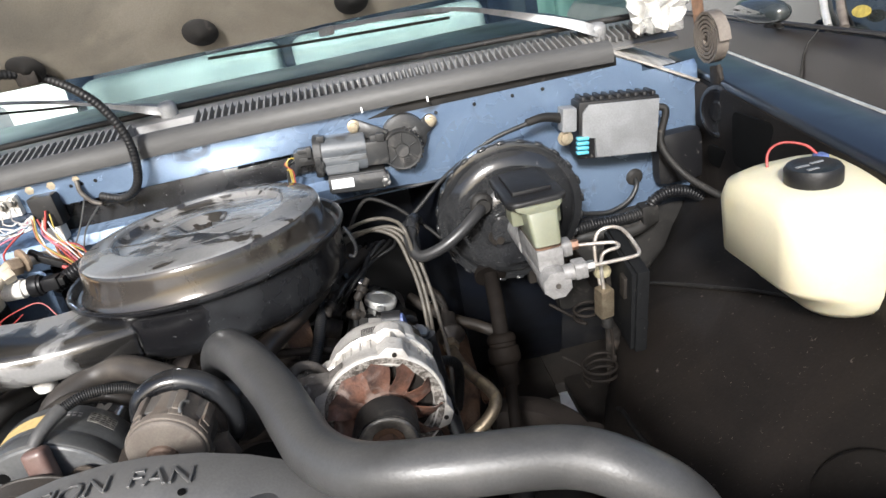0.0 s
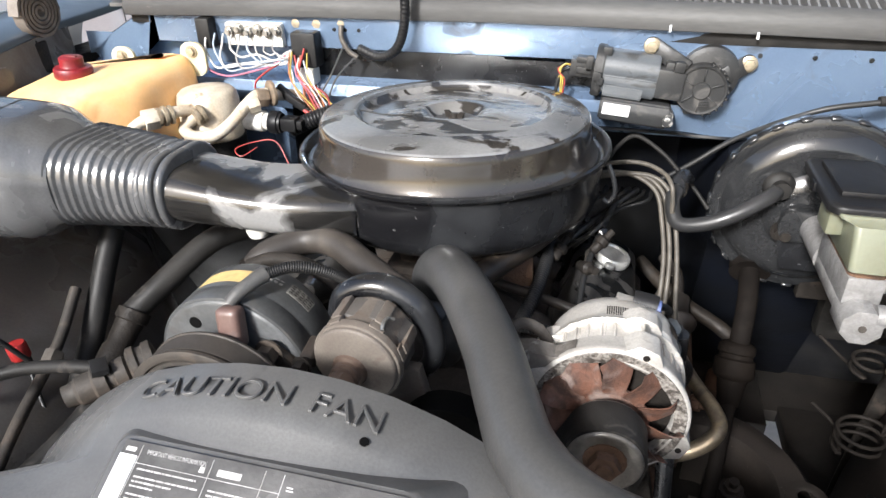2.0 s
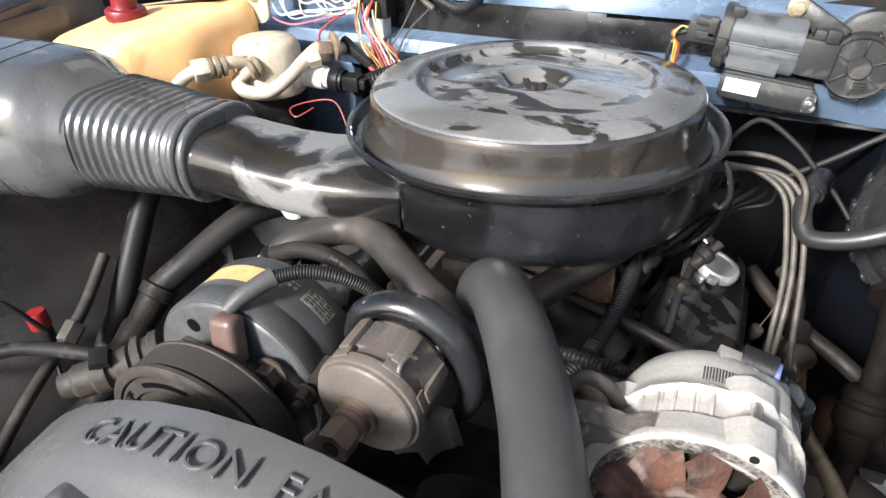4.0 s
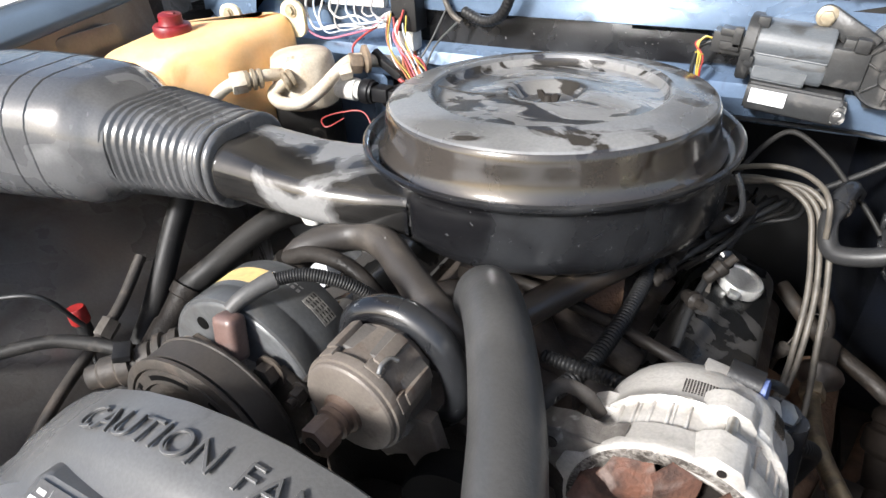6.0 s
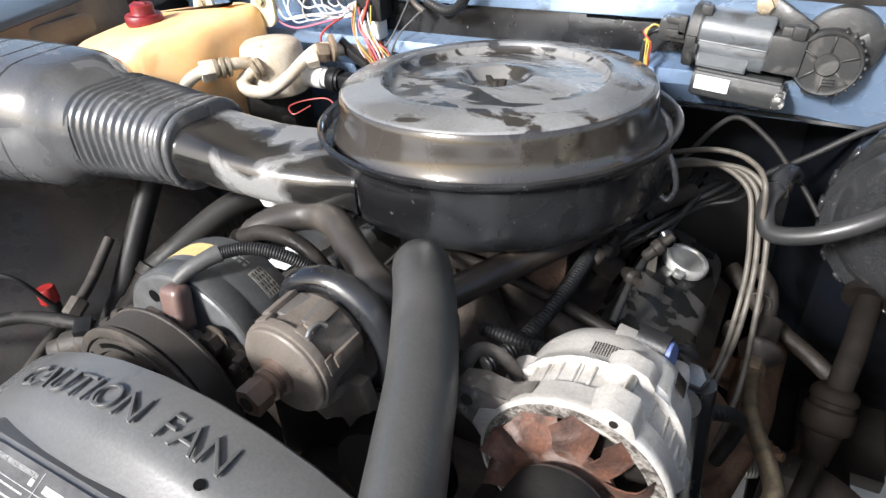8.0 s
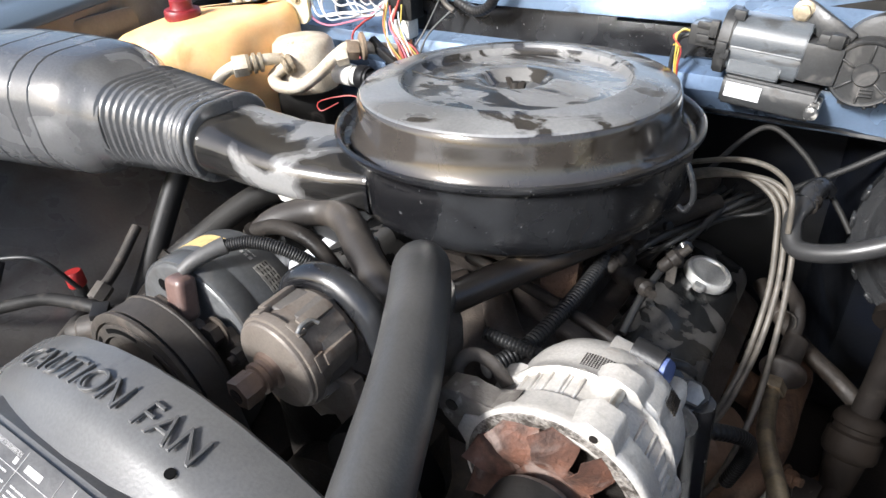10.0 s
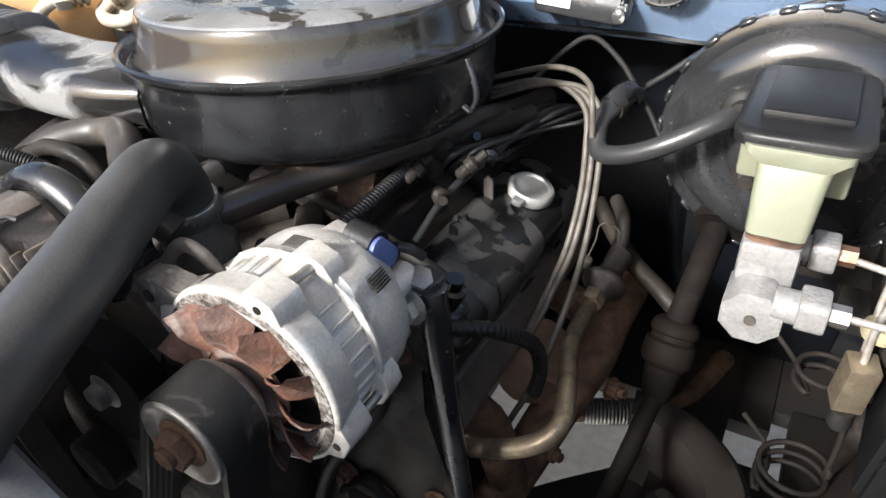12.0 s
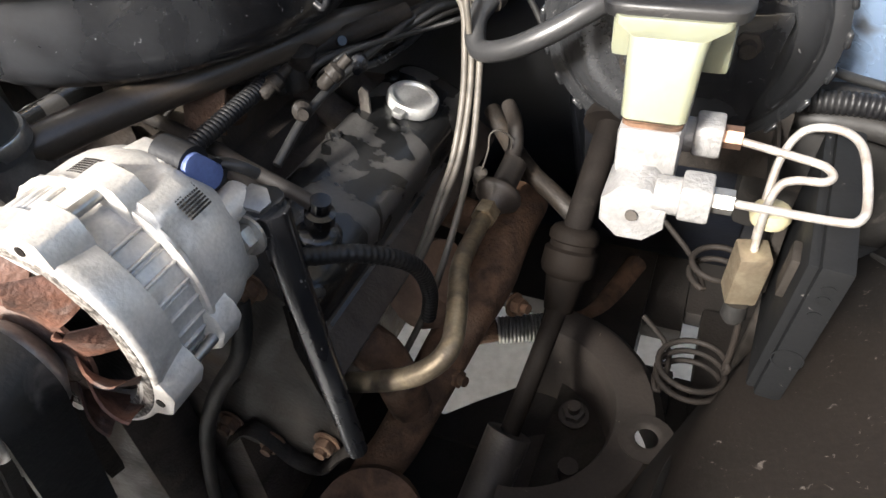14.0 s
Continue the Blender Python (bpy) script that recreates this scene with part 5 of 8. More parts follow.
part("sticker", thicken(bm, 0.0006), mat("yellowed_sticker", (0.55, 0.40, 0.16), (0.45, 0.32, 0.14), (0.5, 0.6), 0, 30, 200, 0), comp, "yellowed paper sticker")
bm = B()
sheet(bm, [[drum(a, 0.0860, y) for a in range(36, 58, 3)] for y in (0.044, 0.060)])
plate = part("maker_plate", thicken(bm, 0.0006), mat("worn_data_plate_foil", (0.24, 0.23, 0.205), (0.14, 0.132, 0.12), (0.4, 0.55), 0.2, 120, 400, 0.1, edge=(0.46, 0.54)), comp, "small worn data plate")
bm = B()
for r in range(4):
    for a in range(37, 55, 4):
        sheet(bm, [[drum(a + da, 0.0868, 0.0465 + r * 0.0034 + dy) for da in (0, 1.4, 2.8)] for dy in (0, 0.0014)])
part("print_bar", bm, GREASE, plate)
bm = B()
for k, a in enumerate(range(62, 84, 4)):
    sheet(bm, [[drum(a + da, 0.0860, y) for da in (0, 1.3, 2.6)] for y in (0.048, 0.0515)])
    sheet(bm, [[drum(a + da, 0.0860, y) for da in (0, 1.6, 3.2)] for y in (0.054, 0.0555)])
part("faded_print", bm, mat("faded_silver_print", (0.32, 0.31, 0.3), None, (0.5, 0.6), 0, 40, 300, 0), comp)
# mounting bracket around the nose, with its bolts
bm = B()
slab(bm, [(-0.070, -0.02), (-0.066, 0.022), (-0.046, 0.038), (-0.020, 0.028), (0.0, 0.030), (0.030, 0.024), (0.060, 0.040), (0.078, 0.026), (0.082, -0.02), (0.05, -0.06), (-0.04, -0.06)], (0, -1, 0), 0.010, K0 + V(0, -0.002, 0), bev=0.003)
nose = part("mounting_bracket", bm, mat("brown_grimed_bracket_steel", (0.085, 0.067, 0.052), (0.05, 0.04, 0.032), (0.5, 0.7), 0.1, 24, 300, 0.3), comp, "brown grimy mounting bracket")
for p, r in (((-0.514, 0.657, 1.004), 0.0115), ((-0.417, 0.657, 1.016), 0.0115)):
    bm = B()
    hexbolt(bm, p, (0, -1, 0.05), r, 0.011, 0.0)
    part("bolt", bm, CAN_STEEL if p[0] < -0.5 else nose.data.materials[0], nose)
bm = B()
PC = V(-0.462, 0.622, 0.966)
lathe(bm, [(0.02, 0.020), (0.070, 0.020), (0.0825, 0.014), (0.084, 0.012), (0.084, 0.010), (0.079, 0.007), (0.079, -0.014), (0.084, -0.017), (0.0845, -0.021), (0.081, -0.0225), (0.076, -0.0225), (0.0745, -0.019), (0.0735, -0.0225), (0.062, -0.0240), (0.060, -0.021), (0.040, -0.021), (0.038, -0.028), (0.016, -0.029), (0.014, -0.022), (0, -0.022)], PC, KY, 96)
pulley = part("pulley", bm, PULLEY_DUST, comp, "brown dusty clutch pulley")
bm = B()
for a in (40, 100, 160, 220, 280, 340):
    sheet(bm, [[PC + V(math.cos(radians(a + da)) * r, -0.0236, math.sin(radians(a + da)) * r) for da in range(-21, 22, 6)] for r in (0.0655, 0.0705)])
part("clutch_slot", bm, POCKET_BLACK, pulley, "dark curved clutch slots")
bm = B()
for a in (30, 150, 270):
    d = V(math.cos(radians(a)), 0, math.sin(radians(a)))
    box(bm, (-0.010, -0.003, -0.026), (0.010, 0.003, 0.026), 0.002, Matrix.Translation(PC + d * 0.042 + V(0, -0.028, 0)) @ Euler((0, radians(90 - a), 0)).to_matrix().to_4x4())
pieces("clutch_spring", bm, PULLEY_DUST, pulley)
bm = B()
box(bm, (-0.0125, -0.010, -0.022), (0.0125, 0.010, 0.021), 0.0070, Matrix.Translation((-0.450, 0.652, 1.046)) @ Euler((radians(-12), radians(-6), 0)).to_matrix().to_4x4(), 3)
box(bm, (-0.008, -0.008, -0.036), (-0.0015, 0.006, -0.022), 0.0015, Matrix.Translation((-0.450, 0.652, 1.046)) @ Euler((radians(-12), radians(-6), 0)).to_matrix().to_4x4(), 1)
box(bm, (0.0015, -0.008, -0.036), (0.008, 0.006, -0.022), 0.0015, Matrix.Translation((-0.450, 0.652, 1.046)) @ Euler((radians(-12), radians(-6), 0)).to_matrix().to_4x4(), 1)
part("coil_plug", bm, mat("faded_red_brown_plug", (0.12, 0.075, 0.064), (0.10, 0.088, 0.082), (0.4, 0.55), 0, 22, 300, 0.1), comp, "faded red-brown coil plug", smooth=60)
bm = B()
sweep(bm, [V(-0.455, 0.662, 1.066), V(-0.448, 0.672, 1.074), V(-0.438, 0.688, 1.080), V(-0.432, 0.697, 1.082)], lambda s: 0.0066 + 0.0020 * s, 14, 4)
part("plug_boot", bm, mat("dusty_grey_boot_rubber", (0.07, 0.068, 0.066), (0.05, 0.048, 0.046), (0.45, 0.6), 0, 20, 300, 0.1), comp, "dusty grey rubber boot")
bm = B()
sweep(bm, [V(-0.433, 0.696, 1.0815), V(-0.41, 0.708, 1.086), V(-0.385, 0.720, 1.080), V(-0.365, 0.735, 1.062), V(-0.352, 0.755, 1.03), V(-0.345, 0.77, 1.0)], 0.0055, 12, 8, ribs=66, rib=0.17)
part("loom", bm, PLASTIC, comp, "ribbed black wire loom", smooth=60)

# belt over the compressor pulley
bm = B()
pts = []
c0, c1, r0, r1 = V(PC.x, 0, PC.z), V(-0.36, 0, 0.62), 0.083, 0.075
for i in range(25):
    a = radians(12 + 175 * i / 24)
    pts.append(c0 + r0 * V(math.cos(a), 0, math.sin(a)))
for i in range(25):
    a = radians(187 + 185 * i / 24)
    pts.append(c1 + r1 * V(math.cos(a), 0, math.sin(a)))
sec_a = [bm.verts.new(V(p.x, PC.y - 0.0135, p.z)) for p in pts]
sec_b = [bm.verts.new(V(p.x, PC.y + 0.0085, p.z)) for p in pts]
bridge(bm, sec_a, sec_b)
thicken(bm, 0.004)
solid("compressor_belt", bm, mat("dusty_worn_belt_rubber", (0.045, 0.038, 0.032), (0.03, 0.026, 0.023), (0.5, 0.65), 0, 14, 300, 0.1), "dusty flat belt over the compressor pulley", "belt")

# ---- diverter can ----
can = thing("air_control_valve", (-0.31, 0.70, 0.93), "brown stained steel air control valve with a large hex fitting", "valve")
C0 = V(-0.3165, 0.638, 1.037)
CA = V(0.06, 1, 0.04).normalized()


def canned(a, r, y):
    return C0 + V(math.cos(radians(a)) * r, 0, math.sin(radians(a)) * r) + CA * y


bm = B()
lathe(bm, [(0, -0.0062), (0.020, -0.0060), (0.0362, -0.0052), (0.0395, -0.0040), (0.0408, -0.0022), (0.0412, 0.0006), (0.0432, 0.0012), (0.0438, 0.0030), (0.0438, 0.0090), (0.0430, 0.0104), (0.0408, 0.0108), (0.0400, 0.0125), (0.0395, 0.050), (0.036, 0.056), (0, 0.056)], C0, CA, 72)
part("canister", bm, CAN_STEEL, can, smooth=24)
# rear casting with flats
bm = B()
loft(bm, [[C0 + CA * y + V(u * g, 0, v * g) for u, v in ngon(8, 0.0425, 0.39)] for y, g in ((0.017, 0.97), (0.019, 1.0), (0.046, 1.0), (0.054, 0.88))])
part("casting", bm, mat("grey_stained_casting", (0.12, 0.11, 0.10), (0.075, 0.067, 0.06), (0.45, 0.6), 0.2, 16, 420, 0.15), can, "grey stained rear casting", smooth=20)
for a in (18, 62, 118, 205, 318):
    bm = B()
    M = Matrix.Translation(canned(a, 0.0415, 0.0)) @ Euler((0, radians(90 - a), 0)).to_matrix().to_4x4()
    box(bm, (-0.0075, 0.004, -0.002), (0.0075, 0.014, 0.0035), 0.0015, M)
    box(bm, (-0.0055, 0.012, -0.004), (0.0055, 0.046, 0.0055), 0.002, M)
    part("clip", bm, CAN_STEEL, can)
bm = B()
p = [canned(56, 0.0470, 0.004), canned(59, 0.0490, 0.010), canned(58, 0.0490, 0.019), canned(52, 0.0480, 0.023)]
sweep(bm, p, 0.0020, 8, 5)
part("bail_wire", bm, STEEL, can, "bright bent bail wire")
HEX = mat("rusty_brown_hex_steel", (0.15, 0.10, 0.072), (0.09, 0.06, 0.043), (0.45, 0.65), 0.3, 30, 300, 0.3)
bm = B()
lathe(bm, [(0.0185, -0.004), (0.0165, -0.0085), (0.0138, -0.0100), (0.0132, -0.0130), (0.0142, -0.0145), (0.0142, -0.0185), (0.0120, -0.0200), (0.0120, -0.025), (0, -0.025)], C0 + V(-0.004, 0, -0.004), CA, 32)
slab(bm, ngon(6, 0.0138, 0.3), -CA, 0.017, C0 + V(-0.005, -0.022, -0.005), bev=0.0012)
hexf = part("hex_fitting", bm, HEX, can, "rusty hex fitting", smooth=25)
bm = B()
lathe(bm, [(0.0068, 0), (0.0068, -0.0006), (0, -0.0006)], C0 + V(-0.0065, -0.0395, -0.0055), CA, 18)
part("bore", bm, GREASE, hexf)
bm = B()
sweep(bm, [C0 + V(-0.042, 0.056, 0.010), C0 + V(-0.034, 0.060, 0.032), C0 + V(-0.010, 0.064, 0.044), C0 + V(0.016, 0.066, 0.042), C0 + V(0.042, 0.066, 0.024), C0 + V(0.056, 0.064, -0.006), C0 + V(0.055, 0.062, -0.034), C0 + V(0.042, 0.062, -0.052)], lambda s: 0.0095 + 0.0040 * math.sin(math.pi * s), 18, 7, flat=0.9)
part("hose_elbow", bm, SATIN_BLACK, can, "glossy black moulded elbow")
bm = B()
slab(bm, [(-0.040, 0.085), (-0.046, 0.060), (-0.032, 0.048), (-0.028, 0.030), (-0.010, 0.042), (0.004, 0.024), (0.026, 0.044), (0.034, 0.020), (0.048, 0.000), (0.058, -0.04), (0.072, -0.04), (0.062, 0.03), (0.050, 0.085)], (0, -1, 0), 0.014, C0 + V(0.002, 0.040, -0.105), bev=0.003)
part("bracket", bm, CAN_STEEL, can, "jagged stained bracket")
bm = B()
hexbolt(bm, (-0.381, 0.654, 1.010), (-0.05, -1, -0.05), 0.0078, 0.010, 0.006)
loft(bm, [[V(-0.380, y, 1.012) + V(u, 0, v - 0.004) for u, v in rrect(w, h, 0.005)] for y, w, h in ((0.660, 0.013, 0.015), (0.664, 0.016, 0.018), (0.69, 0.018, 0.022))])
part("stud", bm, mat("dark_rusty_stud", (0.035, 0.027, 0.022), (0.022, 0.018, 0.015), (0.5, 0.7), 0.1, 40, 300, 0.3), can, "dark rusty stud on a lug")

# belt tensioner wheel low between the pumps
ten = thing("belt_tensioner", (-0.20, 0.66, 0.86), "black belt tensioner wheel with a worn steel hub", "tensioner")
TW = V(-0.232, 0.655, 0.945)
bm = B()
lathe(bm, [(0.046, -0.013), (0.050, -0.014), (0.052, -0.012), (0.052, 0.012), (0.046, 0.014)], TW, (0, 1, 0), 48)
lathe(bm, [(0.012, 0.002), (0.047, 0.002), (0.047, 0.008), (0.012, 0.008)], TW, (0, 1, 0), 40)
part("wheel", bm, POCKET_BLACK, ten)
bm = B()
for i in range(18):
    a = 2 * math.pi * i / 18
    box(bm, (0.018, -0.009, -0.0013), (0.0465, 0.003, 0.0013), 0.0005, Matrix.Translation(TW) @ Euler((0, -a, 0)).to_matrix().to_4x4(), 1)
pieces("wheel_rib", bm, POCKET_BLACK, ten)
bm = B()
lathe(bm, [(0, -0.024), (0.010, -0.024), (0.011, -0.016), (0.018, -0.012), (0.019, 0.0)], TW, (0, 1, 0), 24)
part("hub", bm, CAN_STEEL, ten)
bm = B()
sweep(bm, [TW + V(0, 0.02, 0), V(-0.22, 0.68, 0.87), V(-0.24, 0.70, 0.82)], 0.018, 10, 3)
part("arm", bm, GREASE, ten)

# ---- brake booster and master cylinder ----
boo = thing("brake_booster", (0.18, 1.22, 0.86), "large round black brake booster with a crimped rim", "brake booster")
BC = V(0.183, 1.168, 0.988)
BA = V(0.0, 1, 0.06).normalized()
bm = B()
lathe(bm, [(0, -0.016), (0.04, -0.016), (0.055, -0.013), (0.066, -0.002), (0.078, -0.003), (0.092, -0.006), (0.108, -0.003), (0.118, 0.006), (0.124, 0.014), (0.131, 0.014), (0.1385, 0.017), (0.1395, 0.022), (0.139, 0.034), (0.132, 0.037), (0.128, 0.045), (0.118, 0.085), (0.09, 0.105), (0.05, 0.115), (0.05, 0.14), (0, 0.14)], BC, BA, 96)
part("shell", bm, BOOSTER_BLACK, boo)
bm = B()
fm = frame_of(BA)
for i in range(24):
    a = 2 * math.pi * i / 24
    d = fm @ V(math.cos(a), math.sin(a), 0)
    M = Matrix.Translation(BC + d * 0.1395 + BA * 0.022) @ (Matrix((d, BA, d.cross(BA))).transposed().to_4x4())
    box(bm, (-0.003, -0.008, -0.008), (0.003, 0.010, 0.008), 0.002, M, 1)
pieces("crimp_tab", bm, BOOSTER_BLACK, boo)
for dx, dz in ((-0.036, -0.025), (0.058, 0.005)):
    bm = B()
    hexbolt(bm, BC + V(dx, -0.012, dz), (0, -1, 0), 0.013, 0.010, 0.012)
    part("mounting_nut", bm, GREASE, boo)
bm = B()
lathe(bm, [(0.022, 0), (0.022, 0.008), (0.018, 0.012), (0.012, 0.014), (0.012, 0.03), (0, 0.03)], BC + V(-0.055, -0.004, 0.042), (0, -1, 0.1), 20)
part("check_valve", bm, RUBBER, boo)
bm = B()
slab(bm, [(0.036, 0.030), (0.088, 0.034), (0.090, 0.028), (0.070, -0.075), (0.030, -0.085), (-0.030, -0.085), (-0.042, -0.045), (-0.036, -0.01), (0.010, -0.02)], (0, -1, 0), 0.006, BC + V(0, -0.014, 0), bev=0.0015)
part("bracket", bm, SATIN_BLACK, boo)

mc = thing("master_cylinder", (0.19, 1.0, 0.95), "pale aluminium brake master cylinder with a yellowed reservoir", "brake cylinder")
MX = 0.185
bm = B()
slab(bm, ngon(8, 0.0235, 0.39), (0, 1, 0), 0.045, (MX, 0.900, 0.974), bev=0.002)
slab(bm, ngon(8, 0.021, 0.39), (0, 1, 0), 0.10, (MX, 0.945, 0.978), bev=0.001)
lathe(bm, [(0.022, 0), (0.022, 0.10), (0, 0.10)], (MX, 1.05, 0.980), (0, 1, 0), 24)
box(bm, (MX - 0.020, 0.928, 0.985), (MX + 0.022, 1.05, 1.0225), 0.006)
part("body", bm, MC_ALU, mc, "pale machined aluminium body")
bm = B()
slab(bm, rrect(0.10, 0.05, 0.02), (0, 1, 0), 0.012, (MX, 1.135, 0.98), bev=0.002)
part("mounting_flange", bm, BOOSTER_BLACK, mc)
bm = B()
lathe(bm, [(0.0042, 0), (0.0042, -0.002), (0, -0.002)], (MX, 0.8995, 0.974), (0, 1, 0), 14)
part("bleed_hole", bm, ALU_DIRTY, mc)
bm = B()
for y, z in ((0.912, 0.990), (0.985, 0.995)):
    lathe(bm, [(0.013, 0), (0.013, 0.026), (0, 0.026)], (MX + 0.012, y, z - 0.004), (1, 0, 0), 18)
    slab(bm, rrect(0.030, 0.026, 0.006), (1, 0, 0), 0.02, (MX + 0.028, y, z - 0.002), bev=0.003)
    part("outlet_boss", bm, MC_ALU, mc)
    bm = B()
bm = B()
secs = []
for z, x0, x1, y0, y1, r in ((1.023, -0.017, 0.020, 0.936, 1.06, 0.006), (1.027, -0.020, 0.023, 0.932, 1.07, 0.007), (1.068, -0.022, 0.026, 0.942, 1.105, 0.007), (1.077, -0.023, 0.028, 0.946, 1.11, 0.008), (1.0785, -0.034, 0.039, 0.958, 1.115, 0.010), (1.083, -0.036, 0.041, 0.962, 1.118, 0.011)):
    secs.append([V(MX + (x0 + x1) / 2 + u, (y0 + y1) / 2 + v, z) for u, v in rrect(x1 - x0, y1 - y0, r)])
loft(bm, secs)
box(bm, (MX - 0.039, 0.985, 1.045), (MX - 0.018, 1.03, 1.081), 0.005)
box(bm, (MX + 0.020, 0.99, 1.036), (MX + 0.042, 1.04, 1.081), 0.005)
part("reservoir", bm, PALE_YELLOW, mc, "yellowed translucent plastic reservoir")
bm = B()
loft(bm, [[V(MX + 0.0015 + u, 0.993 + v, z) for u, v in rrect(0.040, 0.124, 0.008)] for z in (1.0215, 1.0245)])
part("seal_ring", bm, RUST, mc, "rust stained seal below the reservoir")
bm = B()
loft(bm, [[V(MX + 0.002 + u, 1.045 + v, z) for u, v in rrect(w, l, r)] for z, w, l, r in ((1.080, 0.094, 0.158, 0.018), (1.088, 0.096, 0.160, 0.018), (1.091, 0.092, 0.156, 0.017), (1.092, 0.082, 0.142, 0.013))])
box(bm, (MX - 0.030, 0.995, 1.09), (MX + 0.034, 1.10, 1.099), 0.004)
for s in (-1, 1):
    box(bm, (MX + 0.002 + s * 0.044 - 0.006, 1.04, 1.076), (MX + 0.002 + s * 0.044 + 0.006, 1.056, 1.088), 0.002)
part("reservoir_lid", bm, PLASTIC, mc, "dusty black reservoir lid")

BROWN_LINE = mat("dust_browned_line_steel", (0.016, 0.013, 0.011), (0.010, 0.0083, 0.0072), (0.6, 0.75), 0.0, 30, 300, 0.2, spec=0.12)
lines = thing("brake_lines", (0.27, 0.96, 0.9), "bent bare steel brake lines with coiled lower loops", "brake lines")
for pts, m_ in (([V(0.232, 0.987, 0.992), V(0.26, 0.982, 0.990), V(0.293, 0.975, 0.988), V(0.303, 0.971, 0.9865), V(0.3055, 0.964, 0.985), V(0.300, 0.958, 0.984), V(0.284, 0.957, 0.983), V(0.2745, 0.956, 0.977), V(0.2705, 0.955, 0.955), V(0.2715, 0.955, 0.912)], LINE_STEEL),
                ([V(0.232, 0.912, 0.988), V(0.27, 0.912, 0.987), V(0.308, 0.913, 0.986), V(0.319, 0.917, 0.987), V(0.3225, 0.932, 0.991), V(0.3195, 0.966, 1.003), V(0.312, 0.983, 1.007), V(0.298, 0.992, 1.006), V(0.283, 0.993, 1.0), V(0.2745, 0.990, 0.98), V(0.272, 0.982, 0.95), V(0.272, 0.972, 0.912)], LINE_STEEL)):
    bm = B()
    sweep(bm, pts, 0.003, 10, 6)
    part("line", bm, m_, lines)
bm = B()
slab(bm, ngon(6, 0.0085), (1, 0, 0), 0.014, (0.232, 0.987, 0.992))
part("flare_nut", bm, COPPER, lines, "copper coloured flare nut")
bm = B()
slab(bm, ngon(6, 0.0085), (1, 0, 0), 0.014, (0.232, 0.912, 0.988))
part("flare_nut", bm, STEEL, lines)
for cx, cy, cz, r, turns, m_ in ((0.251, 0.955, 0.755, 0.029, 2.6, RUBBER), (0.252, 1.005, 0.835, 0.020, 1.7, GREASE)):
    bm = B()
    pts = [V(0.275, 0.955, 0.865), V(0.278, 0.957, 0.82), V(0.278, 0.96, 0.775)] if m_ is RUBBER else [V(0.275, 0.975, 0.865), V(0.276, 1.0, 0.84)]
    for i in range(int(turns * 10) + 1):
        a = 2 * math.pi * i / 10
        pts.append(V(cx + r * math.cos(a), cy + 0.9 * r * math.sin(a), cz + 0.030 - 0.014 * i / 10))
    pts += [V(cx - 0.02, cy + 0.03, cz), V(cx - 0.05, cy + 0.05, cz + 0.02)]
    sweep(bm, pts, 0.0028, 8, 3)
    part("coil", bm, BROWN_LINE, lines, "dirty coiled brake line")

val = thing("combination_valve", (0.273, 0.96, 0.86), "dull brass brake combination valve below the lines", "brake valve")
bm = B()
box(bm, (-0.0118, -0.0118, -0.028), (0.0118, 0.0118, 0.026), 0.0025, Matrix.Translation((0.271, 0.958, 0.894)) @ Euler((radians(8), 0, radians(14))).to_matrix().to_4x4())
part("block", bm, BRASS, val)
bm = B()
lathe(bm, [(0.009, 0), (0.010, 0.012), (0.006, 0.018), (0, 0.018)], (0.270, 0.952, 0.866), (0, -0.2, -1), 16)
part("plug", bm, RUBBER, val)
bm = B()
lathe(bm, [(0.013, 0), (0.015, 0.006), (0.013, 0.012), (0.006, 0.014), (0, 0.014)], (0.277, 0.972, 0.935), (0, 0, 1), 18)
part("cap", bm, mat("aged_yellow_plastic", (0.36, 0.32, 0.2), (0.28, 0.25, 0.16), (0.4, 0.5), 0, 40, 300, 0.05), val, "yellowed plastic cap")

bm = B()
M = Matrix.Translation((0.307, 0.962, 0.910)) @ Euler((radians(7), radians(3), radians(-3))).to_matrix().to_4x4()
MODULE = mat("dark_grey_module_plastic", (0.009, 0.0093, 0.0098), (0.0065, 0.0067, 0.007), (0.5, 0.62), 0, 14, 300, 0.08, spec=0.08, c3=(0.16, 0.15, 0.14), scale3=110, edge3=(0.69, 0.75))
box(bm, (-0.006, -0.074, -0.078), (0.014, 0.070, 0.074), 0.004, M)
module = solid("brake_module", bm, MODULE, "flat dark grey control module beside the brake lines", "control module")
bm = B()
box(bm, (-0.0125, -0.070, -0.074), (-0.005, 0.066, 0.070), 0.0025, M)
part("back_cover", bm, MODULE, module)
bm = B()
box(bm, (-0.018, -0.05, 0.012), (-0.012, -0.03, 0.05), 0.002, M)
part("clip", bm, GREASE, module)
bm = B()
for v in (0.030, 0.046, 0.056):
    lathe(bm, [(0.0045, 0), (0.0045, 0.0005), (0.0030, 0.0005)], M @ V(0.004, -0.0742, v), M.to_3x3() @ V(0, -1, 0), 16, caps=False)
lathe(bm, [(0.011, 0), (0.011, 0.0005), (0.0098, 0.0005)], M @ V(0.003, -0.0742, -0.022), M.to_3x3() @ V(0, -1, 0), 20, caps=False)
pieces("moulded_ring", bm, MODULE, module)
bm = B()
box(bm, (0.283, 0.975, 0.86), (0.292, 1.0, 0.935), 0.003)
box(bm, (0.286, 0.985, 0.86), (0.29, 1.20, 0.90), 0.002)
box(bm, (0.20, 1.19, 0.83), (0.30, 1.21, 0.91), 0.003)
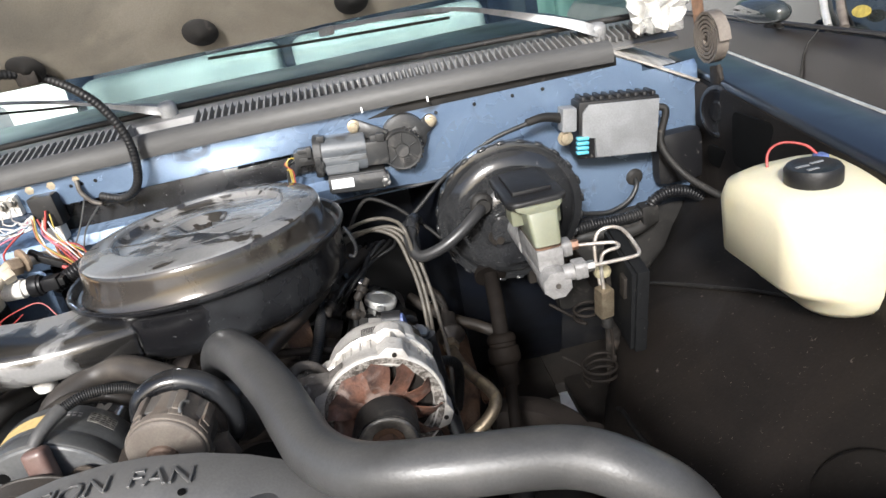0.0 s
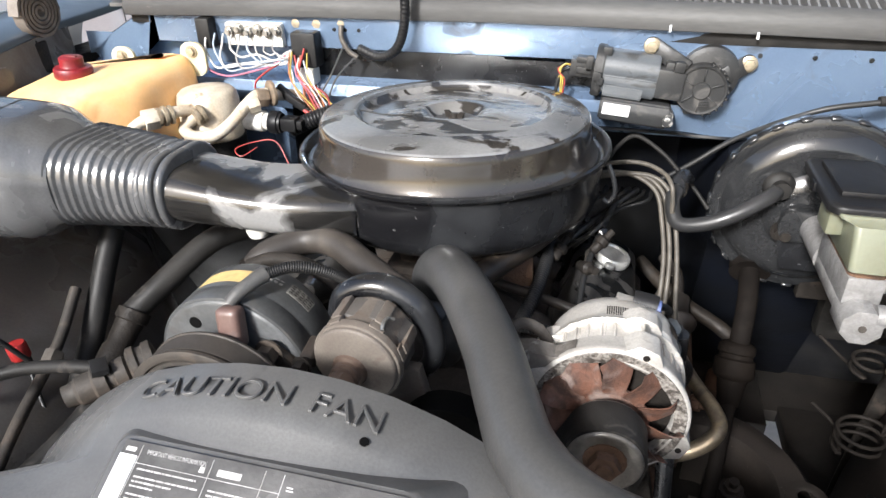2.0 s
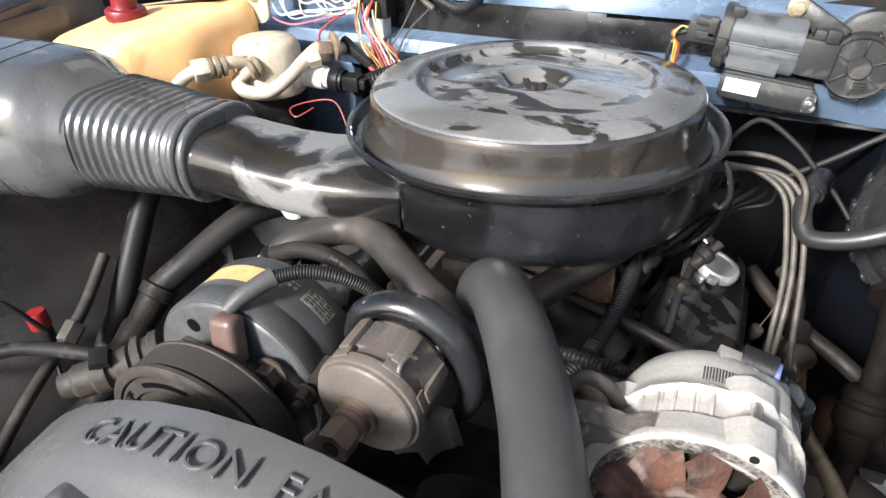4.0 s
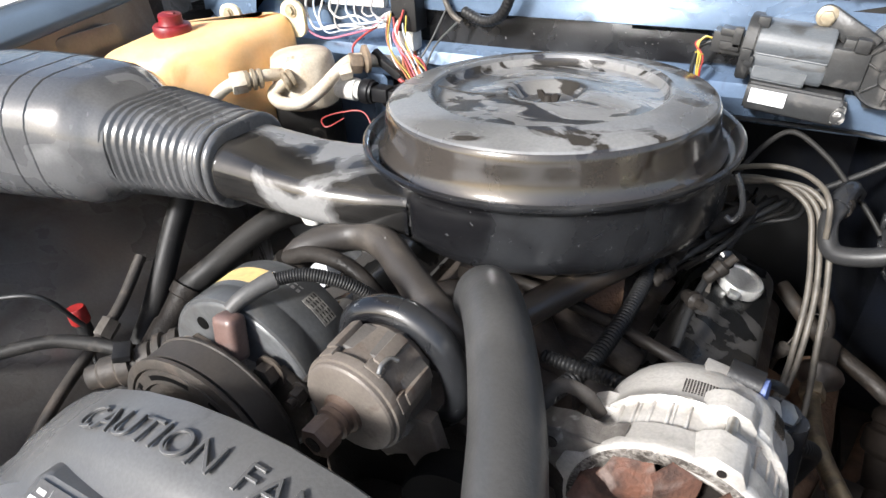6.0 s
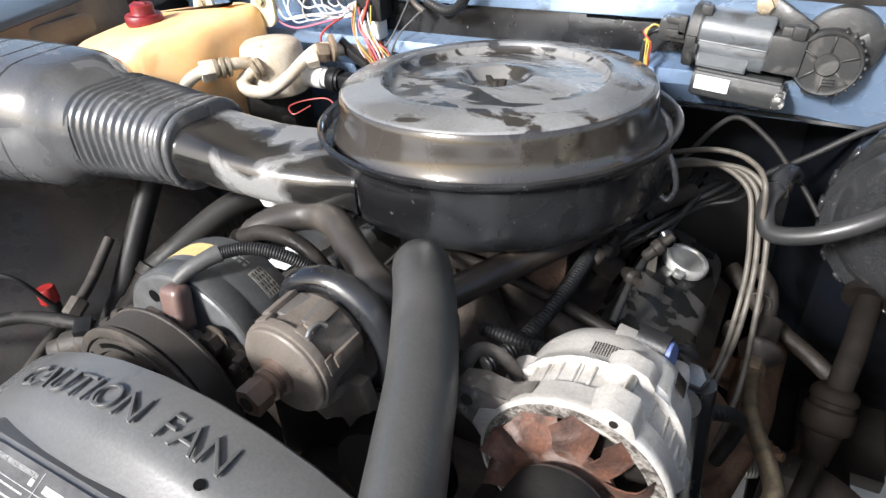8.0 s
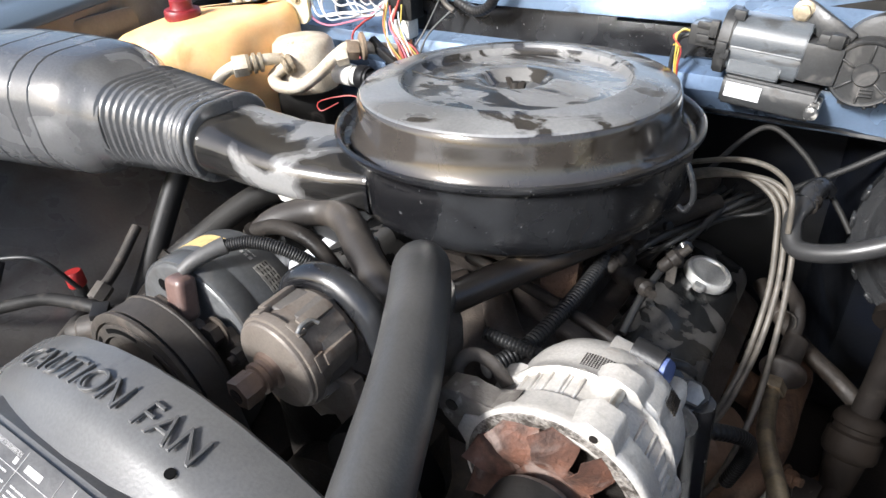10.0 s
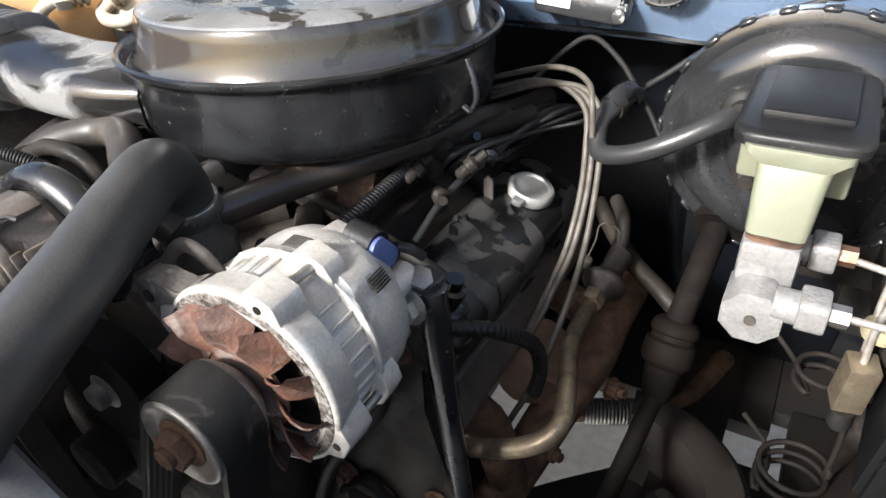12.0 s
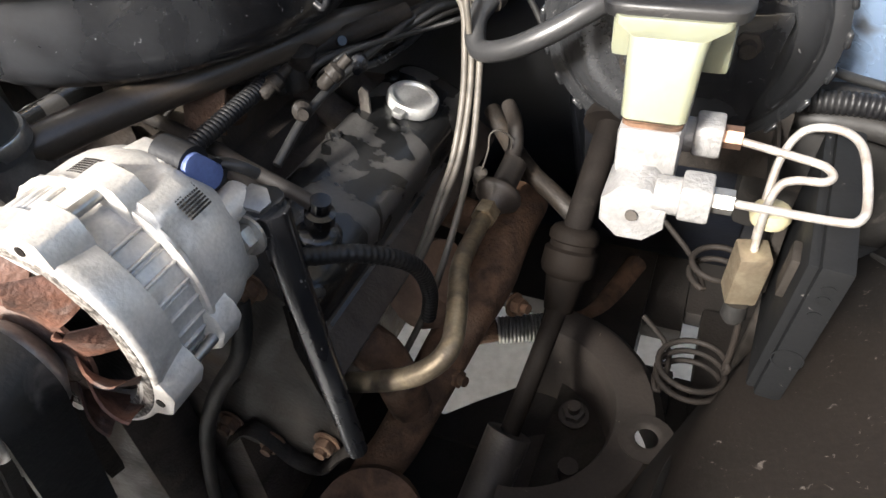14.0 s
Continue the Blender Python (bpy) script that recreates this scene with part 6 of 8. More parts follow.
solid("valve_bracket", bm, GREASE, "dark steel bracket carrying the brake valve", "bracket")

# vacuum hose into the booster
vh = thing("vacuum_hose", (0.0, 1.13, 0.96), "black rubber vacuum hose with a clamped elbow", "hose")
bm = B()
sweep(bm, [V(0.004, 1.20, 1.016), V(-0.006, 1.17, 1.008), V(-0.014, 1.145, 0.996), V(-0.004, 1.12, 0.976), V(0.03, 1.108, 0.984), V(0.07, 1.108, 1.004), V(0.11, 1.125, 1.026), V(0.128, 1.15, 1.03)], 0.0108, 14, 7)
part("tube", bm, mat("satin_vacuum_hose_rubber", (0.028, 0.028, 0.029), (0.018, 0.018, 0.018), (0.32, 0.5), 0, 16, 300, 0.1), vh)
bm = B()
lathe(bm, [(0.0135, -0.006), (0.0135, 0.006)], (-0.005, 1.172, 1.008), (0.3, 1, 0.2), 16)
part("clamp", bm, GREASE, vh)

bm = B()
sweep(bm, [V(-0.014, 1.150, 0.998), V(-0.010, 1.166, 1.007), V(-0.004, 1.182, 1.016), V(0.002, 1.196, 1.018), V(0.010, 1.206, 1.010)], lambda q: 0.0108 + 0.002 * math.sin(math.pi * q), 16, 6)
elbow = part("elbow", bm, SATIN_BLACK, vh, "glossy black check valve elbow")
bm = B()
lathe(bm, [(0.012, -0.0035), (0.0145, -0.003), (0.0145, 0.003), (0.012, 0.0035)], (-0.008, 1.170, 1.009), (0.4, 1, 0.5), 20)
part("collar", bm, elbow.data.materials[0], elbow)

# ---- washer bottle ----
wb = thing("washer_bottle", (0.47, 0.77, 0.918), "large yellowed translucent washer bottle with a black cap", "washer bottle")
bm = B()


def bottle(z, x0, x1, y0, y1, r):
    return [V((x0 + x1) / 2 + u * 1.06 - 0.006, (y0 + y1) / 2 + v - 0.04, z + 0.018) for u, v in rrect(x1 - x0, y1 - y0, r, 6)]


loft(bm, [bottle(0.948, 0.47, 0.53, 0.72, 0.84, 0.03), bottle(0.953, 0.452, 0.545, 0.70, 0.855, 0.045), bottle(0.966, 0.44, 0.56, 0.69, 0.87, 0.05), bottle(0.985, 0.432, 0.56, 0.685, 0.875, 0.05), bottle(0.994, 0.416, 0.56, 0.685, 0.875, 0.045), bottle(1.006, 0.404, 0.56, 0.685, 0.875, 0.04), bottle(1.08, 0.401, 0.56, 0.685, 0.875, 0.04), bottle(1.10, 0.404, 0.556, 0.69, 0.87, 0.045), bottle(1.11, 0.412, 0.545, 0.705, 0.855, 0.05), bottle(1.114, 0.428, 0.52, 0.73, 0.83, 0.045)])
CX, CY, CZ = 0.458, 0.720, 1.130
lathe(bm, [(0.031, -0.01), (0.031, 0.010), (0, 0.010)], (CX, CY, CZ - 0.002), (0, 0, 1), 28)
part("bottle", bm, CREAM, wb, smooth=60)
bm = B()
lathe(bm, [(0.030, 0.0), (0.0315, 0.003), (0.0315, 0.018), (0.029, 0.022), (0.024, 0.022), (0.022, 0.020), (0, 0.020)], (CX, CY, CZ), (0, 0, 1), 40)
cap = part("cap", bm, PLASTIC, wb, "black ribbed screw cap")
bm = B()
for u, v, w in ((-0.010, 0.006, 0.016), (0.010, 0.009, 0.016), (-0.006, -0.008, 0.014)):
    box(bm, (CX + u - w / 2, CY + v - 0.002, CZ + 0.0198), (CX + u + w / 2, CY + v + 0.002, CZ + 0.0208), 0)
pieces("print_bar", bm, GREY_PLASTIC, cap)
bm = B()
sweep(bm, [V(0.445, 0.79, 1.125), V(0.452, 0.80, 1.147), V(0.47, 0.80, 1.156), V(0.495, 0.79, 1.150), V(0.508, 0.78, 1.135)], 0.0017, 8, 6)
part("pump_wire", bm, WIRES["red"], wb, "red pump wire")
bm = B()
box(bm, (0.501, 0.77, 1.125), (0.515, 0.786, 1.139), 0.003)
part("plug", bm, BLUE_PLASTIC, wb)

# ---- expansion tank and accumulator ----
tank = thing("coolant_tank", (-0.96, 1.12, 0.98), "amber translucent coolant tank with a red cap", "coolant tank")
bm = B()


def tk(z, d, top=False):
    pts = [(-1.095 - d, 1.02 - d), (-1.03, 0.985 - d), (-0.925, 1.02 - d), (-0.868 + d, 1.10), (-0.845 + d, 1.235), (-0.87, 1.25 + d), (-1.0, 1.255 + d), (-1.085, 1.23 + d), (-1.105 - d, 1.13)]
    return [V(x, y, z + (0.028 * (x + 1.10) / 0.27 if top else 0.0) + (0.012 * (y - 1.0) / 0.25 if top else 0)) for x, y in pts]




def rounded(pts, r):
    """The same outline with its corners cut to arcs."""
    out = []
    for i, p in enumerate(pts):
        a_, b_ = pts[i - 1], pts[(i + 1) % len(pts)]
        u, w = (a_ - p), (b_ - p)
        k0, k1 = p + u * min(0.45, r / u.length), p + w * min(0.45, r / w.length)
        for k in (0, 0.25, 0.5, 0.75, 1):
            out.append(k0 * (1 - k) ** 2 + p * 2 * k * (1 - k) + k1 * k * k)
    return out


loft(bm, [rounded(tk(z, d, up), 0.03) for z, d, up in ((0.965, -0.03, False), (0.972, -0.010, False), (0.985, 0, False), (1.06, 0.004, True), (1.084, 0.0035, True), (1.100, -0.001, True), (1.112, -0.009, True), (1.120, -0.021, True), (1.125, -0.040, True), (1.127, -0.062, True))])
part("tank_body", bm, AMBER, tank, smooth=70)
bm = B()
for x, y, z in ((-0.85, 1.235, 1.158), (-1.01, 1.25, 1.14)):
    slab(bm, rrect(0.05, 0.06, 0.02), (0, -1, 0), 0.008, (x, y + 0.012, z - 0.012), bev=0.002)
pieces("mounting_tab", bm, CREAM, tank, "bleached mounting tab")
bm = B()
lathe(bm, [(0.028, 0), (0.030, 0.003), (0.030, 0.014), (0.028, 0.017), (0.020, 0.018), (0.0185, 0.022), (0.0185, 0.032), (0.016, 0.034), (0, 0.034)], (-0.990, 1.108, 1.142), (0.05, 0, 1), 32)
box(bm, (-1.004, 1.105, 1.172), (-0.976, 1.111, 1.178), 0.002)
part("cap", bm, RED_PLASTIC, tank, "dark red plastic cap")
bm = B()
lathe(bm, [(0.024, -0.02), (0.024, 0.006), (0, 0.006)], (-0.990, 1.108, 1.138), (0.05, 0, 1), 24)
part("neck", bm, AMBER, tank)
for x, y, z in ((-0.85, 1.238, 1.160), (-1.01, 1.253, 1.142)):
    bm = B()
    hexbolt(bm, (x, y - 0.0, z), (0, -1, 0), 0.008, 0.005)
    part("bolt", bm, ZINC, tank)

acc = thing("accumulator", (-0.80, 1.19, 0.85), "grimy cream air conditioning accumulator can with bent tubes", "accumulator")
bm = B()
lathe(bm, [(0.0, -0.15), (0.052, -0.145), (0.0525, -0.02), (0.0535, -0.015), (0.0535, -0.008), (0.0525, -0.004), (0.0525, 0.085), (0.050, 0.097), (0.043, 0.104), (0.02, 0.107), (0, 0.107)], (-0.803, 1.192, 1.005), (0, 0, 1), 48)
part("canister", bm, ACCUM_WHITE, acc)
bm = B()
lathe(bm, [(0, 0.022), (0.0555, 0.022), (0.0555, -0.16), (0, -0.16)], (-0.803, 1.192, 1.005), (0, 0, 1), 40)
part("lower_wrap", bm, RUBBER, acc)
bm = B()
sweep(bm, [V(-0.795, 1.142, 1.078), V(-0.812, 1.125, 1.060), V(-0.79, 1.115, 1.050), V(-0.755, 1.125, 1.052), V(-0.735, 1.15, 1.068), V(-0.72, 1.18, 1.09), V(-0.71, 1.205, 1.10), V(-0.69, 1.23, 1.095), V(-0.67, 1.28, 1.08)], 0.0105, 12, 6)
part("outlet_tube", bm, ACCUM_WHITE, acc, "bent aluminium tube")
bm = B()
sweep(bm, [V(-0.80, 1.145, 1.086), V(-0.815, 1.122, 1.090), V(-0.838, 1.092, 1.089), V(-0.856, 1.072, 1.082), V(-0.870, 1.056, 1.066), V(-0.877, 1.046, 1.040), V(-0.878, 1.04, 0.99)], 0.0098, 12, 6)
part("inlet_tube", bm, ACCUM_WHITE, acc)
bm = B()
lathe(bm, [(0.0075, 0), (0.0085, 0.003), (0.0085, 0.022), (0.007, 0.024), (0, 0.024)], (-0.860, 1.034, 1.036), (0.95, -0.2, 0.0), 14)
part("port_cap", bm, BLUE_PLASTIC, acc, "blue service port cap")
bm = B()
slab(bm, ngon(6, 0.0175), (0.55, 0.75, 0.0), 0.024, (-0.852, 1.078, 1.085), bev=0.002)
part("fitting_nut", bm, ACCUM_WHITE, acc)
bm = B()
lathe(bm, [(0.0115, 0.0), (0.0155, 0.001), (0.0155, 0.006), (0.0115, 0.007), (0.0115, 0.010), (0.0165, 0.011), (0.0165, 0.016), (0.0115, 0.017), (0.0115, 0.020), (0.0155, 0.021), (0.0155, 0.026), (0.011, 0.028)], (-0.838, 1.094, 1.0865), (0.55, 0.75, 0.0), 28)
part("collar", bm, mat("brown_stained_alloy", (0.34, 0.28, 0.2), (0.24, 0.19, 0.13), (0.4, 0.6), 0.3, 40, 300, 0.2), acc, "brown stained ribbed collar")
bm = B()
lathe(bm, [(0.011, 0.0), (0.0165, 0.001), (0.0165, 0.006), (0.012, 0.007), (0.012, 0.010), (0.0155, 0.011), (0.0155, 0.016), (0.010, 0.018)], (-0.785, 1.146, 1.082), (-0.5, -0.75, -0.25), 24)
part("collar", bm, bpy.data.materials["brown_stained_alloy"], acc)
bm = B()
lathe(bm, [(0.016, 0.0), (0.022, 0.003), (0.022, 0.008), (0.016, 0.010)], (-0.697, 1.215, 1.100), (0.6, 0.75, 0.0), 24)
slab(bm, ngon(6, 0.0165), (0.5, 0.6, -0.1), 0.020, (-0.712, 1.198, 1.097), bev=0.002)
part("fitting_nut", bm, mat("brown_hex_nut", (0.28, 0.21, 0.15), (0.18, 0.14, 0.10), (0.4, 0.6), 0.4, 40, 300, 0.2), acc, "brown stained hex nut")
bm = B()
slab(bm, ngon(6, 0.014), (0.6, 0.6, 0.1), 0.02, (-0.72, 1.18, 1.087), bev=0.002)
part("fitting_nut", bm, ACCUM_WHITE, acc)
bm = B()
lathe(bm, [(0.017, 0), (0.018, 0.004), (0.018, 0.034), (0.015, 0.036), (0.015, 0.05), (0, 0.05)], (-0.735, 1.195, 1.058), (1, 0.05, -0.05), 20)
part("pressure_switch", bm, WHITE_PLASTIC, acc, "white pressure switch")
bm = B()
lathe(bm, [(0.018, 0), (0.0195, 0.002), (0.0195, 0.016), (0.017, 0.018), (0.017, 0.022), (0, 0.022)], (-0.690, 1.197, 1.056), (1, 0.05, -0.05), 28)
box(bm, (0.0, -0.013, -0.012), (0.030, 0.013, 0.012), 0.005, Matrix.Translation((-0.668, 1.198, 1.055)))
box(bm, (0.028, -0.009, -0.008), (0.040, 0.009, 0.008), 0.004, Matrix.Translation((-0.668, 1.198, 1.055)))
part("switch_plug", bm, PLASTIC, acc)

# ---- wiper motor ----
wm = thing("wiper_motor", (-0.06, 1.27, 1.08), "dusty black wiper motor bolted to the firewall", "wiper motor")
bm = B()
R4 = Matrix.Translation((-0.098, 1.252, 1.150)) @ Euler((0, radians(5.5), 0)).to_matrix().to_4x4()
MOTOR_GREY = mat("grey_dusty_motor_plastic", (0.10, 0.109, 0.119), (0.06, 0.066, 0.073), (0.28, 0.42), 0, 16, 320, 0.08, stretch=(1, 1, 3), c3=(0.05, 0.05, 0.05), scale3=22, edge3=(0.58, 0.7))


MOTOR_DUST = mat("dust_greyed_motor_plastic", (0.035, 0.036, 0.037), (0.022, 0.022, 0.022), (0.35, 0.5), 0.0, 14, 320, 0.12, c3=(0.09, 0.085, 0.08), scale3=30, edge3=(0.56, 0.74), rough3=0.85, spec=0.35)


def along_x(prof, x0, x1, m, bev=0.0):
    """A profile in y and z carried along x."""
    b = B()
    loft(b, [[m @ V(x, y, z) for y, z in prof] for x in (x0, x1)])
    if bev:
        bmesh.ops.bevel(b, geom=b.edges[:], offset=bev, segments=2, affect="EDGES", clamp_overlap=True)
    return b


part("cover", along_x([(0.045, 0.034), (0.012, 0.033), (-0.002, 0.020), (-0.004, 0.003), (-0.001, -0.001), (-0.002, -0.004), (-0.003, -0.022), (0.004, -0.030), (0.045, -0.030)], -0.040, 0.044, R4, 0.0015), MOTOR_GREY, wm, "grey faceted motor cover")
part("cover_foot", along_x([(0.045, -0.012), (-0.004, -0.014), (-0.006, -0.030), (0.0, -0.036), (0.045, -0.036)], -0.034, 0.026, R4, 0.0015), MOTOR_GREY, wm)
bm = along_x([(0.045, 0.038), (0.010, 0.037), (-0.005, 0.023), (-0.007, -0.022), (0.0, -0.036), (0.045, -0.038)], -0.053, -0.038, R4, 0.002)
box(bm, (-0.044, 0.004, 0.028), (-0.030, 0.016, 0.040), 0.002, R4)
box(bm, (-0.052, -0.010, -0.010), (-0.040, -0.004, 0.004), 0.0015, R4)
box(bm, (-0.046, -0.009, -0.016), (-0.036, -0.003, -0.004), 0.0015, R4)
part("end_cap", bm, MOTOR_DUST, wm, "black end cap")
part("motor_case", along_x([(0.04, -0.034), (-0.004, -0.035), (-0.009, -0.042), (-0.010, -0.062), (-0.004, -0.071), (0.04, -0.072)], -0.034, 0.074, R4, 0.003), MOTOR_DUST, wm)
bm = B()
box(bm, (0.066, -0.010, -0.066), (0.080, 0.02, -0.044), 0.004, R4)
lathe(bm, [(0.008, 0), (0.008, -0.006), (0.004, -0.008), (0, -0.008)], R4 @ V(0.073, -0.008, -0.056), (0, 1, 0), 12)
part("shaft_boss", bm, mat("paint_chipped_boss", (0.06, 0.06, 0.06), (0.4, 0.39, 0.37), (0.35, 0.5), 0.3, 90, 300, 0.2, edge=(0.5, 0.56)), wm, "paint-chipped shaft boss")
bm = B()
box(bm, (0.040, -0.001, -0.026), (0.085, 0.045, 0.020), 0.006, R4)
box(bm, (0.052, 0.006, 0.012), (0.084, 0.045, 0.030), 0.004, R4)
box(bm, (0.064, -0.004, 0.018), (0.080, 0.012, 0.034), 0.003, R4)
part("bearing_block", bm, MOTOR_DUST, wm)
GH = V(0.012, 1.255, 1.135)
bm = B()
lathe(bm, [(0.0, -0.0035), (0.012, -0.0035), (0.0135, -0.0015), (0.0135, 0.0005), (0.033, 0.0015), (0.0345, 0.0), (0.0365, -0.0005), (0.0385, 0.003), (0.039, 0.02), (0.039, 0.05), (0, 0.05)], GH, (0, 1, 0), 64)
gear = part("gear_housing", bm, MOTOR_DUST, wm, smooth=25)
bm = B()
lathe(bm, [(0.0, 0.0), (0.036, 0.0), (0.043, 0.004), (0.045, 0.03), (0, 0.03)], GH + V(0.010, 0.018, 0.018), (0, 1, 0), 48)
box(bm, (-0.010, 1.262, 1.094), (0.032, 1.30, 1.12), 0.006)
part("gear_back", bm, MOTOR_DUST, wm)
bm = B()
for a in (20, 85, 150, 215, 265, 320):
    box(bm, (0.014, -0.0012, -0.0013), (0.0335, 0.003, 0.0013), 0.0006, Matrix.Translation(GH) @ Euler((0, radians(-a), 0)).to_matrix().to_4x4(), 1)
pieces("rib", bm, MOTOR_DUST, gear)
bm = B()
for k in range(3):
    box(bm, (0.010, 1.2535, 1.110 + 0.004 * k), (0.024, 1.2555, 1.1118 + 0.004 * k), 0.0004)
pieces("moulded_mark", bm, MOTOR_DUST, gear)
bm = B()
for k in range(11):
    a = radians(-78 + 15 * k)
    c = GH + V(0.0395 * math.cos(a), 0.010, 0.0395 * math.sin(a))
    box(bm, (-0.002, -0.008, -0.0022), (0.002, 0.012, 0.0022), 0.001, Matrix.Translation(c) @ Euler((0, -a, 0)).to_matrix().to_4x4(), 1)
pieces("edge_lug", bm, MOTOR_DUST, gear)
bm = B()
box(bm, (-0.090, 0.002, -0.010), (-0.053, 0.030, 0.016), 0.003, R4)
box(bm, (-0.082, 0.000, 0.012), (-0.060, 0.02, 0.021), 0.002, R4)
box(bm, (-0.066, -0.002, 0.000), (-0.056, 0.01, 0.024), 0.0015, R4)
box(bm, (-0.080, -0.002, -0.004), (-0.056, 0.004, 0.006), 0.0015, R4)
part("plug", bm, MOTOR_DUST, wm)
for p, q, wq in ((V(-0.067, 1.288, 1.192), V(-0.012, 1.268, 1.163), 0.013), (V(0.076, 1.288, 1.171), V(0.036, 1.268, 1.150), 0.014)):
    d = (q - p)
    n = d.normalized()
    sd = V(-d.z, 0, d.x).normalized()
    bm = B()
    arc = [p + (sd * math.cos(t) - n * math.sin(t)) * 0.0135 for t in [math.pi * k / 8 for k in range(9)]]
    outline = arc + [q - sd * wq, q + sd * wq]
    loft(bm, [[v + V(0, k, 0) for v in outline] for k in (-0.003, 0.005)])
    bmesh.ops.bevel(bm, geom=bm.edges[:], offset=0.0012, segments=1, affect="EDGES", clamp_overlap=True)
    arm = part("bracket", bm, MOTOR_DUST, wm)
    bm = B()
    lathe(bm, [(0, 0), (0.0125, 0), (0.0125, 0.002), (0.011, 0.003), (0, 0.003)], p + V(0, -0.003, 0), (0, -1, 0), 24)
    hexbolt(bm, p + V(0, -0.005, 0), (0, -1, 0), 0.0085, 0.006, 0.0, False)
    part("bolt", bm, ZINC, arm, "yellow zinc bolt")
bm = B()
box(bm, (-0.0285, -0.0115, -0.058), (0.0130, -0.0095, -0.0405), 0.0, R4)
part("label", bm, LABEL_WHITE, wm, "small white label")
for k, c in enumerate(("yellow", "yellow", "red")):
    bm = B()
    sweep(bm, [R4 @ V(-0.088, 0.008 + 0.005 * k, 0.004), R4 @ V(-0.098, 0.006 + 0.004 * k, 0.006 - 0.002 * k), R4 @ V(-0.104 - 0.002 * k, 0.004, -0.004), R4 @ V(-0.101 + 0.003 * k, 0.002, -0.018), R4 @ V(-0.098 + 0.002 * k, 0.0, -0.04), R4 @ V(-0.088, 0.004, -0.075), R4 @ V(-0.08, 0.01, -0.10)], 0.0012, 6, 6)
    part("lead", bm, WIRES[c], wm, c + " lead")
bm = B()
sweep(bm, [R4 @ V(-0.100, -0.001, -0.014), R4 @ V(-0.096, 0.003, -0.0155), R4 @ V(-0.102, 0.006, -0.0145), R4 @ V(-0.105, 0.002, -0.014)], 0.0011, 6, 4)
part("lead_tie", bm, WIRES["yellow"], wm)
bm = B()
sweep(bm, [R4 @ V(-0.088, 0.018, 0.0), R4 @ V(-0.104, 0.016, -0.012), R4 @ V(-0.106, 0.014, -0.045), R4 @ V(-0.098, 0.016, -0.08)], 0.0028, 8, 5)
part("lead_sleeve", bm, WIRES["black"], wm)

# ---- control box on the firewall ----
fb = thing("relay_module", (0.43, 1.25, 1.04), "grey control module with ribbed back on the firewall", "control module")
bm = B()
M = Matrix.Translation((0.418, 1.245, 1.094)) @ Euler((0, radians(7), radians(0))).to_matrix().to_4x4()
box(bm, (-0.078, -0.022, -0.055), (0.080, 0.03, 0.055), 0.006, M)
part("case", bm, PLASTIC, fb)
bm = B()
slab(bm, [(-0.060, 0.05), (-0.072, 0.035), (-0.072, -0.012), (-0.045, -0.012), (-0.045, -0.052), (0.076, -0.052), (0.076, 0.05)], (0, 1, 0), 0.006, M @ V(0, -0.028, 0), up=(0, 0, 1), bev=0.002)
bmesh.ops.transform(bm, matrix=Matrix.Translation(M.translation) @ Matrix.Scale(-1, 4, (1, 0, 0)) @ Matrix.Translation(-M.translation), verts=bm.verts)
bmesh.ops.rotate(bm, cent=M.translation, matrix=Euler((0, radians(7), 0)).to_matrix(), verts=bm.verts)
part("cover", bm, GREY_PLASTIC, fb, "plain grey cover")
bm = B()
for i in range(9):
    box(bm, (-0.07 + i * 0.017, -0.015, 0.050), (-0.062 + i * 0.017, 0.028, 0.062), 0.001, M, 1)
pieces("rib", bm, PLASTIC, fb)
bm = B()
box(bm, (-0.108, -0.02, 0.0), (-0.08, 0.015, 0.045), 0.004, M)
part("connector", bm, GREY_PLASTIC, fb, "grey square connector")
bm = B()
for i in range(4):
    box(bm, (-0.083, -0.032, -0.042 + i * 0.009), (-0.06, -0.02, -0.036 + i * 0.009), 0.001, M, 1)
pieces("plug", bm, CYAN_PLASTIC, fb, "turquoise plug")
bm = B()
hexbolt(bm, M @ V(-0.10, -0.01, -0.012), (0, -1, 0), 0.011, 0.008)
part("bolt", bm, ZINC, fb)
bm = B()
sweep(bm, [M @ V(-0.108, 0, 0.025), M @ V(-0.14, -0.005, 0.03), M @ V(-0.175, -0.01, 0.024)], lambda s: 0.010 - 0.003 * s, 10, 4)
part("boot", bm, RUBBER, fb)
bm = B()
sweep(bm, [M @ V(-0.17, -0.01, 0.024), M @ V(-0.25, -0.01, -0.005), V(0.08, 1.27, 1.06), V(0.02, 1.275, 1.01), V(-0.03, 1.28, 0.97)], 0.0045, 8, 6)
part("cable", bm, WIRES["black"], fb)
bm = B()
sweep(bm, [M @ V(0.082, -0.005, 0.03), M @ V(0.098, -0.01, 0.02), M @ V(0.090, -0.015, -0.04), V(0.525, 1.20, 0.99), V(0.56, 1.16, 0.955), V(0.60, 1.10, 0.93)], 0.007, 8, 6)
part("harness", bm, RUBBER, fb)
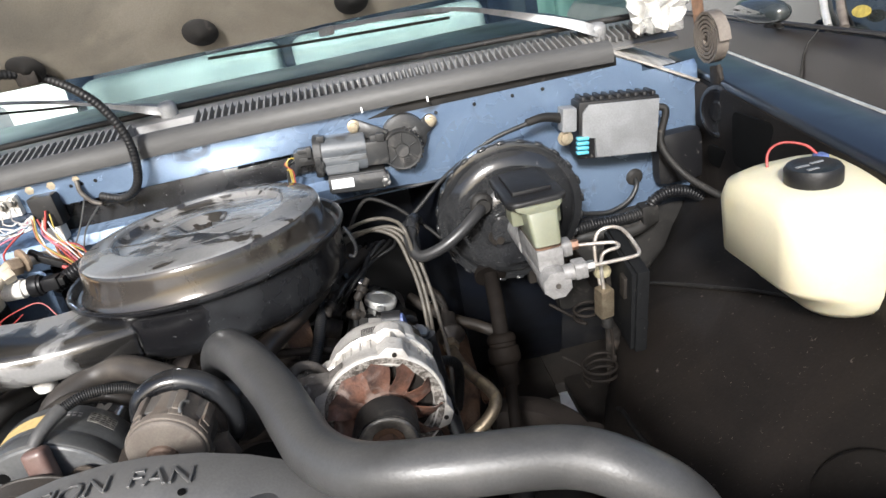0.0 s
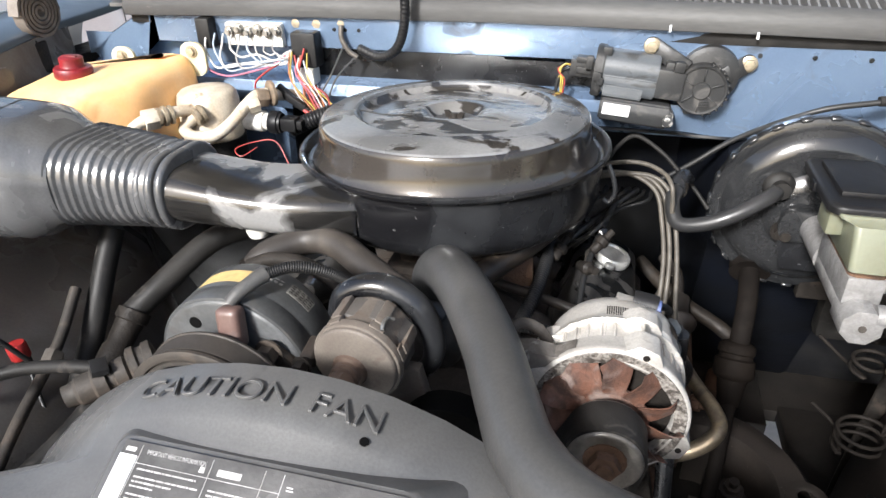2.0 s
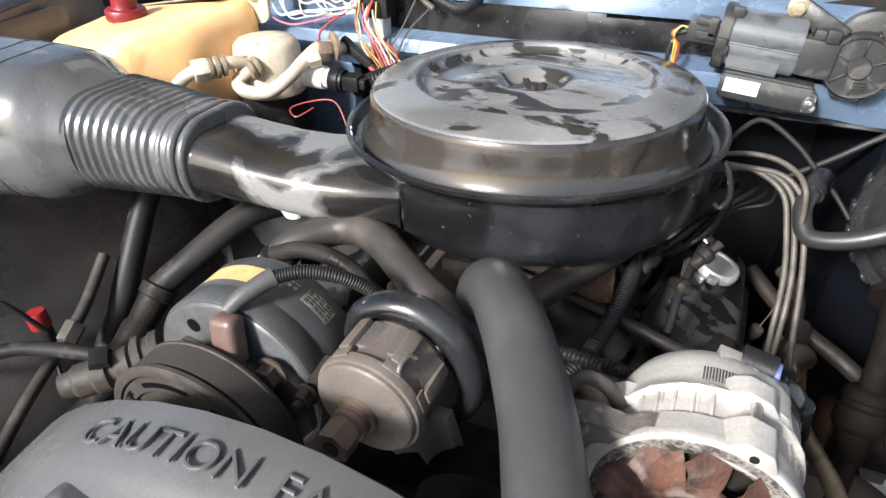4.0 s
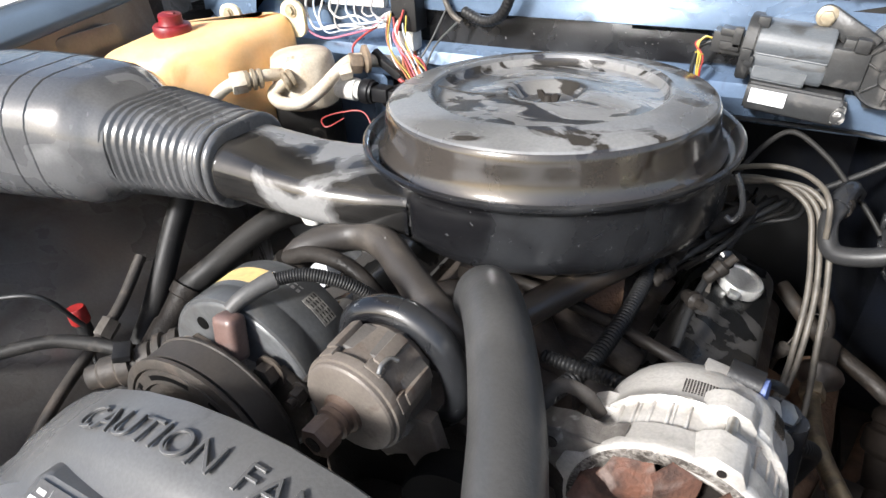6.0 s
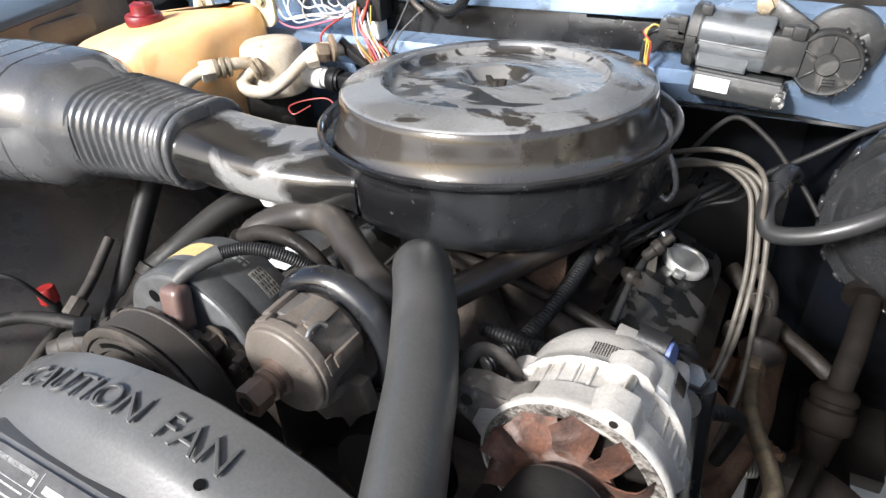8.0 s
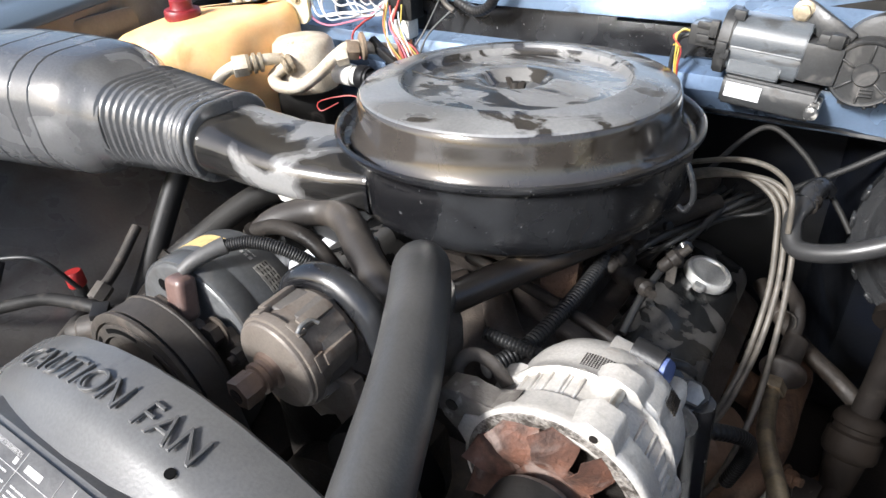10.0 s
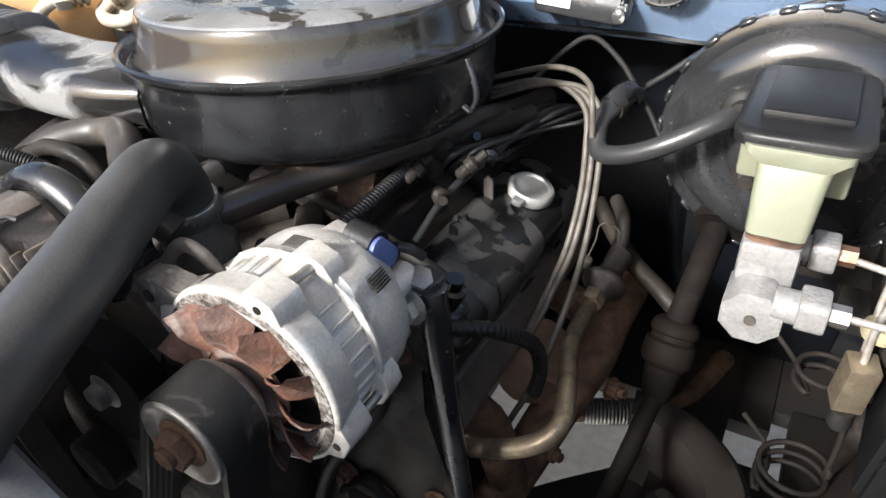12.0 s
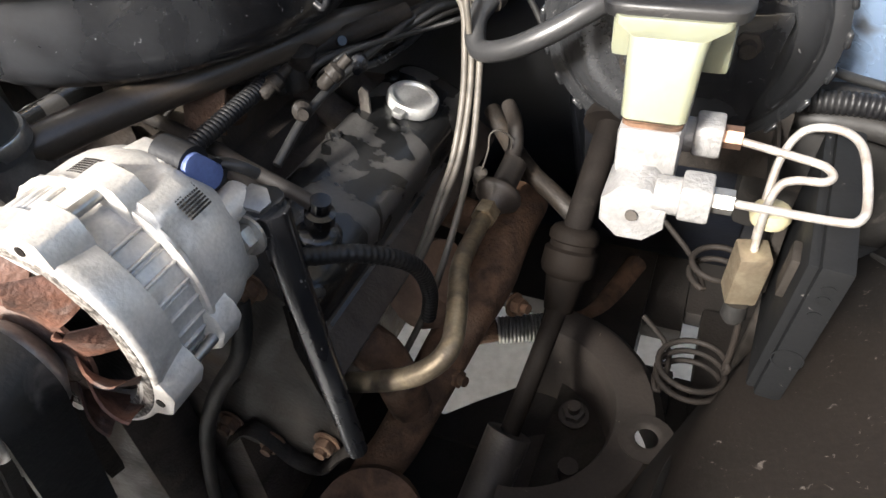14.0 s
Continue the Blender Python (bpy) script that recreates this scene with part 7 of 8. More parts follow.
# ---- junction block, relay and loose wiring on the firewall ----
jb = thing("junction_block", (-0.76, 1.29, 1.15), "stud junction block with white corroded terminals and wires", "junction block")
bm = B()
box(bm, (-0.80, 1.278, 1.165), (-0.69, 1.302, 1.205), 0.004)
part("base", bm, WHITE_PLASTIC, jb, "chalky white terminal base")
for i in range(6):
    bm = B()
    hexbolt(bm, (-0.79 + i * 0.0185, 1.278, 1.19 + 0.004 * (i % 2)), (0, -1, 0), 0.008, 0.006, 0.006)
    part("terminal", bm, STEEL, jb, "corroded stud terminal")
bm = B()
box(bm, (-0.852, 1.265, 1.16), (-0.825, 1.302, 1.212), 0.004)
part("fuse_holder", bm, PLASTIC, jb)
random.seed(11)
PALE = {"pale blue": mat("pale_blue_wire_sleeve", (0.42, 0.48, 0.56), None, (0.4, 0.55), 0, 40, 300, 0.02), "grey": mat("grey_wire_sleeve", (0.35, 0.34, 0.33), None, (0.4, 0.55), 0, 40, 300, 0.02)}
for i, c in enumerate(("white", "pale blue", "white", "white", "grey", "pale blue", "white", "white", "grey")):
    bm = B()
    x = -0.835 + i * 0.0165
    low = 1.132 + 0.0030 * i + random.uniform(-0.012, 0.012)
    fan = random.uniform(-0.008, 0.010)
    sweep(bm, [V(x, 1.272, 1.186), V(x + 0.002, 1.258, 1.168), V(x + 0.008 + fan, 1.252 - 0.6 * abs(fan), 0.5 * (1.168 + low)), V(x + 0.022 + 1.5 * fan, 1.250 - 0.5 * abs(fan), low), V(min(-0.690, x + 0.055 + fan), 1.252, low + 0.004 + random.uniform(-0.003, 0.003)), V(-0.680 + random.uniform(-0.008, 0.008), 1.255, 1.150 + random.uniform(-0.008, 0.010)), V(-0.665, 1.258, 1.166)], random.choice((0.0013, 0.0016, 0.0019)), 8, 6)
    part("wire", bm, PALE.get(c) or WIRES[c], jb, c + " wire")
bm = B()
sweep(bm, [V(-0.838, 1.265, 1.165), V(-0.83, 1.25, 1.13), V(-0.79, 1.246, 1.118), V(-0.74, 1.25, 1.128), V(-0.70, 1.252, 1.140), V(-0.675, 1.255, 1.158)], 0.0018, 8, 6)
part("wire", bm, WIRES["pink"], jb, "pink wire")
bm = B()
sweep(bm, [V(-0.69, 1.254, 1.142), V(-0.715, 1.25, 1.128), V(-0.738, 1.248, 1.108), V(-0.735, 1.245, 1.085), V(-0.72, 1.24, 1.07)], 0.0018, 8, 6)
part("wire", bm, WIRES["red"], jb, "red wire")
for i, c in enumerate(("white", "orange", "yellow", "red", "pink", "white", "orange", "pale blue", "red", "yellow")):
    bm = B()
    x = -0.672 + 0.004 * i
    sweep(bm, [V(x, 1.257, 1.160 + random.uniform(-0.01, 0.01)), V(x + random.uniform(-0.010, 0.012), 1.246, 1.128 + random.uniform(-0.008, 0.008)), V(-0.655 + 0.0055 * i + random.uniform(-0.008, 0.008), 1.240, 1.100), V(-0.640 + 0.006 * i, 1.236, 1.078), V(-0.622 + 0.005 * i, 1.232, 1.058)], 0.0014 if c != "red" else 0.0019, 8, 5)
    part("wire", bm, PALE.get(c) or WIRES[c], jb, c + " wire")
for p, rot in (((-0.672, 1.236, 1.094), 38), ((-0.655, 1.232, 1.083), 32)):
    bm = B()
    M = Matrix.Translation(p) @ Euler((0, radians(rot), 0)).to_matrix().to_4x4()
    box(bm, (-0.022, -0.006, -0.0065), (0.020, 0.006, 0.0065), 0.002, M)
    box(bm, (0.018, -0.004, -0.0045), (0.027, 0.004, 0.0045), 0.0015, M)
    part("splice_plug", bm, PLASTIC, jb, "small black splice connector")
bm = B()
sweep(bm, [V(-0.640, 1.230, 1.070), V(-0.625, 1.228, 1.062), V(-0.605, 1.226, 1.060)], 0.0042, 10, 4)
part("wire", bm, WIRES["red"], jb, "thick red wire")

rl = thing("relay", (-0.645, 1.28, 1.11), "black relay hung by two zinc bolts", "relay")
bm = B()
box(bm, (-0.668, 1.262, 1.135), (-0.622, 1.298, 1.195), 0.005)
part("case", bm, PLASTIC, rl)
bm = B()
box(bm, (-0.66, 1.262, 1.105), (-0.63, 1.29, 1.135), 0.003)
part("plug", bm, WHITE_PLASTIC, rl)
bm = B()
box(bm, (-0.675, 1.294, 1.19), (-0.615, 1.300, 1.212), 0.002)
part("tab", bm, STEEL, rl)
for x in (-0.667, -0.628):
    bm = B()
    hexbolt(bm, (x, 1.296, 1.205), (0, -1, 0), 0.0085, 0.006)
    part("bolt", bm, ZINC, rl)
bm = B()
for k in range(4):
    sweep(bm, [V(-0.655 + 0.007 * k, 1.27, 1.107), V(-0.65 + 0.01 * k, 1.262, 1.08 - 0.004 * k), V(-0.62 + 0.012 * k, 1.25, 1.068), V(-0.57 + 0.01 * k, 1.24, 1.075)], 0.0026, 6, 5)
pieces("lead", bm, WIRES["orange"], rl, "orange leads")

hw = thing("hood_harness", (-0.52, 1.25, 1.15), "ribbed black wire loom looping from firewall to hood", "wire loom")
bm = B()
sweep(bm, [hood_at(-0.62, 0.10, -0.02), hood_at(-0.45, 0.075, -0.03), V(-0.55, 1.235, 1.395), V(-0.485, 1.24, 1.345), V(-0.455, 1.245, 1.28), V(-0.455, 1.25, 1.22), V(-0.475, 1.262, 1.175), V(-0.51, 1.275, 1.158), V(-0.55, 1.285, 1.168)], 0.0072, 10, 10, ribs=90, rib=0.14)
part("loom", bm, PLASTIC, hw, smooth=60)
bm = B()
box(bm, (-0.575, 1.215, 1.385), (-0.54, 1.24, 1.415), 0.004)
part("tie", bm, GREASE, hw)
bm = B()
sweep(bm, [V(-0.58, 1.285, 1.205), V(-0.578, 1.278, 1.185), V(-0.565, 1.275, 1.165), V(-0.55, 1.275, 1.155)], 0.0045, 8, 5)
part("ground_strap", bm, ALU_DIRTY, hw, "pale ground strap")
bm = B()
hexbolt(bm, (-0.582, 1.295, 1.207), (0, -1, 0), 0.007, 0.006)
lathe(bm, [(0.012, 0), (0.012, 0.01), (0, 0.01)], (-0.545, 1.30, 1.193), (0, -1, 0), 14)
part("stud", bm, ZINC, hw)
bm = B()
sweep(bm, [V(-0.575, 1.28, 1.175), V(-0.60, 1.26, 1.12), V(-0.625, 1.24, 1.08)], 0.0016, 6, 5)
sweep(bm, [V(-0.555, 1.275, 1.155), V(-0.585, 1.25, 1.12), V(-0.60, 1.235, 1.075)], 0.0016, 6, 5)
part("thin_wire", bm, WIRES["black"], hw)

lm = thing("main_loom", (-0.55, 1.2, 1.06), "thick ribbed black loom behind the air cleaner", "wire loom")
bm = B()
sweep(bm, [V(-0.66, 1.21, 1.04), V(-0.60, 1.225, 1.065), V(-0.53, 1.245, 1.08), V(-0.44, 1.262, 1.085), V(-0.35, 1.275, 1.085)], 0.013, 12, 10, ribs=52, rib=0.14)
part("loom", bm, PLASTIC, lm, smooth=60)
bm = B()
sweep(bm, [V(-0.69, 1.14, 1.03), V(-0.71, 1.12, 1.02), V(-0.725, 1.13, 1.028), V(-0.70, 1.15, 1.035), V(-0.665, 1.16, 1.035), V(-0.64, 1.15, 1.0)], 0.0012, 6, 6)
part("loose_wire", bm, WIRES["red"], lm, "thin loose red wire")

# ---- spark plug wires ----
pw = thing("plug_wires", (0.0, 1.05, 0.75), "bundle of grey-brown spark plug wires", "plug wires")
for i, (o, q) in enumerate((((0.011, 0.0, 0.002), (0.010, 0.0, 0.0)), ((0.001, 0.003, 0.0), (-0.004, 0.004, -0.002)), ((-0.007, 0.004, -0.003), (-0.012, 0.006, -0.004)))):
    o, q = Vector(o), Vector(q)
    bm = B()
    ends = [V(0.004, 1.0, 0.833) + q * 0.2, V(-0.005, 0.955, 0.775), V(-0.028, 0.925, 0.715)] if i == 0 else [V(-0.008 - 0.006 * i, 1.030, 0.850), V(-0.016 - 0.006 * i, 1.008, 0.818), V(-0.030 - 0.004 * i, 0.99, 0.785)]
    sweep(bm, [V(-0.17, 1.19, 0.988 + 0.006 * i), V(-0.11, 1.185, 1.014 + 0.003 * i), V(-0.062, 1.175, 1.022) + o, V(-0.030, 1.158, 1.006) + o, V(-0.018, 1.132, 0.972) + o, V(-0.010, 1.098, 0.928) + o, V(-0.005, 1.06, 0.880) + q] + ends, 0.0036, 12, 6)
    part("wire", bm, WIRE_GREY, pw)
bm = B()
sweep(bm, [V(-0.20, 1.195, 1.0), V(-0.165, 1.19, 1.015), V(-0.098, 1.18, 1.039), V(-0.058, 1.17, 1.044), V(-0.031, 1.15, 1.039), V(-0.020, 1.13, 1.030), V(-0.016, 1.124, 1.012), V(-0.014, 1.122, 0.99)], 0.0034, 12, 6)
part("wire", bm, WIRE_GREY, pw)

ds = thing("dipstick", (-0.02, 1.157, 0.75), "steel dipstick with a looped handle", "dipstick")
bm = B()
sweep(bm, [V(-0.020, 1.157, 0.802), V(-0.015, 1.157, 0.817), V(-0.010, 1.157, 0.835), V(-0.007, 1.157, 0.856), V(0.004, 1.157, 0.863), V(0.016, 1.157, 0.857), V(0.019, 1.157, 0.844), V(0.015, 1.157, 0.836)], 0.0011, 8, 6)
part("handle", bm, ALU_DIRTY, ds)
bm = B()
lathe(bm, [(0.004, -0.02), (0.008, -0.012), (0.0095, -0.004), (0.0085, 0.003), (0.004, 0.006), (0, 0.006)], (-0.021, 1.157, 0.800), (0.3, 0, 1), 18)
part("stopper", bm, ALU_DIRTY, ds)
bm = B()
sweep(bm, [V(-0.025, 1.157, 0.787), V(-0.034, 1.15, 0.755), V(-0.05, 1.13, 0.70)], 0.004, 10, 4)
part("tube", bm, GREASE, ds)

# thin vacuum lines behind the air cleaner
vl = thing("vacuum_line", (0.0, 1.2, 1.0), "thin grey vacuum line arching off the booster", "vacuum line")
bm = B()
sweep(bm, [V(-0.13, 1.21, 1.0), V(-0.10, 1.26, 1.035), V(-0.072, 1.28, 1.048), V(-0.03, 1.26, 1.03), V(0.0, 1.235, 1.008), V(0.025, 1.21, 0.99), V(0.045, 1.19, 0.97)], 0.0036, 8, 6)
part("tube", bm, RUBBER, vl)

# dipstick and air tube
at = thing("air_injection_tube", (0.0, 1.0, 0.75), "bent yellowed steel tube with a brass fitting", "steel tube")
bm = B()
sweep(bm, [V(0.018, 1.10, 0.812), V(0.016, 1.07, 0.808), V(0.019, 1.02, 0.813), V(0.026, 0.97, 0.822), V(0.039, 0.93, 0.826), V(0.051, 0.895, 0.830), V(0.057, 0.866, 0.828), V(0.047, 0.85, 0.817), V(0.021, 0.843, 0.798), V(-0.026, 0.84, 0.776), V(-0.07, 0.845, 0.755)], 0.0098, 14, 7)
part("tube", bm, TUBE_STEEL, at)
bm = B()
lathe(bm, [(0.012, -0.016), (0.015, -0.010), (0.023, -0.002), (0.0265, 0.001), (0.0275, 0.005), (0.026, 0.009), (0.018, 0.013), (0.0145, 0.02), (0.0145, 0.055), (0, 0.055)], (0.020, 1.097, 0.812), (0.08, 0.9, 0.25), 28)
sweep(bm, [V(0.017, 1.14, 0.822), V(0.02, 1.165, 0.835), V(0.018, 1.175, 0.848), V(0.012, 1.19, 0.858), V(-0.005, 1.22, 0.86)], 0.0092, 12, 5)
part("check_valve", bm, mat("dark_dirty_check_valve", (0.03, 0.024, 0.02), (0.018, 0.015, 0.013), (0.5, 0.65), 0.0, 30, 300, 0.2), at, "dark dirty check valve with a flange")
bm = B()
slab(bm, ngon(6, 0.0145), (0.0, 0.97, 0.05), 0.02, (0.016, 1.062, 0.808), bev=0.002)
part("fitting_nut", bm, BRASS, at)
bm = B()
sweep(bm, [V(-0.04, 1.257, 0.829), V(0.002, 1.21, 0.811), V(0.04, 1.17, 0.802), V(0.075, 1.145, 0.795), V(0.10, 1.13, 0.785), V(0.115, 1.135, 0.77)], 0.0115, 12, 6)
part("heat_sleeve", bm, mat("scorched_brown_sleeve", (0.024, 0.0175, 0.0125), (0.014, 0.011, 0.0085), (0.5, 0.7), 0.1, 50, 300, 0.4), at, "brown wrapped heat sleeve")

# ---- steering shaft ----
st = thing("steering_shaft", (0.1, 1.0, 0.55), "dirty brown-black steering shaft with a rubber coupling", "steering shaft")
bm = B()
sweep(bm, [V(0.128, 1.24, 0.90), V(0.120, 1.14, 0.845), V(0.112, 1.09, 0.79)], 0.0150, 16, 3)
sweep(bm, [V(0.130, 1.29, 0.925), V(0.124, 1.185, 0.87)], lambda s: 0.027 + (0.004 if s > 0.9 else 0.0), 20, 8)
sweep(bm, [V(0.108, 1.05, 0.715), V(0.095, 0.985, 0.655), V(0.085, 0.94, 0.61)], 0.0115, 14, 3)
part("shaft", bm, mat("grimy_brown_black_shaft", (0.011, 0.009, 0.0078), (0.007, 0.0058, 0.0052), (0.65, 0.8), 0, 14, 260, 0.2, spec=0.05, c3=(0.02, 0.017, 0.014), scale3=40, edge3=(0.62, 0.72)), st)
bm = B()
sweep(bm, [V(0.085, 0.94, 0.612), V(0.06, 0.83, 0.51), V(0.03, 0.7, 0.40)], 0.026, 16, 3)
part("outer_tube", bm, mat("dusty_brown_shaft_tube", (0.04, 0.033, 0.028), (0.025, 0.021, 0.018), (0.5, 0.7), 0, 14, 260, 0.2, c3=(0.1, 0.085, 0.07), scale3=40, edge3=(0.62, 0.72)), st)
bm = B()
lathe(bm, [(0.016, 0), (0.024, 0.004), (0.0275, 0.010), (0.0275, 0.018), (0.025, 0.020), (0.025, 0.026), (0.0295, 0.029), (0.0305, 0.05), (0.028, 0.056), (0.022, 0.06), (0.0165, 0.10), (0, 0.10)], (0.112, 1.10, 0.795), (-0.04, -0.42, -0.75), 28)
part("coupling", bm, mat("dirty_black_coupling_rubber", (0.010, 0.0078, 0.0064), (0.006, 0.0048, 0.0041), (0.65, 0.8), 0, 25, 300, 0.2, spec=0.05), st)

# frame tower and control arm with holes, seen low beside the shaft
tw = thing("suspension_tower", (0.22, 0.9, 0.4), "dark dirty pressed steel suspension tower with round holes", "suspension tower")
TOWER_DUST = mat("dusty_brown_tower_steel", (0.042, 0.034, 0.029), (0.026, 0.0215, 0.0185), (0.55, 0.75), 0, 8, 240, 0.2, spec=0.3, c3=(0.2, 0.17, 0.14), scale3=90, edge3=(0.69, 0.76), rough3=0.95)
bm = B()
TC = V(0.083, 0.99, 0.0)
rows = []
for r, z in ((0.106, 0.48), (0.106, 0.60), (0.110, 0.61), (0.125, 0.613), (0.152, 0.612), (0.164, 0.598), (0.172, 0.47)):
    rows.append([TC + V(r * math.cos(radians(a)), 1.04 * r * math.sin(radians(a)), z) for a in range(-85, 100, 5)])
sheet(bm, rows)
bm.faces.ensure_lookup_table()
hole_at = V(0.2285, 0.9815, 0.6125)
near = [f for f in bm.faces if (f.calc_center_median() - hole_at).length < 0.022]
hole_mid = V(0.2285, 0.9815, 0.6125)
bmesh.ops.delete(bm, geom=near, context="FACES")
part("shell", thicken(bm, 0.005), TOWER_DUST, tw)
bm = B()
sheet(bm, [[hole_mid + V(r * math.cos(radians(a)), r * math.sin(radians(a)), z) for a in range(0, 361, 15)] for r, z in ((0.0125, 0.001), (0.015, 0.003), (0.021, 0.003), (0.031, 0.0015))])
part("hole_rim", thicken(bm, 0.003), TOWER_DUST, tw, "rim of a round drain hole")
bm = B()
hexbolt(bm, (0.14, 1.03, 0.55), (0, -0.2, 1), 0.014, 0.012, 0.012)
lathe(bm, [(0.0, 0), (0.07, 0.0), (0.075, -0.008), (0.075, -0.05), (0, -0.05)], (0.135, 0.96, 0.50), (0, 0, 1), 32)
lathe(bm, [(0.012, 0), (0.012, 0.04), (0, 0.04)], (0.15, 0.965, 0.50), (0, 0, 1), 14)
part("spring_cup", bm, TOWER_DUST, tw)
bm = B()
loft(bm, [[V(0.322, 1.075, z) + V(dx, dy, 0) for dx, dy in ((-w, -0.004), (0.03, -0.004), (0.03, 0.004), (-w, 0.004))] for z, w in ((0.46, 0.03), (0.56, 0.028), (0.68, 0.022), (0.80, 0.014))])
bmesh.ops.bevel(bm, geom=bm.edges[:], offset=0.003, segments=1, affect="EDGES")
part("hose_bracket", bm, GREASE, tw, "dark upright bracket plate")

# ---- lower details at the alternator side ----
rod = thing("alternator_brace", (-0.04, 0.84, 0.7), "black steel brace rod behind the alternator", "brace rod")
bm = B()
sweep(bm, [V(-0.024, 0.792, 1.01), V(-0.020, 0.790, 0.95), V(-0.013, 0.789, 0.86), V(-0.004, 0.788, 0.755)], lambda s: 0.0125 - 0.003 * s, 12, 3)
lathe(bm, [(0.0, 0), (0.016, 0), (0.016, 0.03), (0, 0.03)], (-0.034, 0.792, 0.985), (0, 0.1, 1), 16)
part("bar", bm, SATIN_BLACK, rod)
bm = B()
hexbolt(bm, (-0.034, 0.776, 1.0), (0, -1, 0.1), 0.011, 0.010, 0.006)
part("bolt", bm, STEEL, rod, "dull steel bolt")

ll = thing("engine_loom", (-0.12, 0.9, 0.95), "ribbed black wiring loom over the intake", "wire loom")
bm = B()
sweep(bm, [V(-0.215, 0.79, 0.955), V(-0.195, 0.84, 0.958), V(-0.183, 0.90, 0.968), V(-0.178, 0.96, 0.974), V(-0.177, 1.02, 0.977)], 0.0078, 12, 10, ribs=52, rib=0.17)
part("loom", bm, PLASTIC, ll, smooth=60)
bm = B()
sweep(bm, [V(-0.235, 0.825, 0.968), V(-0.20, 0.822, 0.970), V(-0.15, 0.815, 0.972), V(-0.11, 0.80, 0.972)], 0.0062, 10, 10, ribs=30, rib=0.18)
part("branch", bm, PLASTIC, ll, smooth=60)
bm = B()
sweep(bm, [V(-0.05, 0.83, 0.93), V(-0.01, 0.86, 0.92), V(0.012, 0.90, 0.88), V(0.01, 0.93, 0.82), V(0.0, 0.94, 0.77)], 0.007, 10, 10, ribs=40, rib=0.16)
part("branch", bm, PLASTIC, ll, smooth=60)
bm = B()
lathe(bm, [(0.010, 0), (0.014, 0.006), (0.014, 0.02), (0.011, 0.024), (0.011, 0.04), (0, 0.042)], (-0.178, 1.012, 0.972), (-0.3, 0.8, 0.4), 16)
lathe(bm, [(0.012, 0), (0.016, 0.004), (0.016, 0.018), (0.006, 0.026), (0, 0.026)], (-0.165, 1.045, 0.975), (0.2, -0.1, 1), 16)
sweep(bm, [V(-0.18, 1.03, 0.98), V(-0.15, 1.08, 0.985), V(-0.10, 1.16, 0.99)], 0.011, 8, 4)
part("connector", bm, GREASE, ll)

fr = thing("fuel_rail", (-0.14, 0.95, 0.92), "dirty steel bracket tube across the valve cover", "steel tube")
bm = B()
sweep(bm, [V(-0.34, 0.965, 0.945), V(-0.26, 0.94, 0.952), V(-0.19, 0.918, 0.952), V(-0.13, 0.902, 0.946), V(-0.085, 0.895, 0.936), V(-0.072, 0.894, 0.930)], 0.0068, 14, 5)
part("tube", bm, mat("brown_grimed_tube", (0.026, 0.021, 0.017), (0.016, 0.013, 0.011), (0.5, 0.7), 0, 20, 300, 0.2), fr)

# wiring and small fittings over the intake
ew = thing("injector_wiring", (-0.2, 1.05, 0.93), "dark tangled wiring and small fittings beside the throttle body", "wiring")
random.seed(21)
for i in range(9):
    bm = B()
    x, y = -0.20 + random.uniform(-0.03, 0.03), 1.02 + random.uniform(-0.05, 0.1)
    sweep(bm, [V(x - 0.06, y - 0.03, 0.945), V(x - 0.02, y, 0.975 + random.uniform(-0.01, 0.02)), V(x + 0.03, y + 0.05, 0.965 + random.uniform(-0.02, 0.02)), V(x + 0.06, y + 0.12, 0.95), V(x + 0.07, y + 0.2, 0.96)], random.choice((0.0025, 0.0035, 0.005)), 8, 5)
    part("wire", bm, (WIRES["black"], SATIN_BLACK, GREASE)[i % 3], ew)
for x, y, z, m_ in ((-0.165, 1.03, 0.972, GREASE), (-0.20, 1.06, 0.975, GREASE), (-0.22, 0.99, 0.955, RUST), (-0.15, 1.10, 0.965, GREASE), (-0.12, 1.16, 0.975, RUBBER)):
    bm = B()
    lathe(bm, [(0.010, 0), (0.013, 0.004), (0.013, 0.022), (0.008, 0.026), (0.008, 0.036), (0, 0.036)], (x, y, z - 0.02), (random.uniform(-0.5, 0.5), random.uniform(-0.5, 0.3), 1), 14)
    part("fitting", bm, m_, ew)
bm = B()
slab(bm, [(-0.02, -0.028), (0.018, -0.03), (0.022, 0.02), (0.006, 0.032), (-0.02, 0.024)], (0.3, -0.8, 0.5), 0.006, (-0.215, 0.955, 0.972), bev=0.002)
part("bracket", bm, RUST, ew, "bent brown bracket")
bm = B()
sweep(bm, [V(-0.13, 0.93, 0.935), V(-0.125, 0.99, 0.96), V(-0.11, 1.08, 0.975), V(-0.09, 1.18, 0.985)], 0.0045, 8, 5)
part("cable", bm, WIRES["black"], ew)

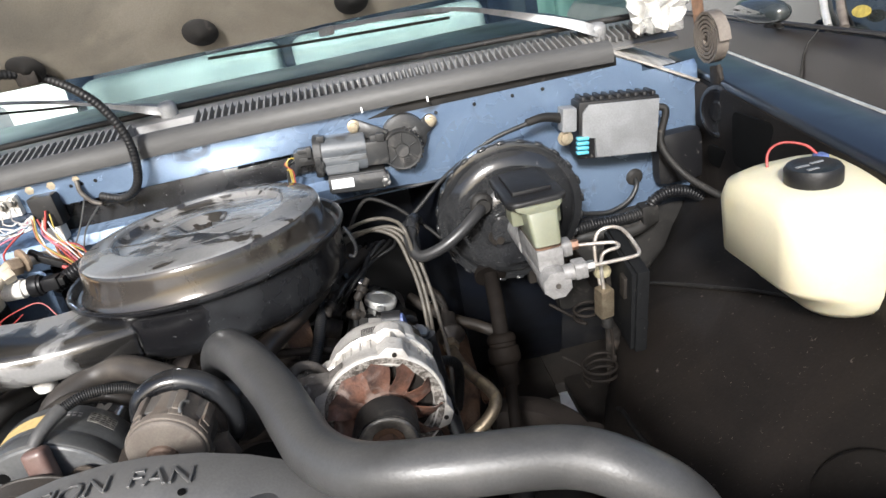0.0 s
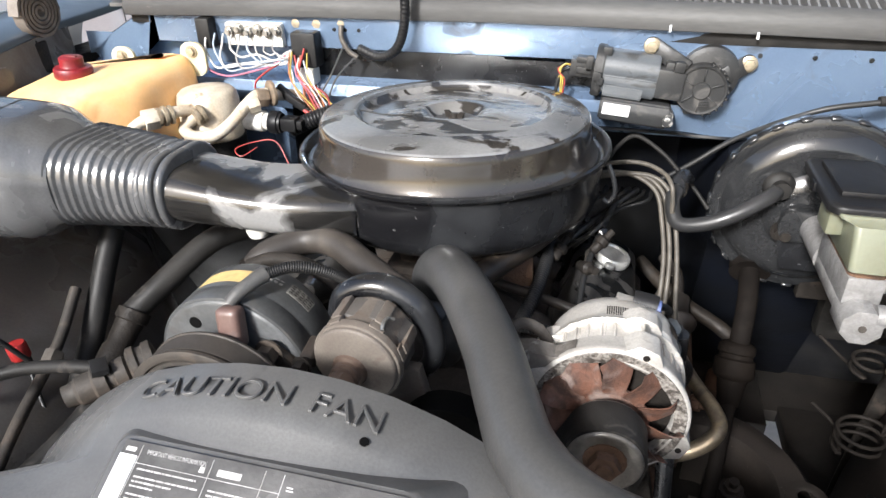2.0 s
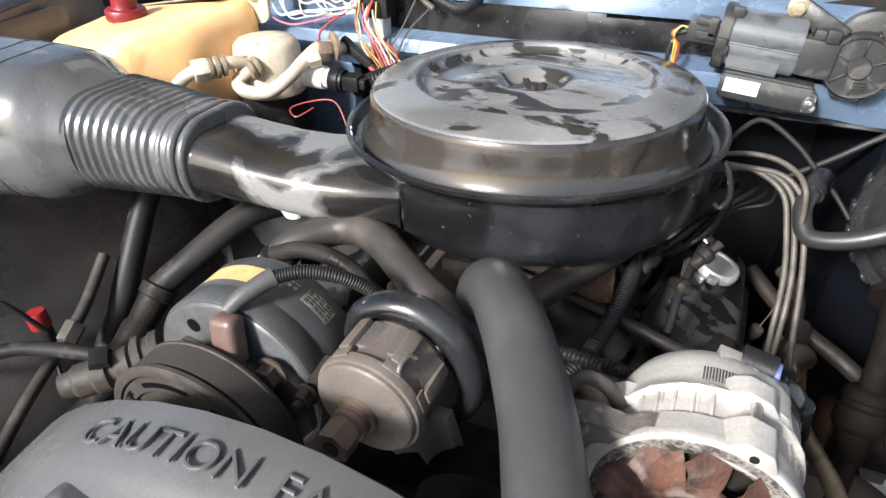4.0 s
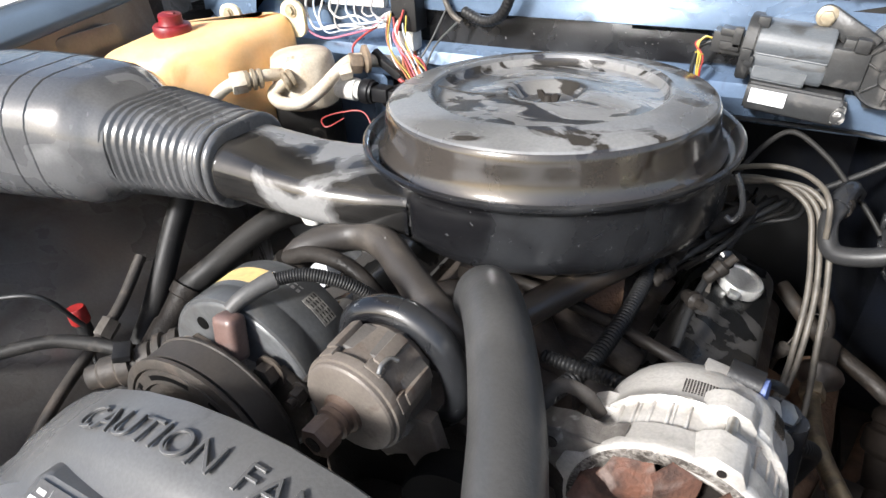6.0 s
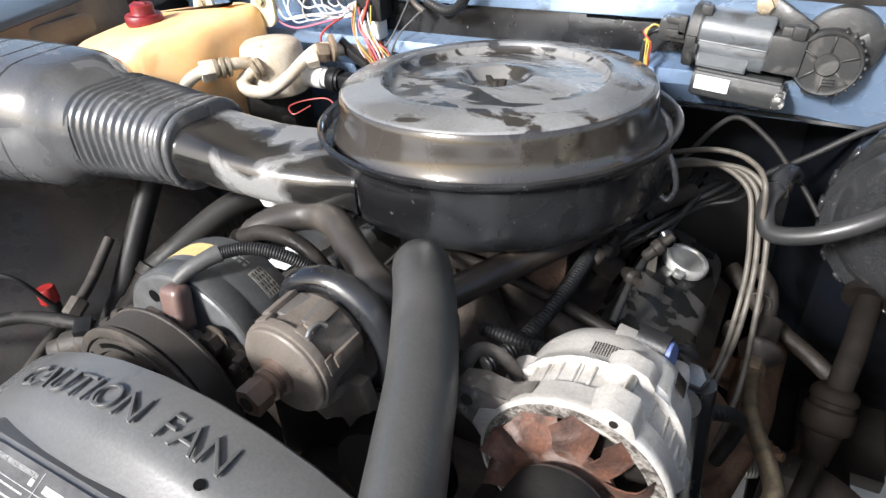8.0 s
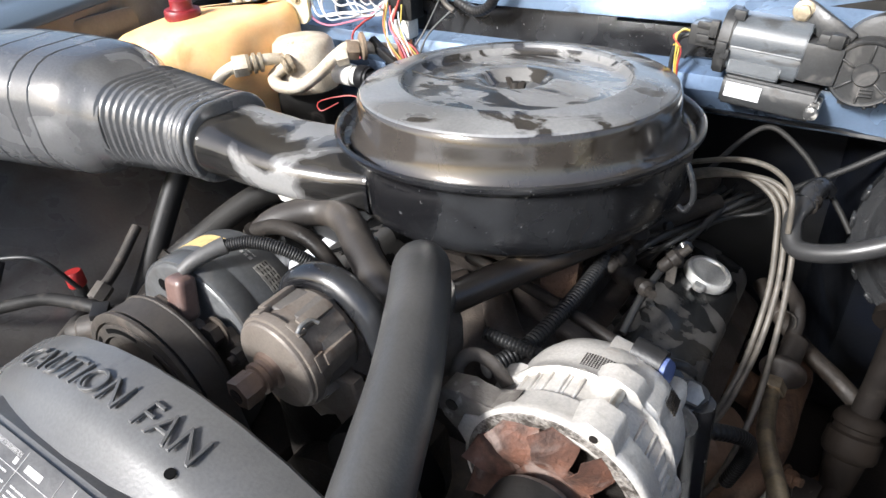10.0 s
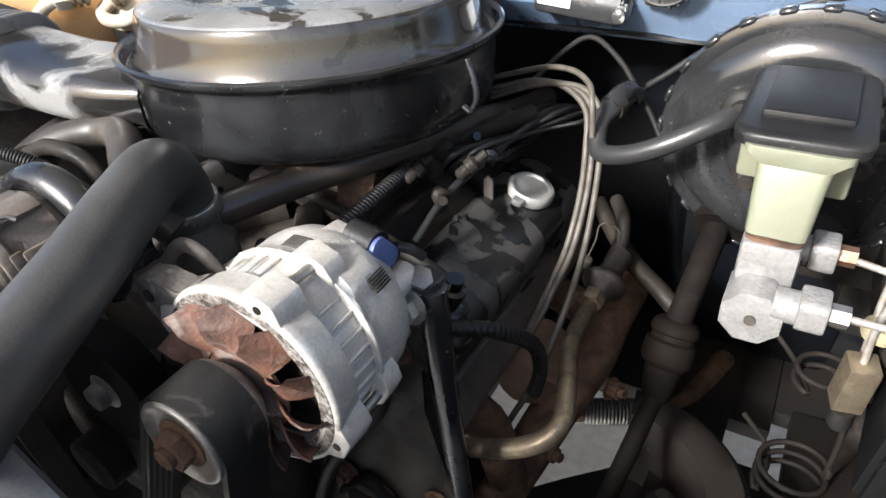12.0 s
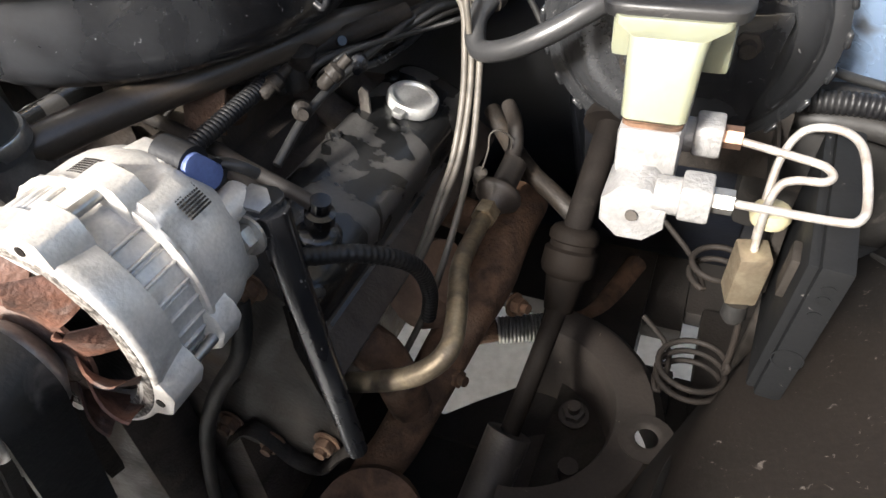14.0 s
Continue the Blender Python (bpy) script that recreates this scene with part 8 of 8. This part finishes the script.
random.seed(33)
for i in range(14):
    x, y = -0.23 + random.uniform(0, 0.12), 0.97 + random.uniform(0, 0.2)
    bm = B()
    ax = V(random.uniform(-1, 1), random.uniform(-1, 1), random.uniform(0, 0.6))
    lathe(bm, [(0.004, 0), (0.007, 0.003), (0.007, 0.014), (0.0095, 0.016), (0.0095, 0.024), (0.005, 0.028), (0.005, 0.04), (0, 0.04)], (x, y, 0.95 + random.uniform(0, 0.025)), ax, 12)
    part("fitting", bm, (SATIN_BLACK, GREASE)[i % 2], ew)
for i in range(7):
    bm = B()
    x = -0.17 + 0.012 * i
    sweep(bm, [V(x - 0.05, 1.0 + 0.01 * i, 0.95), V(x - 0.02, 1.05, 0.985 + random.uniform(-0.01, 0.006)), V(x + 0.01, 1.10 + 0.01 * i, 0.97), V(x + 0.05, 1.18, 0.98 + random.uniform(-0.01, 0.01)), V(x + 0.06, 1.24, 0.97)], random.choice((0.002, 0.003, 0.0045)), 8, 5)
    part("wire", bm, (WIRES["black"], RUBBER)[i % 2], ew)

# heater hoses below the air cleaner
hh = thing("heater_hose", (-0.35, 0.85, 0.9), "brownish rubber heater hose running under the air cleaner", "heater hose")
bm = B()
sweep(bm, [V(-0.325, 0.79, 0.965), V(-0.285, 0.815, 0.99), V(-0.245, 0.88, 1.0), V(-0.20, 0.97, 1.0), V(-0.16, 1.08, 0.995), V(-0.14, 1.2, 0.97), V(-0.14, 1.3, 0.95)], 0.0165, 14, 6)
part("hose", bm, mat("brown_dusty_hose_rubber", (0.05, 0.039, 0.03), (0.03, 0.024, 0.019), (0.3, 0.48), 0, 10, 300, 0.1, c3=(0.26, 0.19, 0.12), scale3=22, edge3=(0.67, 0.72), rough3=0.9), hh)
bm = B()
sweep(bm, [V(-0.275, 0.775, 1.0), V(-0.306, 0.772, 1.022), V(-0.34, 0.788, 1.030), V(-0.375, 0.812, 1.034), V(-0.42, 0.842, 1.038), V(-0.465, 0.850, 1.034), V(-0.508, 0.812, 1.022), V(-0.525, 0.785, 0.975)], 0.0175, 14, 6)
part("hose", bm, mat("dark_brown_hose_rubber", (0.04, 0.034, 0.029), (0.026, 0.022, 0.019), (0.4, 0.55), 0, 10, 300, 0.1, c3=(0.07, 0.058, 0.046), scale3=14, edge3=(0.58, 0.72), rough3=0.8), hh)
bm = B()
sweep(bm, [V(-0.515, 0.795, 1.022), V(-0.48, 0.80, 1.034), V(-0.44, 0.805, 1.026), V(-0.40, 0.80, 1.0), V(-0.38, 0.80, 0.97)], 0.009, 10, 5)
lathe(bm, [(0.014, 0), (0.014, 0.02), (0, 0.02)], (-0.522, 0.793, 1.005), (0.4, 0.1, 0.8), 14)
part("elbow", bm, GREASE, hh)

# ---- hoses and cables by the far inner fender ----
ah = thing("air_conditioning_hoses", (-0.72, 0.8, 0.8), "dark rubber air conditioning hoses with metal ends", "hoses")
bm = B()
sweep(bm, [V(-0.60, 0.96, 0.985), V(-0.645, 0.905, 0.98), V(-0.695, 0.835, 0.935), V(-0.725, 0.80, 0.905)], 0.017, 14, 6)
part("hose", bm, RUBBER, ah)
bm = B()
lathe(bm, [(0.022, 0), (0.022, 0.014), (0.019, 0.016), (0.017, 0.05), (0.02, 0.055), (0.02, 0.09), (0, 0.09)], (-0.715, 0.81, 0.915), (-0.15, -0.65, -0.6), 18)
part("end_fitting", bm, GREASE, ah)
bm = B()
sweep(bm, [V(-0.80, 0.90, 0.985), V(-0.80, 0.865, 0.94), V(-0.795, 0.80, 0.86), V(-0.79, 0.72, 0.78)], 0.0165, 14, 5)
part("hose", bm, RUBBER, ah)
bm = B()
sweep(bm, [V(-0.815, 0.82, 0.93), V(-0.80, 0.75, 0.885), V(-0.775, 0.64, 0.85), V(-0.755, 0.55, 0.81), V(-0.74, 0.45, 0.76)], 0.0075, 10, 5)
part("metal_line", bm, PULLEY_DUST, ah, "brown metal line")
bm = B()
slab(bm, ngon(6, 0.013), (0.1, -0.75, -0.4), 0.026, (-0.797, 0.742, 0.882), bev=0.002)
part("line_nut", bm, ALU_DIRTY, ah)
bm = B()
sweep(bm, [V(-0.70, 0.72, 0.86), V(-0.72, 0.62, 0.83), V(-0.77, 0.52, 0.80), V(-0.86, 0.42, 0.78), V(-0.95, 0.36, 0.77)], 0.015, 12, 6)
sweep(bm, [V(-0.66, 0.66, 0.82), V(-0.70, 0.56, 0.80), V(-0.78, 0.46, 0.77), V(-0.9, 0.36, 0.74)], 0.015, 12, 6)
part("lower_hose", bm, RUBBER, ah)

ps = thing("pressure_port", (-0.83, 0.72, 0.85), "red capped pressure switch with a thin black lead", "pressure switch")
bm = B()
lathe(bm, [(0.011, 0), (0.0125, 0.002), (0.0125, 0.02), (0.011, 0.023), (0, 0.023)], (-0.833, 0.722, 0.880), (-0.12, 0.0, 1), 20)
part("cap", bm, BRIGHT_RED, ps, "bright red cap")
bm = B()
lathe(bm, [(0.010, 0), (0.010, 0.024), (0, 0.024)], (-0.831, 0.722, 0.858), (-0.1, 0, 1), 16)
sweep(bm, [V(-0.825, 0.72, 0.86), V(-0.80, 0.70, 0.82), V(-0.77, 0.68, 0.80), V(-0.72, 0.67, 0.81)], 0.0028, 8, 5)
sweep(bm, [V(-0.815, 0.715, 0.885), V(-0.835, 0.69, 0.94), V(-0.88, 0.66, 0.945), V(-0.95, 0.63, 0.93)], 0.0035, 8, 6)
part("lead", bm, WIRES["black"], ps)

ck = thing("clutch_cable_plug", (-0.66, 0.68, 0.85), "black round cable plug with a long cable", "cable plug")
bm = B()
ax = V(-0.55, -0.55, -0.1)
lathe(bm, [(0.014, -0.020), (0.0195, -0.016), (0.0195, -0.004), (0.0165, -0.002), (0.0165, 0.004), (0.0205, 0.006), (0.0205, 0.018), (0.0175, 0.021), (0.0175, 0.036), (0.014, 0.040), (0.0125, 0.052), (0, 0.052)], (-0.630, 0.665, 0.935), ax, 26)
lathe(bm, [(0.019, 0), (0.0245, 0.003), (0.0245, 0.010), (0.021, 0.012), (0.021, 0.018), (0.024, 0.020), (0.024, 0.028), (0.018, 0.031), (0, 0.031)], (-0.618, 0.68, 0.937), -ax, 26)
part("plug", bm, PULLEY_DUST, ck, "brown dusty ringed plug body", smooth=30)
bm = B()
box(bm, (-0.009, -0.012, -0.004), (0.009, 0.012, 0.004), 0.0015, Matrix.Translation((-0.634, 0.655, 0.957)) @ Euler((0.1, 0.1, 0.8)).to_matrix().to_4x4())
part("latch", bm, PLASTIC, ck)
bm = B()
sweep(bm, [V(-0.645, 0.672, 0.94), V(-0.70, 0.655, 0.945), V(-0.76, 0.64, 0.935), V(-0.85, 0.60, 0.905), V(-0.95, 0.56, 0.87)], 0.008, 10, 5)
sweep(bm, [V(-0.95, 0.68, 0.90), V(-0.86, 0.60, 0.86), V(-0.77, 0.53, 0.81), V(-0.72, 0.48, 0.78)], 0.0095, 10, 5)
part("cable", bm, RUBBER, ck)

# ---- torn sheet at the hood hinge ----
def torn_sheet(x0, w0, taper, z0, drop, seed):
    """A crumpled strip of film, hung across and narrowing downwards."""
    random.seed(seed)
    rows = []
    for j in range(10):
        k = j / 9
        rows.append([V(x0 + 0.030 * k + (w0 - taper * k) * i / 12 + random.uniform(-0.004, 0.004), 1.252 + random.uniform(-0.010, 0.010), z0 - drop * k - 0.03 * i / 12 * (1 - 0.6 * k) + random.uniform(-0.004, 0.004)) for i in range(13)])
    solid("torn_sheet", thicken(sheet(B(), rows), 0.0012), FILM, "crumpled silvery plastic sheet hanging at the hood hinge", "plastic sheet", "torn sheets")


FILM = mat("crumpled_silvery_film", (0.55, 0.545, 0.525), (0.34, 0.33, 0.305), (0.22, 0.4), 0.25, 30, 200, 0.2)
torn_sheet(0.448, 0.142, 0.058, 1.345, 0.093, 21)
torn_sheet(-1.115, 0.225, 0.17, 1.370, 0.100, 8)

# ---- wipers ----
def wiper(arm_line, blade_line, wide=1.0):
    """A broad arm narrowing to a thin rod, and a bowed blade under its end."""
    a = Vector(arm_line[0])
    w = thing("wiper", tuple(a), "weathered grey wiper arm with a black blade", "wiper", "wipers")
    bm = B()
    line = spline([Vector(p) for p in arm_line], 6)
    secs = []
    for i, p in enumerate(line):
        k = i / (len(line) - 1)
        wd = wide * (0.011 + 0.008 * min(1, k / 0.08) - 0.014 * min(1, max(0, (k - 0.15) / 0.35)))
        h = wide * (0.016 - 0.010 * min(1, max(0, (k - 0.15) / 0.35)))
        secs.append([p + V(0, -wd, -h / 2), p + V(0, wd, -h / 2), p + V(0, wd * 0.7, h / 2), p + V(0, -wd * 0.7, h / 2)])
    loft(bm, secs)
    part("arm", bm, WIPER_GREY, w)
    b0, b1 = Vector(blade_line[0]), Vector(blade_line[1])
    mid = b0.lerp(b1, 0.5)
    bm = B()
    sweep(bm, [b0 + V(0, 0.004, -0.012), mid + V(0, 0.004, -0.013), b1 + V(0, 0.004, -0.012)], 0.0022, 6, 6, flat=1.5)
    blade = part("blade", bm, RUBBER, w)
    bm = B()
    sweep(bm, [b0, b0.lerp(b1, 0.25) + V(0, 0, 0.006), mid + V(0, 0, 0.008), b0.lerp(b1, 0.75) + V(0, 0, 0.006), b1], 0.0032, 8, 5, flat=0.7)
    part("bridge", bm, WIPER_GREY, blade, "thin pale blade bridge")
    bm = B()
    box(bm, (-0.016, -0.008, -0.006), (0.016, 0.008, 0.012), 0.004, Matrix.Translation(mid))
    part("joint", bm, WIPER_GREY, blade)
    bm = B()
    lathe(bm, [(0.014, -0.03), (0.018, -0.004), (0.018, 0.010), (0.012, 0.016), (0, 0.018)], a, (0, -0.2, 1), 18)
    part("pivot_cap", bm, WIPER_GREY, w)


WIPER_GREY = mat("weathered_grey_paint", (0.32, 0.32, 0.315), (0.2, 0.2, 0.2), (0.45, 0.6), 0.2, 20, 300, 0.1)
wiper([(0.436, 1.345, 1.258), (0.37, 1.362, 1.288), (0.21, 1.432, 1.340), (0.10, 1.468, 1.354), (-0.081, 1.494, 1.356)], [(0.172, 1.463, 1.342), (-0.335, 1.520, 1.358)], 1.4)
wiper([(-0.42, 1.42, 1.275), (-0.50, 1.43, 1.297), (-0.65, 1.468, 1.332), (-0.82, 1.497, 1.360)], [(-0.60, 1.465, 1.325), (-1.02, 1.47, 1.372)])

# ---- surroundings ----
CAR_GLASS = mat("dark_car_glass", (0.03, 0.035, 0.035), None, (0.03, 0.05), 0, 3, 40, 0, spec=0.8)


def parked_car(dx, dy, s, label, paint, panes):
    """A long saloon beside the truck; s mirrors it."""
    P = lambda x, y, z: V(dx + s * (x - 1.6), dy + y, z)  # noqa: E731
    car = thing("parked_car", (dx + s * 0.5, dy + 2.6, 0), label, "car", "parked cars")
    bm = B()
    loft(bm, [[P(x, y, z) for x, z in ((1.62, 0.25), (1.56, 0.5), (1.58, 0.86), (1.64, 0.93), (2.9, 0.93), (2.95, 0.5), (2.9, 0.25))] for y in (0.4, 0.9, 3.0, 5.2)])
    part("body", bm, paint, car)
    bm = B()
    loft(bm, [[P(1.68, y, 0.93), P(2.85, y, 0.93), P(2.7, y2, 1.33), P(1.86, y2, 1.33)] for y, y2 in ((1.5, 2.2), (4.2, 3.8))])
    part("glasshouse", bm, panes, car, "side windows")
    bm = B()
    loft(bm, [[P(1.84, y, 1.33), P(2.72, y, 1.33), P(2.6, y, 1.37), P(1.96, y, 1.37)] for y in (2.15, 3.85)])
    part("roof", bm, paint, car)
    bm = B()
    loft(bm, [[P(1.52 + 0.9 * r * math.cos(a), y, 1.02 + 0.75 * r * math.sin(a)) for a in [k * math.pi / 8 for k in range(16)]] for y, r in ((2.405, 0.02), (2.42, 0.042), (2.47, 0.058), (2.54, 0.066), (2.62, 0.062), (2.665, 0.056), (2.67, 0.04))])
    mirror = part("mirror", bm, CAR_GLASS, car, "glossy black door mirror")
    bm = B()
    loft(bm, [[P(x, y - w, z), P(x, y + w, z), P(x + 0.03, y + w, z), P(x + 0.03, y - w, z)] for x, y, z, w in ((1.60, 2.62, 0.935, 0.05), (1.585, 2.60, 0.948, 0.03), (1.545, 2.56, 0.985, 0.02), (1.53, 2.55, 1.00, 0.025))])
    part("stalk", bm, RUBBER, mirror)
    for pts, r, m_ in (((P(1.645, 1.5, 0.945), P(1.645, 4.2, 0.945)), 0.010, CAR_BLACK), ((P(1.665, 2.365, 0.945), P(1.72, 2.48, 1.04), P(1.85, 2.70, 1.33)), 0.014, CHROME), ((P(1.675, 2.29, 0.945), P(1.73, 2.40, 1.04), P(1.86, 2.6, 1.33)), 0.016, SPRING_STEEL), ((P(1.565, 2.376, 0.3), P(1.56, 2.376, 0.6), P(1.578, 2.376, 0.86), P(1.635, 2.376, 0.94)), 0.004, RUBBER), ((P(1.64, 2.02, 0.92), P(1.66, 2.03, 1.35)), 0.005, CHROME)):
        bm = B()
        sweep(bm, list(pts), r, 8, 3)
        part("trim", bm, m_, car)
    bm = B()
    lathe(bm, [(0.016, 0), (0.016, 0.03), (0, 0.035)], P(1.64, 2.02, 0.925), (0, 0, 1), 14)
    part("aerial_base", bm, CHROME, car)
    bm = B()
    slab(bm, [(0.044 * math.cos(radians(a)), 0.021 * math.sin(radians(a))) for a in range(0, 360, 15)], (-s, 0, 0.45), 0.003, P(1.680, 2.22, 1.003))
    part("sticker", bm, WIRES["yellow"], car, "yellow oval window sticker")
    for y in (1.0, 4.2):
        bm = B()
        lathe(bm, [(0.12, 0), (0.31, 0.01), (0.32, 0.04), (0.32, 0.18), (0.1, 0.2)], P(1.58, y, 0.32), (s, 0, 0), 36)
        part("wheel", bm, RUBBER, car)


parked_car(1.6, 0.0, 1, "dirty black car parked alongside", CAR_BLACK, CAR_GLASS)
# lighter pane colour paints brightness into this car's windows
parked_car(-3.6, 2.0, -1, "pale car parked in the yard", mat("pale_pinkish_paint", (0.68, 0.58, 0.55), (0.78, 0.73, 0.7), (0.3, 0.5), 0, 1.2, 200, 0.05, coat=0.3), mat("sunlit_pale_car_glass", (0.42, 0.47, 0.45), (0.3, 0.34, 0.33), (0.05, 0.1), 0, 3, 40, 0, spec=0.8))

bld = thing("shed", (-7.5, 5.0, 0), "white shed beyond the yard", "shed", kind="structure")
bm = B()
box(bm, (-8.4, -2.0, 0), (-8.2, 14.0, 2.3), 0)
part("wall", bm, mat("white_wall_paint", (0.75, 0.74, 0.72), (0.68, 0.67, 0.65), (0.6, 0.8), 0, 2, 60, 0.1), bld)
for y in (2.5, 4.6, 6.7):
    bm = B()
    box(bm, (-8.2, y, 0), (-8.16, y + 1.5, 1.9), 0.01)
    part("door", bm, mat("faded_teal_paint", (0.25, 0.42, 0.38), (0.3, 0.42, 0.4), (0.5, 0.7), 0, 2, 60, 0.1) if y == 2.5 else bpy.data.materials["faded_teal_paint"], bld, "faded teal roll-up door")

# white wall added behind the cab to brighten the windshield and the lid
gar = thing("white_backdrop", (0, 11.0, 0), "white wall added behind the truck to brighten the windshield", "building", kind="structure")
WHITE_WALL = bpy.data.materials["white_wall_paint"]
bm = B()
box(bm, (-9.0, 11.0, 0), (0.6, 11.4, 4.6), 0)
part("wall", bm, WHITE_WALL, gar)
for x in (-5.2, -2.0):
    bm = B()
    box(bm, (x, 10.94, 0.9), (x + 1.4, 10.99, 2.3), 0.01)
    part("window", bm, CAR_BLACK, gar, "dark window")

# dark wall added so the windshield's right half looks darker
green_backdrop = thing("green_backdrop", (4.5, 9.0, 0), "dark green metal wall added behind the truck to darken the windshield", "building", kind="structure")
bm = B()
for k in range(30):
    x = 0.8 + k * 0.3
    loft(bm, [[V(x, 10.0, z), V(x + 0.05, 9.95, z), V(x + 0.2, 9.95, z), V(x + 0.25, 10.0, z), V(x + 0.3, 10.0, z), V(x + 0.3, 10.2, z), V(x, 10.2, z)] for z in (0, 4.2)])
part("wall", bm, mat("dark_green_sheet_metal", (0.05, 0.1, 0.085), (0.04, 0.08, 0.07), (0.4, 0.55), 0.2, 2, 60, 0.1), green_backdrop)

# ---- wiring low at the firewall's end ----
fl = thing("firewall_loom", (0.45, 1.25, 0.9), "black cable loop and corrugated loom low on the firewall", "wire loom")
bm = B()
lathe(bm, [(0.006, 0), (0.010, 0.0), (0.017, 0.004), (0.020, 0.010), (0.020, 0.014), (0, 0.014)], (0.469, 1.286, 0.963), (0, 1, 0), 24)
part("grommet", bm, RUBBER, fl)
bm = B()
sweep(bm, [V(0.469, 1.292, 0.963), V(0.466, 1.276, 0.95), V(0.446, 1.27, 0.925), V(0.404, 1.265, 0.911), V(0.362, 1.26, 0.918), V(0.33, 1.25, 0.93)], 0.005, 8, 6)
part("cable", bm, WIRES["black"], fl)
bm = B()
sweep(bm, [V(0.31, 1.24, 0.90), V(0.357, 1.235, 0.905), V(0.42, 1.23, 0.905), V(0.465, 1.23, 0.911), V(0.481, 1.225, 0.932), V(0.515, 1.22, 0.944), V(0.56, 1.21, 0.93), V(0.61, 1.19, 0.88)], 0.011, 10, 10, ribs=60, rib=0.16)
part("loom", bm, PLASTIC, fl, smooth=60)
bm = B()
sweep(bm, [V(0.30, 1.25, 0.875), V(0.37, 1.24, 0.88), V(0.43, 1.23, 0.875), V(0.48, 1.235, 0.89)], 0.014, 10, 5)
box(bm, (0.45, 1.215, 0.885), (0.485, 1.25, 0.925), 0.006)
part("branch", bm, RUBBER, fl)

fx = thing("exhaust_flex_pipe", (0.0, 1.18, 0.47), "ribbed metal exhaust pipe low beside the engine", "exhaust pipe")
bm = B()
sweep(bm, [V(-0.01, 1.177, 0.50), V(0.02, 1.19, 0.50), V(0.06, 1.21, 0.50)], 0.019, 16, 10, ribs=14, rib=0.12)
part("sleeve", bm, STEEL, fx, smooth=60)
bm = B()
sweep(bm, [V(0.06, 1.21, 0.50), V(0.12, 1.25, 0.50), V(0.16, 1.40, 0.49)], 0.018, 14, 6)
sweep(bm, [V(-0.01, 1.177, 0.50), V(-0.05, 1.16, 0.49), V(-0.09, 1.16, 0.44)], 0.017, 14, 6)
part("pipe", bm, RUST, fx, "rusty pipe")

# bracket, strap and cable below the alternator
ab = thing("alternator_bracket", (-0.09, 0.79, 0.7), "black greasy cast bracket below the alternator", "bracket")
bm = B()
slab(bm, [(-0.17, 0.70), (-0.11, 0.69), (-0.07, 0.715), (-0.035, 0.72), (-0.015, 0.76), (-0.03, 0.82), (-0.045, 0.87), (-0.035, 0.92), (-0.06, 0.95), (-0.09, 0.93), (-0.085, 0.86), (-0.11, 0.80), (-0.16, 0.76)], (0, -1, 0), 0.024, (0, 0.815, 0), up=(0, 0, 1), bev=0.004)
bmesh.ops.recalc_face_normals(bm, faces=bm.faces)
part("casting", bm, GREASE, ab)
for x, z in ((-0.06, 0.935), (-0.10, 0.72), (-0.035, 0.75), (-0.145, 0.73)):
    bm = B()
    hexbolt(bm, (x, 0.789, z), (0, -1, 0), 0.010, 0.009, 0.005)
    part("bolt", bm, RUST, ab)
bm = B()
sweep(bm, [V(-0.152, 0.785, 0.70), V(-0.12, 0.785, 0.735), V(-0.097, 0.785, 0.727), V(-0.075, 0.785, 0.706), V(-0.045, 0.785, 0.708), V(-0.021, 0.785, 0.743), V(-0.005, 0.787, 0.76)], 0.009, 8, 6, flat=0.45)
part("strap", bm, GREASE, ab, "bent steel strap")
bm = B()
sweep(bm, [V(-0.06, 0.775, 0.935), V(-0.064, 0.77, 0.905), V(-0.074, 0.765, 0.875), V(-0.115, 0.765, 0.815), V(-0.155, 0.765, 0.735), V(-0.19, 0.765, 0.62), V(-0.2, 0.765, 0.55)], 0.0075, 10, 6)
part("cable", bm, RUBBER, ab, "thick black battery cable")
bm = B()
lathe(bm, [(0, 0), (0.05, 0.0), (0.056, 0.006), (0.056, 0.03), (0.03, 0.034), (0, 0.034)], (-0.02, 0.80, 0.60), (0.3, -0.6, 0.8), 28)
part("mount_cup", bm, RUST, ab, "rusty engine mount cup")
